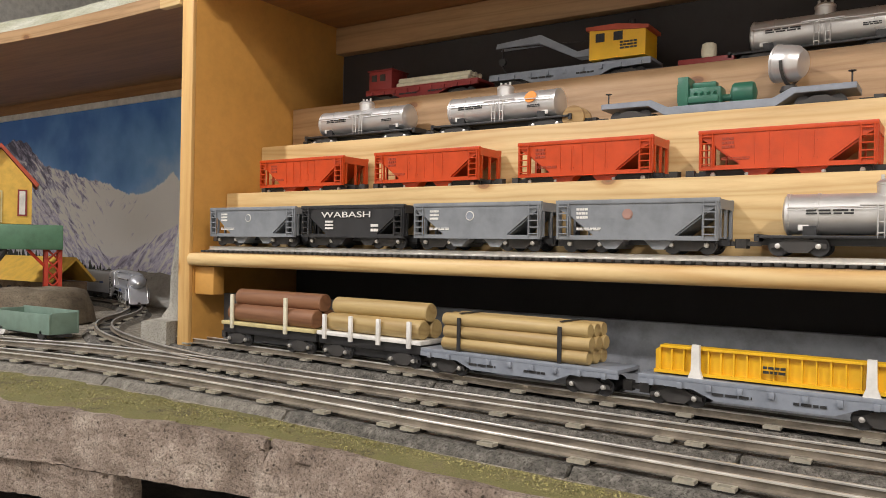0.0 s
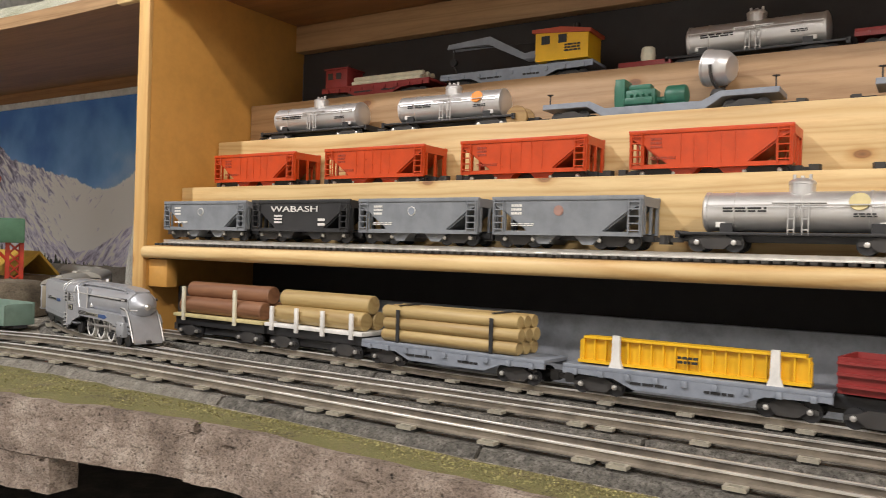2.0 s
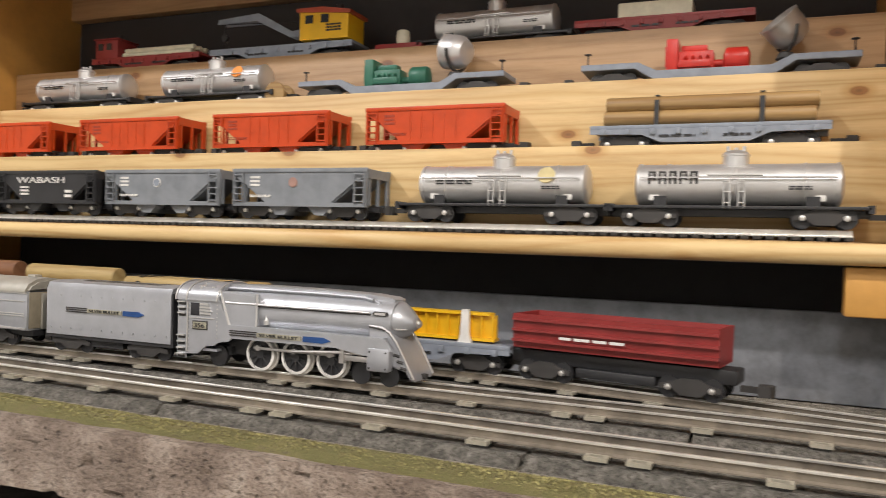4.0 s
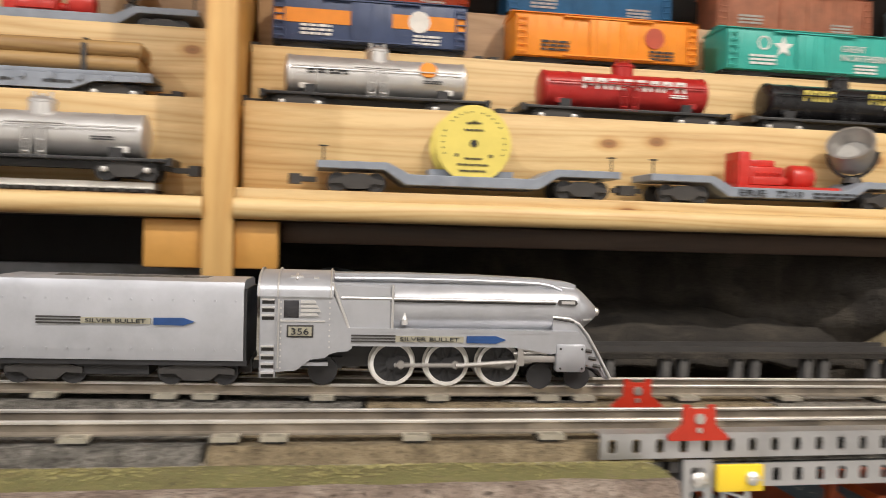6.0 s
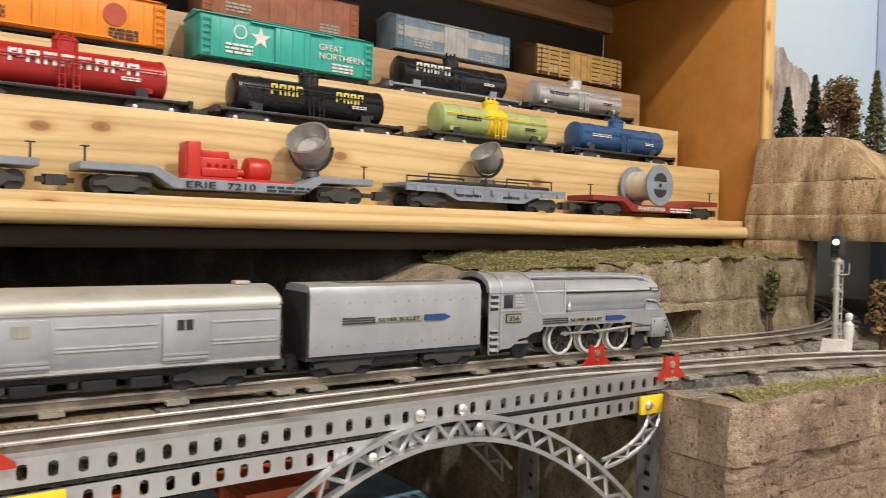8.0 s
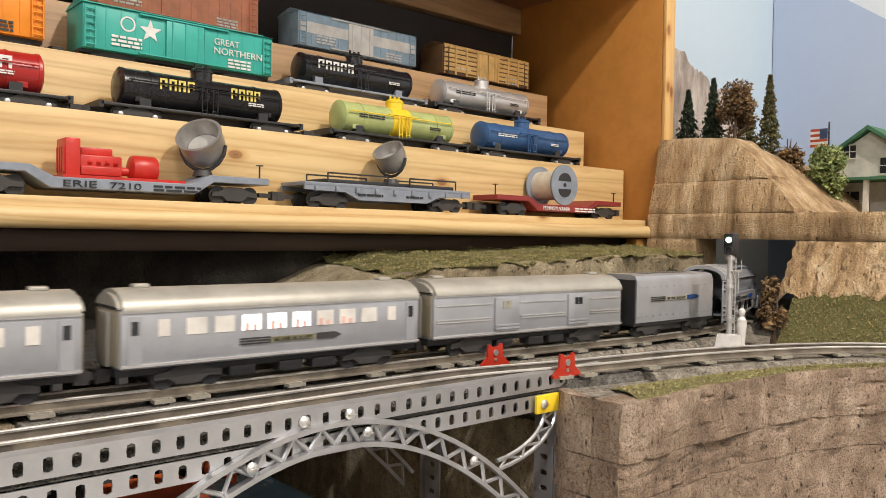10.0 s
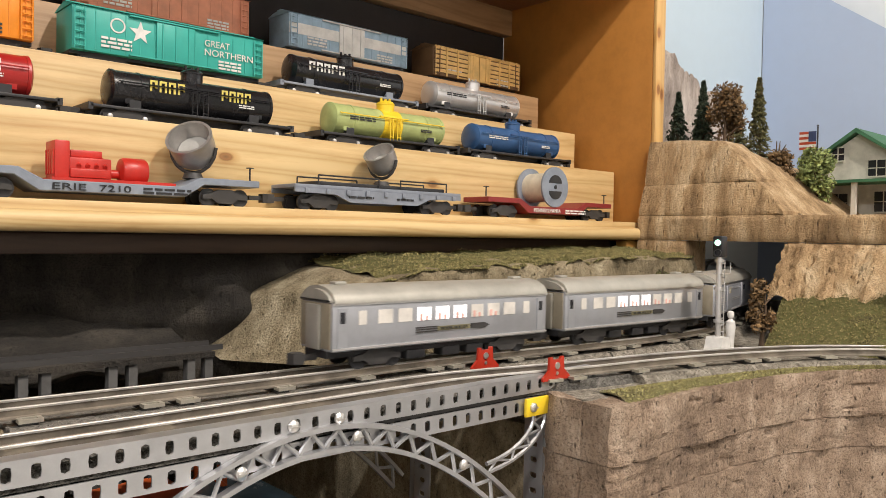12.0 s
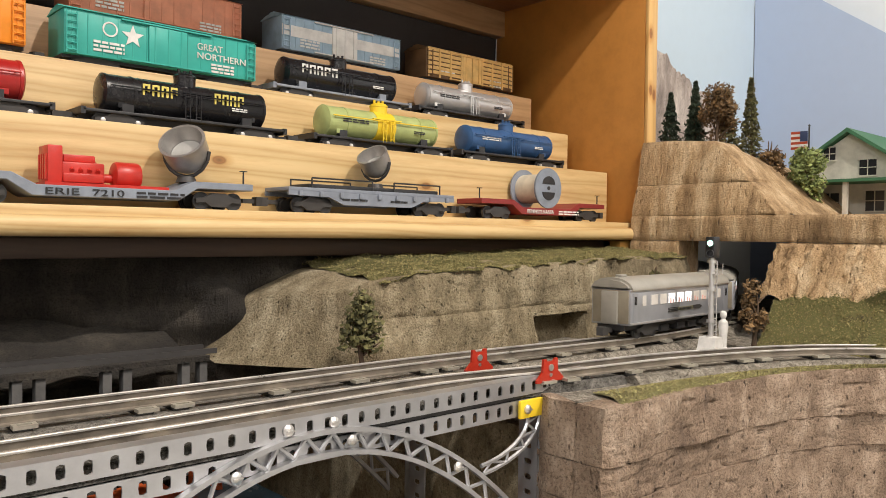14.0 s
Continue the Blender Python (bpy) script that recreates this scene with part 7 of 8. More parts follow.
    bm = sheet(70, 24, lambda u, w: Vector((14.66 - 0.42 * w ** 0.9 - 0.05 * noise.noise(Vector((u * 26, w * 2, 6))) - 0.03 * noise.noise(Vector((u * 60, w * 9, 2))), 5.0 - 2.6 * u + 0.04 * noise.noise(Vector((w * 9, 1, 1))), 0.99 - (0.66 - 0.2 * noise.noise(Vector((u * 9, 0, 3)))) * w)))
    solid("rock_apron", bm, ROCK, "tan streaked rock bank sloping down from the tunnel wall", "rock face")
    bm = grass
    solid("grass_slope", bm, GREEN_GRASS, "green grass slope below the tunnel wall", "grass", "stuff")
    bm = sheet(30, 24, lambda u, w: Vector((14.8 + 0.25 * u - 0.4 * w * w, 6.9 - 0.6 * u + 0.15 * w, 0.1 + 0.9 * (1 - w) + 0.05 * noise.noise(Vector((u * 8, w * 8, 4))))))
    solid("portal_shoulder", bm, GREY_ROCK, "grey rock shoulder beside the tunnel mouth", "rock face")


portal()


def sway(rng, a):
    return rng.uniform(-a, a)


def tree(x, y, z, h, w, leaf, label, kind="broad", seed=0, n=700, name="tree"):
    """A tapered trunk with limbs and a crown of many small leaf clumps."""
    rng = random.Random(seed)
    t = thing(name, x, y, z, label, "tree" if name == "tree" else "bush")
    bm = B()
    base, last = Vector((0, 0, 0)), 0.035 * h ** 0.5
    p = base
    for i in range(5):
        q = p + Vector((sway(rng, 0.02), sway(rng, 0.02), h * 0.19))
        rod(bm, p, q, last, last * 0.72, 8, True)
        p, last = q, last * 0.72
    for i in range(9):
        k = 0.2 + 0.7 * i / 9
        a = i * 2.4
        r = w * (1 - k * (0.9 if kind == "conifer" else 0.45)) * 0.8
        rod(bm, (0, 0, h * k), (r * math.cos(a), r * math.sin(a), h * (k + (0.02 if kind == "conifer" else 0.14))), 0.014, 0.005, 6)
    part("trunk", bm, BARK, t)
    vs, fs = [], []
    lumps = [(rng.uniform(0, math.tau), rng.uniform(0.2, 0.95), rng.uniform(0.5, 1)) for _ in range(16)]
    while len(fs) < n:
        if kind == "conifer":
            k = rng.random() ** 0.75
            tier = (k * 9) % 1.0
            r = w * (1 - k) * (0.55 + 0.45 * (1 - tier)) * rng.uniform(0.35, 1) + 0.01
            a = rng.uniform(0, math.tau)
            c = Vector((r * math.cos(a), r * math.sin(a), h * (0.1 + 0.9 * k) - r * 0.25))
        else:
            la, lk, lr = lumps[rng.randrange(16)]
            env = math.sin(math.pi * min(1, 0.12 + lk * 0.85)) ** 0.7
            cc = Vector((math.cos(la) * w * 0.6 * env * lr, math.sin(la) * w * 0.6 * env * lr, h * (0.12 + 0.82 * lk)))
            d = Vector((rng.gauss(0, 1), rng.gauss(0, 1), rng.gauss(0, 1))).normalized()
            c = cc + d * w * 0.42 * rng.uniform(0.5, 1)
            c.z = max(0.04, c.z)
        s = rng.uniform(0.018, 0.04) * (1.0 if h > 0.5 else 0.8)
        u = Vector((rng.gauss(0, 1), rng.gauss(0, 1), rng.gauss(0, 1))).normalized()
        v = u.orthogonal().normalized()
        i = len(vs)
        vs += [c + u * s, c + v * s * 0.6, c - u * s, c - v * s * 0.6 + u.cross(v) * s * 0.4]
        fs.append((i, i + 1, i + 2, i + 3))
    me = bpy.data.meshes.new("crown")
    me.from_pydata([v * D for v in vs], [], fs)
    me.materials.append(leaf)
    ob = new("crown", me)
    ob.parent = t
    return t


tree(16.4, 7.5, 2.15, 1.15, 0.3, PINE_LEAF, "dark green conifer above the tunnel", "conifer", 1, 2200)
tree(16.3, 7.02, 2.15, 1.25, 0.28, PINE_LEAF, "dark green conifer with narrow top", "conifer", 2, 2200)
tree(16.1, 6.55, 2.05, 1.25, 0.36, BROWN_LEAF, "brown-leaved tree on the hill top", "broad", 3, 2600)
tree(16.4, 6.2, 1.6, 1.75, 0.34, OLIVE_LEAF, "tall olive-grey tree on the slope", "conifer", 4, 2600)
tree(16.2, 5.8, 1.45, 1.0, 0.26, BROWN_LEAF, "small brown tree beside the flag", "broad", 5, 1600)
tree(16.4, 5.36, 1.33, 0.98, 0.33, LIGHT_LEAF, "round pale green tree beside the house", "broad", 6, 3200)
tree(16.7, 7.27, 2.15, 1.0, 0.3, PINE_LEAF, "dark grey-green conifer behind the others", "conifer", 11, 2000)
tree(16.9, 6.8, 2.1, 1.2, 0.3, OLIVE_LEAF, "narrow olive tree on the hill top", "conifer", 12, 2000)
tree(13.35, 4.62, -0.08, 0.72, 0.2, BROWN_LEAF, "thin brown shrub at the tunnel mouth", "broad", 7, 700, "bush")
tree(9.35, 6.0, -0.08, 0.66, 0.24, OLIVE_LEAF, "loose green shrub against the rock bank", "broad", 8, 750, "bush")
tree(13.8, 6.08, -0.08, 0.8, 0.13, OLIVE_LEAF, "narrow green creeper on the rock bank", "broad", 18, 700, "bush")
tree(14.2, 3.35, 0.55, 0.7, 0.22, BROWN_LEAF, "bare brown shrub on the slope", "broad", 9, 350, "bush")


def signal():
    t = thing("signal_mast", 12.75, 4.78, -0.1, "silver signal mast with ladder and black lamp head", "railway signal")
    bm = B()
    prism(bm, [(-0.13, 0.0), (0.13, 0.0), (0.09, 0.06), (0.06, 0.16), (-0.06, 0.16), (-0.09, 0.06)], "y", -0.09, 0.09)
    part("base", bm, WHITE, t)
    bm = B()
    rod(bm, (0, 0, 0.15), (0, 0, 0.95), 0.026, seg=12)
    for z in (0.3, 0.62, 0.9):
        rod(bm, (0, 0, z), (0, 0, z + 0.03), 0.045, seg=12)
    part("mast", bm, SILVER, t)
    bm = B()
    ladder(bm, 0.05, 0.0, 0.1, 0.92, 0.06, 12, 0.006)
    box(bm, -0.02, 0.13, -0.05, 0.05, 0.78, 0.79)
    for k in (0.02, 0.13):
        rod(bm, (k, -0.05, 0.79), (k, -0.05, 0.9), 0.005, seg=6)
    part("ladder", bm, SILVER, t)
    bm = B()
    box(bm, -0.05, 0.07, -0.05, 0.05, 0.95, 1.16, 0.015)
    head = part("lamp_head", bm, BLACK, t)
    for i, mat in enumerate((GLASS_DARK, SIGNAL_GREEN)):
        bm = B()
        lathe(bm, [(0.03, 0), (0.03, 0.012), (0.01, 0.016)], (-0.05, -0.01, 0.995 + 0.1 * i), (-1, -0.4, 0), 14)
        part("lens", bm, mat, head, "green lit lens" if i else "")
    bm = B()
    for i in range(2):
        lathe(bm, [(0.036, 0.0), (0.036, 0.05), (0.03, 0.05), (0.03, 0.0)], (-0.05, -0.01, 0.995 + 0.1 * i), (-1, -0.4, 0), 14, True)
    part("hood", bm, BLACK, head)


signal()
st = thing("figurine", 12.93, 4.74, -0.1, "small plain white figurine at the signal ladder", "figurine")
bm = B()
lathe(bm, [(0.05, 0.0), (0.052, 0.03), (0.035, 0.05), (0.042, 0.18), (0.05, 0.24), (0.045, 0.3), (0.018, 0.33), (0.03, 0.35), (0.034, 0.375), (0.03, 0.4), (0.01, 0.412)], (0, 0, 0), (0, 0, 1), 16)
part("figure", bm, WHITE, st)


def house():
    t = thing("farmhouse", 17.3, 4.82, 1.33, "cream two-storey model house with green gabled roof", "house")
    bm = B()
    prism(bm, [(0.95, 0.0), (0.95, 0.82), (0.35, 1.22), (-0.25, 0.82), (-0.25, 0.0)], "x", 0.0, 2.2)
    wall = part("wall", bm, HOUSE_WHITE, t)
    for s in (1, -1):
        bm = B()
        a = [(0.35, 1.3), (0.35 + s * 0.72, 0.80), (0.35 + s * 0.72, 0.75), (0.35, 1.24)]
        prism(bm, a, "x", -0.12, 2.3)
        part("roof", bm, ROOF_GREEN, t)
    bm = B()
    prism(bm, [(1.5, 0.50), (1.5, 0.54), (-1.2, 0.54), (-1.2, 0.50)], "x", -0.6, -0.003)
    part("porch_roof", bm, ROOF_GREEN, t)
    for y in (1.4, 0.85, 0.2, -0.4):
        bm = B()
        box(bm, -0.55, -0.49, y - 0.03, y + 0.03, 0.0, 0.5)
        part("porch_post", bm, HOUSE_WHITE, t)
    for y, z, w, h in ((0.62, 0.86, 0.16, 0.18), (0.1, 0.62, 0.22, 0.22), (0.6, 0.12, 0.24, 0.26), (0.0, 0.12, 0.24, 0.28)):
        bm = B()
        box(bm, -0.012, -0.002, y - w / 2, y + w / 2, z, z + h)
        p = part("window", bm, GLASS_DARK, t)
        bm = B()
        box(bm, -0.025, -0.013, y - w / 2 - 0.015, y + w / 2 + 0.015, z + h, z + h + 0.02)
        box(bm, -0.025, -0.013, y - w / 2 - 0.015, y + w / 2 + 0.015, z - 0.02, z)
        box(bm, -0.022, -0.013, y - 0.006, y + 0.006, z, z + h)
        box(bm, -0.022, -0.013, y - w / 2, y + w / 2, z + h / 2 - 0.006, z + h / 2 + 0.006)
        part("frame", bm, HOUSE_WHITE, p)


house()
fl = thing("flag", 16.6, 5.45, 1.33, "small striped flag on a thin dark pole", "flag")
bm = B()
rod(bm, (0, 0, 0), (0, 0, 1.28), 0.012, seg=8)
lathe(bm, [(0.004, 0), (0.02, 0.01), (0.004, 0.03)], (0, 0, 1.28), (0, 0, 1), 10)
part("pole", bm, BLACK, fl)
for i in range(7):
    bm = B()
    box(bm, -0.004, 0.004, 0.02 if i < 3 else 0.125, 0.25, 0.97 + i * 0.036, 1.005 + i * 0.036)
    part("stripe", bm, ROOF_RED if i % 2 == 0 else WHITE, fl)
bm = B()
box(bm, -0.005, 0.005, 0.02, 0.123, 1.08, 1.222)
part("canton", bm, NAVY, fl)



wf = [p + Vector((0, 0.03)) for p in FRONT_W if p.x > -12]


def west_turf(u, w):
    a, b = at_frac(wf, u), at_frac(west_line, u)
    p = a.lerp(b, 0.12 + 0.8 * w + 0.06 * noise.noise(Vector((u * 60, 0, 1))))
    return Vector((p.x, p.y, -0.105 + 0.03 * math.sin(math.pi * w)))


TURF_N = 18000
scatter("turf_flakes", west_turf, TURF_N, "loose yellow-green turf flakes on the table edge", DRY_FLAKE, 0.0065, 1)
ef = [p + Vector((0.02, 0.03)) for p in EAST_FRONT if p.x > 10.0 or p.y < 4.4][2:]
eb = [p for p in T1_FRONT if 10.1 < p.x < 14.3]
scatter("turf_flakes", lambda u, w: Vector((*at_frac(ef, u).lerp(at_frac(eb, u), 0.04 + 0.92 * w), -0.1 + 0.03 * math.sin(math.pi * w))), 10000, "loose dry turf flakes beside the curve", DRY_FLAKE, 0.0075, 2)
scatter("turf_flakes", lambda u, w: Vector((14.75 - 1.45 * w - 0.25 * u * w, 4.95 - 3.2 * u - 0.35 * w * (1 - u), 0.81 * (1 - w) ** 1.3 + 0.2 * u * (1 - w) - 0.1)), 20000, "green turf flakes on the slope", GREEN_FLAKE, 0.008, 3)

# sky boards and painted crag behind the east end
bm = B()
prism(bm, [(8.02, -1), (8.02, 6.3), (5.0, 4.1), (-3, 1.5), (-3, -1)], "x", 20.2, 20.25)
solid("backdrop_sky", bm, SKY_BOARD, "plain sky blue backdrop board", "backdrop")
bm = B()
box(bm, 20.6, 20.7, -8, 16, -1, 9)
solid("backdrop_far", bm, paint("white_sky_board", (0.8, 0.85, 0.88), 0.85, 0, 0.02), "pale blue backdrop board behind", "backdrop")
bm = B()
box(bm, 15.4, 20.19, 8.03, 8.1, 1.27, 9)
solid("backdrop_back", bm, SKY_BOARD_PALE, "pale blue backdrop board meeting the other at a corner", "backdrop")
bm = B()
crest = [(15.5, 4.3), (16.4, 4.22), (16.95, 4.1), (17.15, 4.04), (17.3, 3.9), (17.55, 3.82), (17.8, 3.78), (17.95, 3.64), (18.2, 3.6), (18.5, 3.6), (18.7, 3.42), (18.85, 3.38), (19.0, 3.1), (19.2, 2.7), (19.3, 1.3), (15.5, 1.3)]
rough = []
for (xa, za), (xb, zb) in zip(crest[:-2], crest[1:-1]):
    for k in range(5):
        xk, zk = xa + (xb - xa) * k / 5, za + (zb - za) * k / 5
        rough.append((xk, zk + 0.09 * noise.noise(Vector((xk * 7, 0, 4))) + 0.05 * noise.noise(Vector((xk * 19, 0, 9)))))
prism(bm, rough + crest[-2:], "y", 8.005, 8.025)
solid("backdrop_crag", bm, stone("printed_crag", (0.17, 0.14, 0.12), (0.5, 0.42, 0.37), (0.86, 0.78, 0.7), 26, 0.3, 0.3, 0.3), "printed grey crag on the backdrop", "backdrop")

# ---- scenery at the west end ----
bm = B()
box(bm, -26, -12.3, 12.0, 12.06, -0.1, 4.75)
solid("backdrop_mural", bm, MURAL, "printed mountain mural with snowy peaks and blue sky", "backdrop")
bm = B()
box(bm, -26, -12.3, 11.93, 11.998, 4.65, 4.8)
solid("mural_trim", bm, WHITE, "white painted strip above the mural", "trim")
bm = B()
box(bm, -26, -8.35, 11.9, 12.0, 4.805, 5.6)
solid("wall_upper", bm, PLY_TOP, "brown plywood strip above the mural", "wall")
bm = B()
box(bm, -12.3, -8.36, 12.2, 12.26, -0.1, 5.6)
solid("wall_corner", bm, GREY_WALL, "grey wall behind the case", "wall")
deck_edge = smooth_line([(-26, 5.6), (-15, 6.7), (-12.5, 7.0), (-10.5, 7.1), (-8.36, 7.1)])
bm = sheet(60, 4, lambda u, w: Vector((at_frac(deck_edge, u).x, at_frac(deck_edge, u).y + (11.88 - at_frac(deck_edge, u).y) * w, 4.5 + 0.55 * w)))
for v in bmesh.ops.extrude_face_region(bm, geom=bm.faces[:])["geom"]:
    if isinstance(v, bmesh.types.BMVert):
        v.co.z += 0.1
bmesh.ops.recalc_face_normals(bm, faces=bm.faces[:])
solid("upper_deck", bm, PLY_TOP, "brown plywood underside of the upper deck", "shelf")
bm = B()
prism(bm, [(p.x, p.y - 0.03) for p in deck_edge] + [(p.x, p.y - 0.003) for p in reversed(deck_edge)], "z", 4.46, 4.64)
solid("deck_edging", bm, BROWN_PINE, "pale edging strip of the upper deck", "trim")
bm = sheet(60, 8, lambda u, w: Vector((at_frac(deck_edge, u).x, at_frac(deck_edge, u).y + 0.03 + 1.2 * w, 4.63 + 0.45 * math.sin(min(1, w * 1.8) * math.pi / 2) + 0.08 * noise.noise(Vector((u * 20, w * 6, 5))))))
solid("upper_moss", bm, stone("plaster_bank", (0.3, 0.3, 0.18), (0.55, 0.55, 0.42), (0.7, 0.7, 0.6), 14, 0.6, 1, 0.1), "pale plaster bank with green moss on the upper deck", "rock face")
for b in ((-8.75, -8.33, 7.0, 7.1, 4.42, 4.85), (-8.08, -7.6, 7.12, 7.3, 4.55, 4.745)):
    panel("cleat", b, PINE, "light pine block at the case top", "trim", 0.012)


def pillar():
    bm = B()
    prism(bm, [(-8.42, -0.1), (-9.2, -0.1), (-9.0, 0.3), (-8.86, 0.42), (-8.84, 0.9), (-8.7, 1.5), (-8.52, 2.1), (-8.42, 2.1)], "y", 7.3, 7.9)
    bmesh.ops.bevel(bm, geom=bm.edges[:], offset=0.03, segments=2, affect="EDGES")
    solid("rock_pillar", bm, PALE_ROCK, "pale grey carved rock beside the case", "rock face")
    bm = B()
    prism(bm, [(-9.0, 7.32), (-8.5, 7.32), (-8.42, 6.95), (-8.75, 6.8)], "z", -0.1, 0.25)
    solid("rock_foot", bm, PALE_ROCK, "pale grey rock foot at the track", "rock face")
    bm = B()
    lathe(bm, [(1.0, -0.1), (0.95, 0.2), (0.85, 0.42), (0.8, 0.46), (0.3, 0.5), (0.02, 0.5)], (-12.9, 7.6, 0), (0, 0, 1), 40)
    for v in bm.verts:
        v.co += noise.noise_vector(v.co * 2.2) * 0.05
    solid("mound", bm, stone("brown_mound", (0.10, 0.075, 0.05), (0.2, 0.16, 0.11), (0.34, 0.28, 0.2), 20, 0.7), "round brown earth mound inside the curve", "rock face")
    bm = sheet(40, 20, lambda u, w: Vector((-22 + 9.2 * u, 11.95 - 0.9 * w, 0.7 * (1 - w) - 0.1 + 0.1 * noise.noise(Vector((u * 15, w * 5, 3))))))
    solid("back_bank", bm, PALE_ROCK, "pale earth bank below the mural", "rock face")


pillar()


def station():
    t = thing("coaling_station", -14.75, 8.0, 0, "yellow tower house on a green deck with red legs", "model building", "", 62)
    bm = B()
    prism(bm, [(-0.55, 1.6), (0.52, 1.6), (0.52, 2.38), (0.0, 3.0), (-0.55, 2.38)], "y", 0.0, 0.9)
    part("wall", bm, HOUSE_YELLOW, t)
    for s in (-1, 1):
        bm = B()
        prism(bm, [(0.0, 3.1), (0.0, 3.02), (s * 0.6, 2.3), (s * 0.64, 2.36)], "y", -0.1, 1.0)
        part("roof", bm, ROOF_RED, t)
    for x, z0, wd, h in ((0.36, 1.75, 0.16, 0.5), (-0.1, 1.62, 0.26, 0.6)):
        bm = B()
        box(bm, x - wd / 2, x + wd / 2, -0.015, -0.002, z0, z0 + h)
        p = part("window" if x > 0 else "door", bm, MAROON if x > 0 else GOLD, t)
        bm = B()
        box(bm, x - wd / 2 + 0.03, x + wd / 2 - 0.03, -0.022, -0.016, z0 + 0.03, z0 + h - 0.03)
        part("pane", bm, WINDOW_WARM if x > 0 else HOUSE_YELLOW, p)
    bm = B()
    box(bm, -1.2, 1.06, -0.2, 1.1, 1.12, 1.59, 0.02)
    part("deck", bm, GREEN_PAINT, t)
    for x in (0.78, 1.02):
        for y in (-0.1, 0.9):
            bm = B()
            box(bm, x - 0.035, x + 0.035, y, y + 0.06, -0.1, 1.12)
            part("leg", bm, TOWER_RED, t)
    for i in range(6):
        z = -0.08 + i * 0.2
        for s in (0, 1):
            bm = B()
            rod(bm, (0.8 if s else 1.0, -0.08, z), (1.0 if s else 0.8, -0.08, z + 0.2), 0.018, seg=6)
            part("lattice_bar", bm, TOWER_RED, t)
    bm = B()
    rod(bm, (0.76, -0.08, 0.8), (0.45, -0.08, 1.13), 0.03, seg=8)
    part("brace", bm, TOWER_RED, t)
    bm = B()
    rod(bm, (-0.5, -0.08, 0.2), (0.1, -0.08, 1.13), 0.06, seg=8)
    part("chute", bm, CHASSIS, t)


station()


def roundhouse():
    t = thing("depot_building", 0, 0, 0, "small brown arcade building with orange tiled roof", "model building")
    bm = B()
    box(bm, -18.6, -15.6, 9.6, 10.3, -0.1, 0.42, 0.01)
    part("wall", bm, stone("depot_wall", (0.12, 0.08, 0.05), (0.2, 0.14, 0.09), (0.3, 0.22, 0.14), 30, 0.3), t)
    bm = B()
    prism(bm, [(9.4, 0.42), (9.45, 0.42), (9.98, 0.88), (10.4, 0.42), (10.45, 0.45), (9.98, 0.95)], "x", -18.7, -15.5)
    part("roof", bm, HOUSE_YELLOW, t, "orange tiled roof")
    for i in range(7):
        x = -18.3 + i * 0.42
        bm = B()
        prism(bm, [(x - 0.13, -0.1), (x + 0.13, -0.1)] + [(x + 0.13 * math.cos(a), 0.15 + 0.15 * math.sin(a)) for a in [math.pi * k / 8 for k in range(9)]], "y", 9.585, 9.598)
        part("arch_opening", bm, GLASS_DARK, t)


roundhouse()
t = thing("gondola", -10.95, 6.62, -0.1, "pale green open gondola with a white wheel", "model wagon")
bm = B()
for b in ((-0.72, 0.72, -0.22, -0.19, 0.08, 0.36), (-0.72, 0.72, 0.19, 0.22, 0.08, 0.4), (-0.72, -0.69, -0.19, 0.19, 0.08, 0.38), (0.69, 0.72, -0.19, 0.19, 0.08, 0.38), (-0.69, 0.69, -0.19, 0.19, 0.08, 0.11)):
    box(bm, *b, 0.004)
part("body", bm, PALE_GREEN, t)
for x in (-0.55, 0.5):
    bm = B()
    lathe(bm, [(0.03, -0.02), (0.1, -0.015), (0.1, 0.02), (0.03, 0.02)], (x, -0.2, 0.1), (0, 1, 0), 18)
    part("wheel", bm, WHITE if x < 0 else BLACK, t)
bm = B()
box(bm, -0.75, 0.75, -0.1, 0.1, 0.04, 0.08)
part("frame", bm, BLACK, t)

# boulder and scree seen under the case beside the middle post
bm = B()
bmesh.ops.create_icosphere(bm, subdivisions=4, radius=1.0)
for v in bm.verts:
    v.co = Vector((v.co.x * 0.36, v.co.y * 0.3, v.co.z * 0.42)) + noise.noise_vector(v.co * 2) * 0.1
solid("boulder", bm, PALE_ROCK, "pale rounded plaster boulder under the shelf", "rock", "structure", (3.42, 7.85, -0.05))
bm = B()
bmesh.ops.create_icosphere(bm, subdivisions=4, radius=1.0)
for v in bm.verts:
    v.co = Vector((v.co.x * 0.8, v.co.y * 0.45, v.co.z * 0.55)) + noise.noise_vector(v.co * 2.3) * 0.12
solid("boulder", bm, stone("blue_grey_plaster", (0.06, 0.065, 0.08), (0.12, 0.14, 0.18), (0.22, 0.25, 0.3), 24, 0.7, 1, 0.4), "blue-grey plaster boulder under the shelf", "rock", "structure", (3.98, 8.05, 0.0))


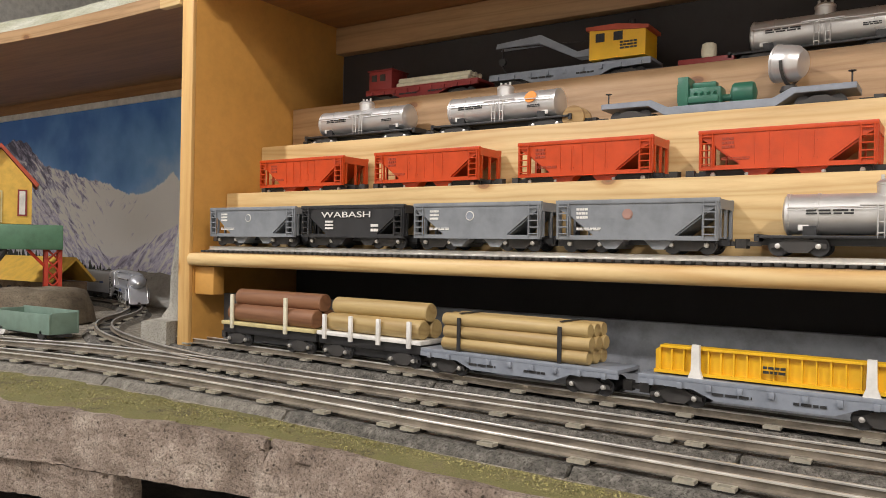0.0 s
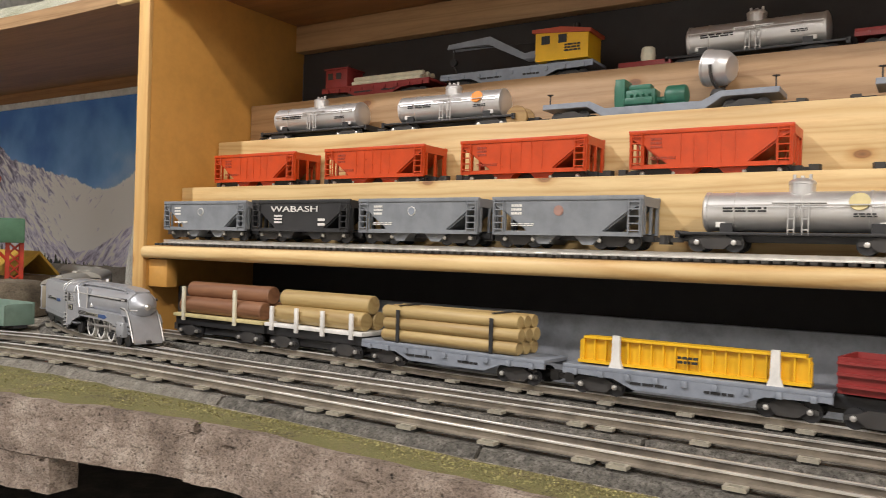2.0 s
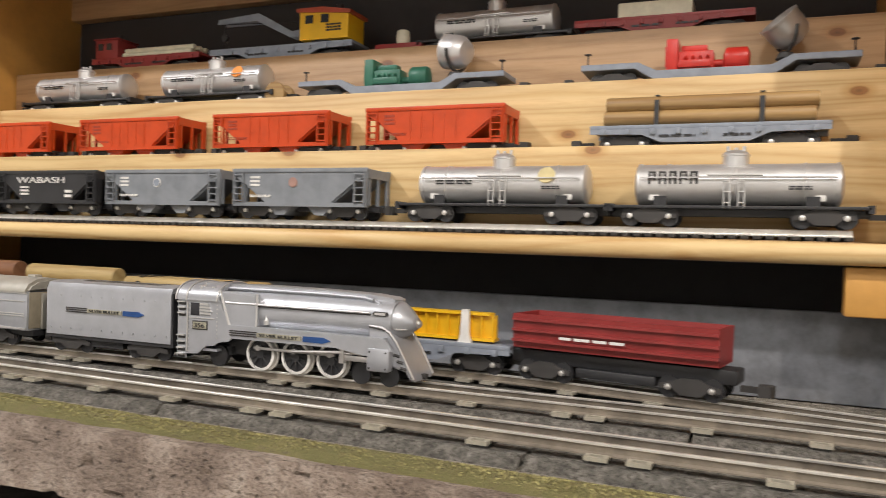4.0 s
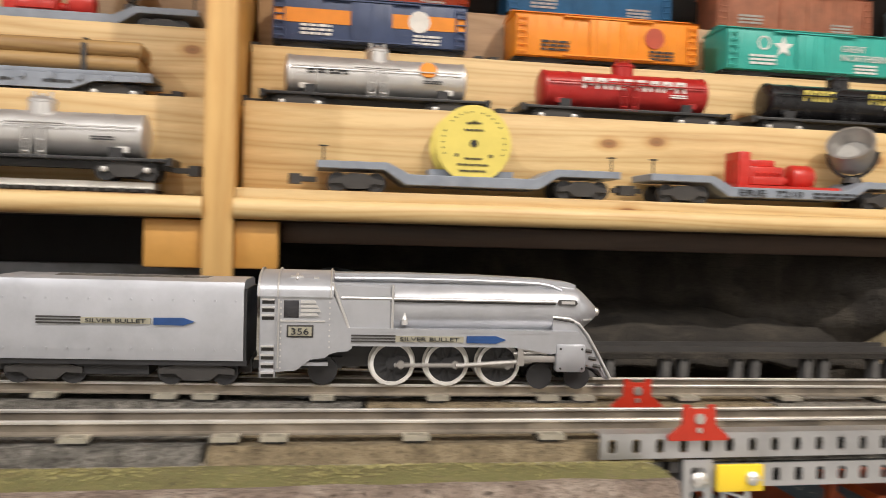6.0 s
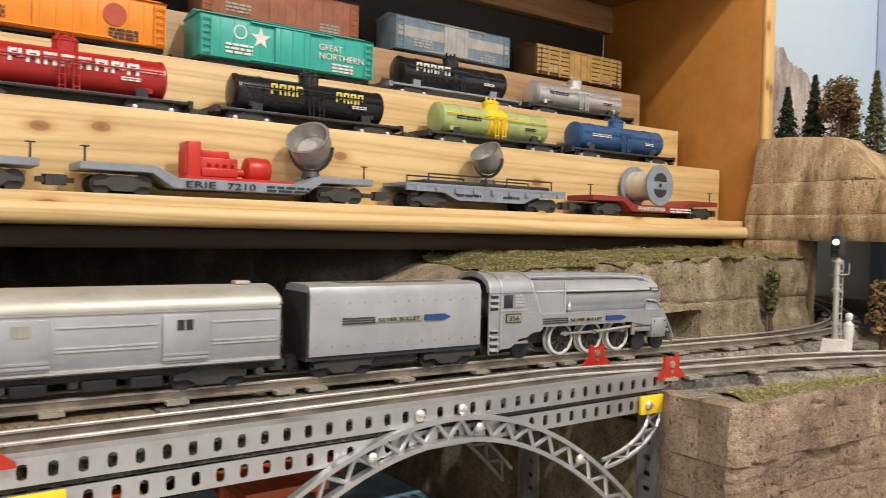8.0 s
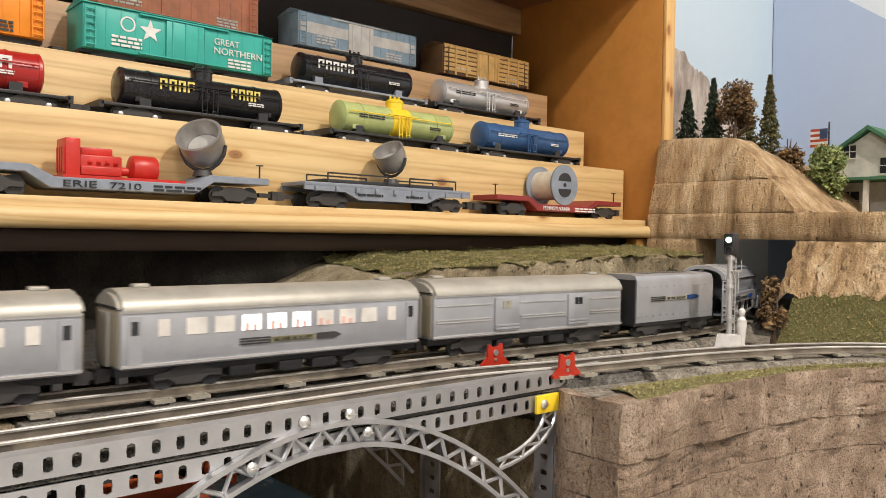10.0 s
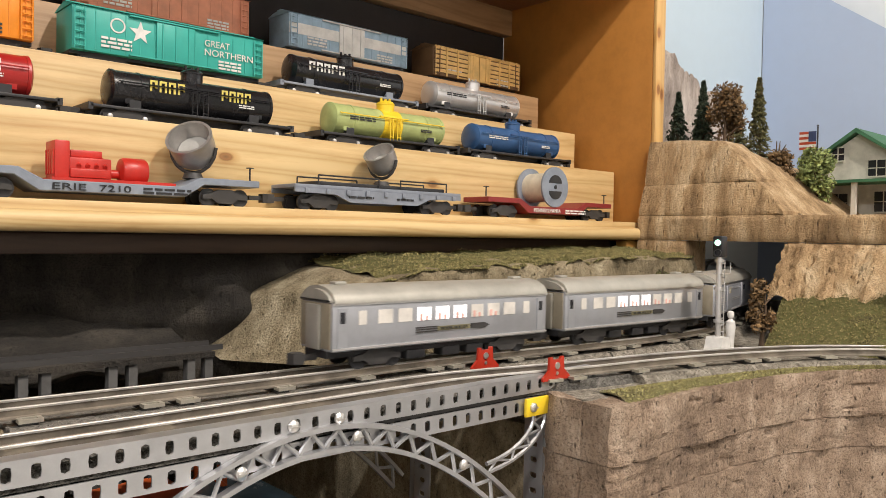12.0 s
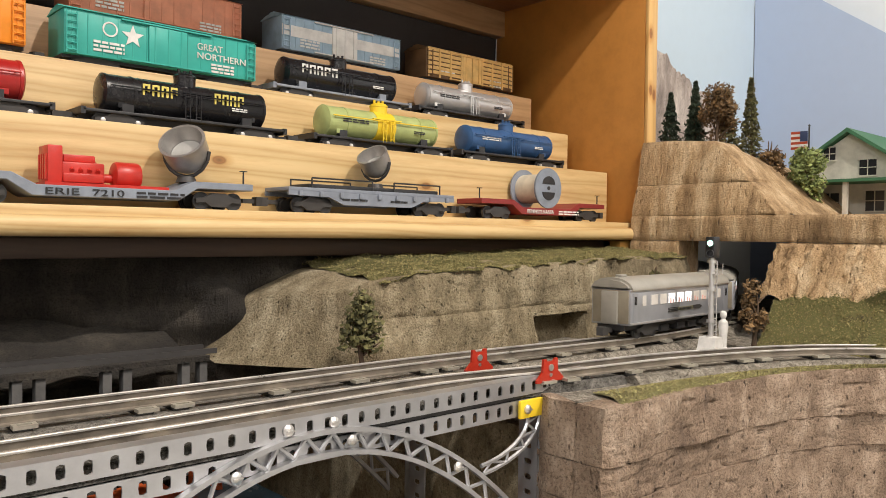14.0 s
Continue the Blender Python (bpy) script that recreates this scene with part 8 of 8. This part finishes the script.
# ---- what moves: the train along the main track, its driving wheels and rods ----
NOSE = [(0, 9.15), (0.5, 10.86), (1, 12.7), (1.5, 14.65), (2, 16.8), (2.2, 17.5), (4.5, 24.66), (5, 26.12), (5.5, 27.56), (6, 28.96), (6.5, 30.39), (7, 31.79), (7.5, 33.14), (8, 34.44), (8.5, 35.6), (11, 40.75), (11.5, 41.68), (12, 42.57), (12.5, 43.46), (13, 44.34), (13.5, 45.13), (14, 45.86)]
S2 = lengths(T2)


def nose_at(t):
    """Length run along the main track, smoothly through the stations above."""
    i = max(0, min(len(NOSE) - 2, sum(1 for a, _ in NOSE if a <= t) - 1))

    def slope(k):
        a, b = NOSE[max(0, k - 1)], NOSE[min(len(NOSE) - 1, k + 1)]
        return (b[1] - a[1]) / (b[0] - a[0])
    (t0, s0), (t1, s1) = NOSE[i], NOSE[i + 1]
    h = t1 - t0
    u = (t - t0) / h
    return s0 * (2 * u ** 3 - 3 * u * u + 1) + slope(i) * h * (u ** 3 - 2 * u * u + u) + s1 * (3 * u * u - 2 * u ** 3) + slope(i + 1) * h * (u ** 3 - u * u)


def rides(s, base):
    """Pose of a vehicle whose trucks stand at s - base and s + base."""
    a, _ = along(T2, S2, s - base)
    b, _ = along(T2, S2, s + base)
    m = (a + b) / 2
    return pose(m.x * D, m.y * D, RAIL_TOP * D, 0, 0, math.degrees(math.atan2(b.y - a.y, b.x - a.x)))


def motions():
    times = [round(0.1 * i, 1) for i in range(141)]
    for ob, back, base in ((LOCO, 1.08, 0.55), (TENDER, 2.83, 0.42), (BAGGAGE, 4.79, 0.7), (COACH_A, 7.12, 0.7), (COACH_B, 9.48, 0.7)):
        walk(ob, [(t, rides(nose_at(t) - back, base)) for t in times])
    beats = [i / 30 for i in range(69)] + [(70 + 2 * i) / 30 for i in range(176)]
    beats = [t for t in beats if t < 14] + [14.0]
    for w, x, sy in DRIVERS:
        rows = []
        for t in beats:
            turn = math.degrees(nose_at(t) / 0.128)
            m = pose(x * D, sy * 0.13 * D, 0.128 * D, 0, turn, 0)
            rows.append((t, m if sy < 0 else m @ pose(0, 0, 0, 0, 0, 180)))
        walk(w, rows)
    for r, sy in RODS:
        rows = []
        for t in beats:
            a = nose_at(t) / 0.128
            rows.append((t, pose(0.05 * math.cos(a) * D, 0, (0.128 - 0.05 * math.sin(a)) * D)))
        walk(r, rows)


motions()
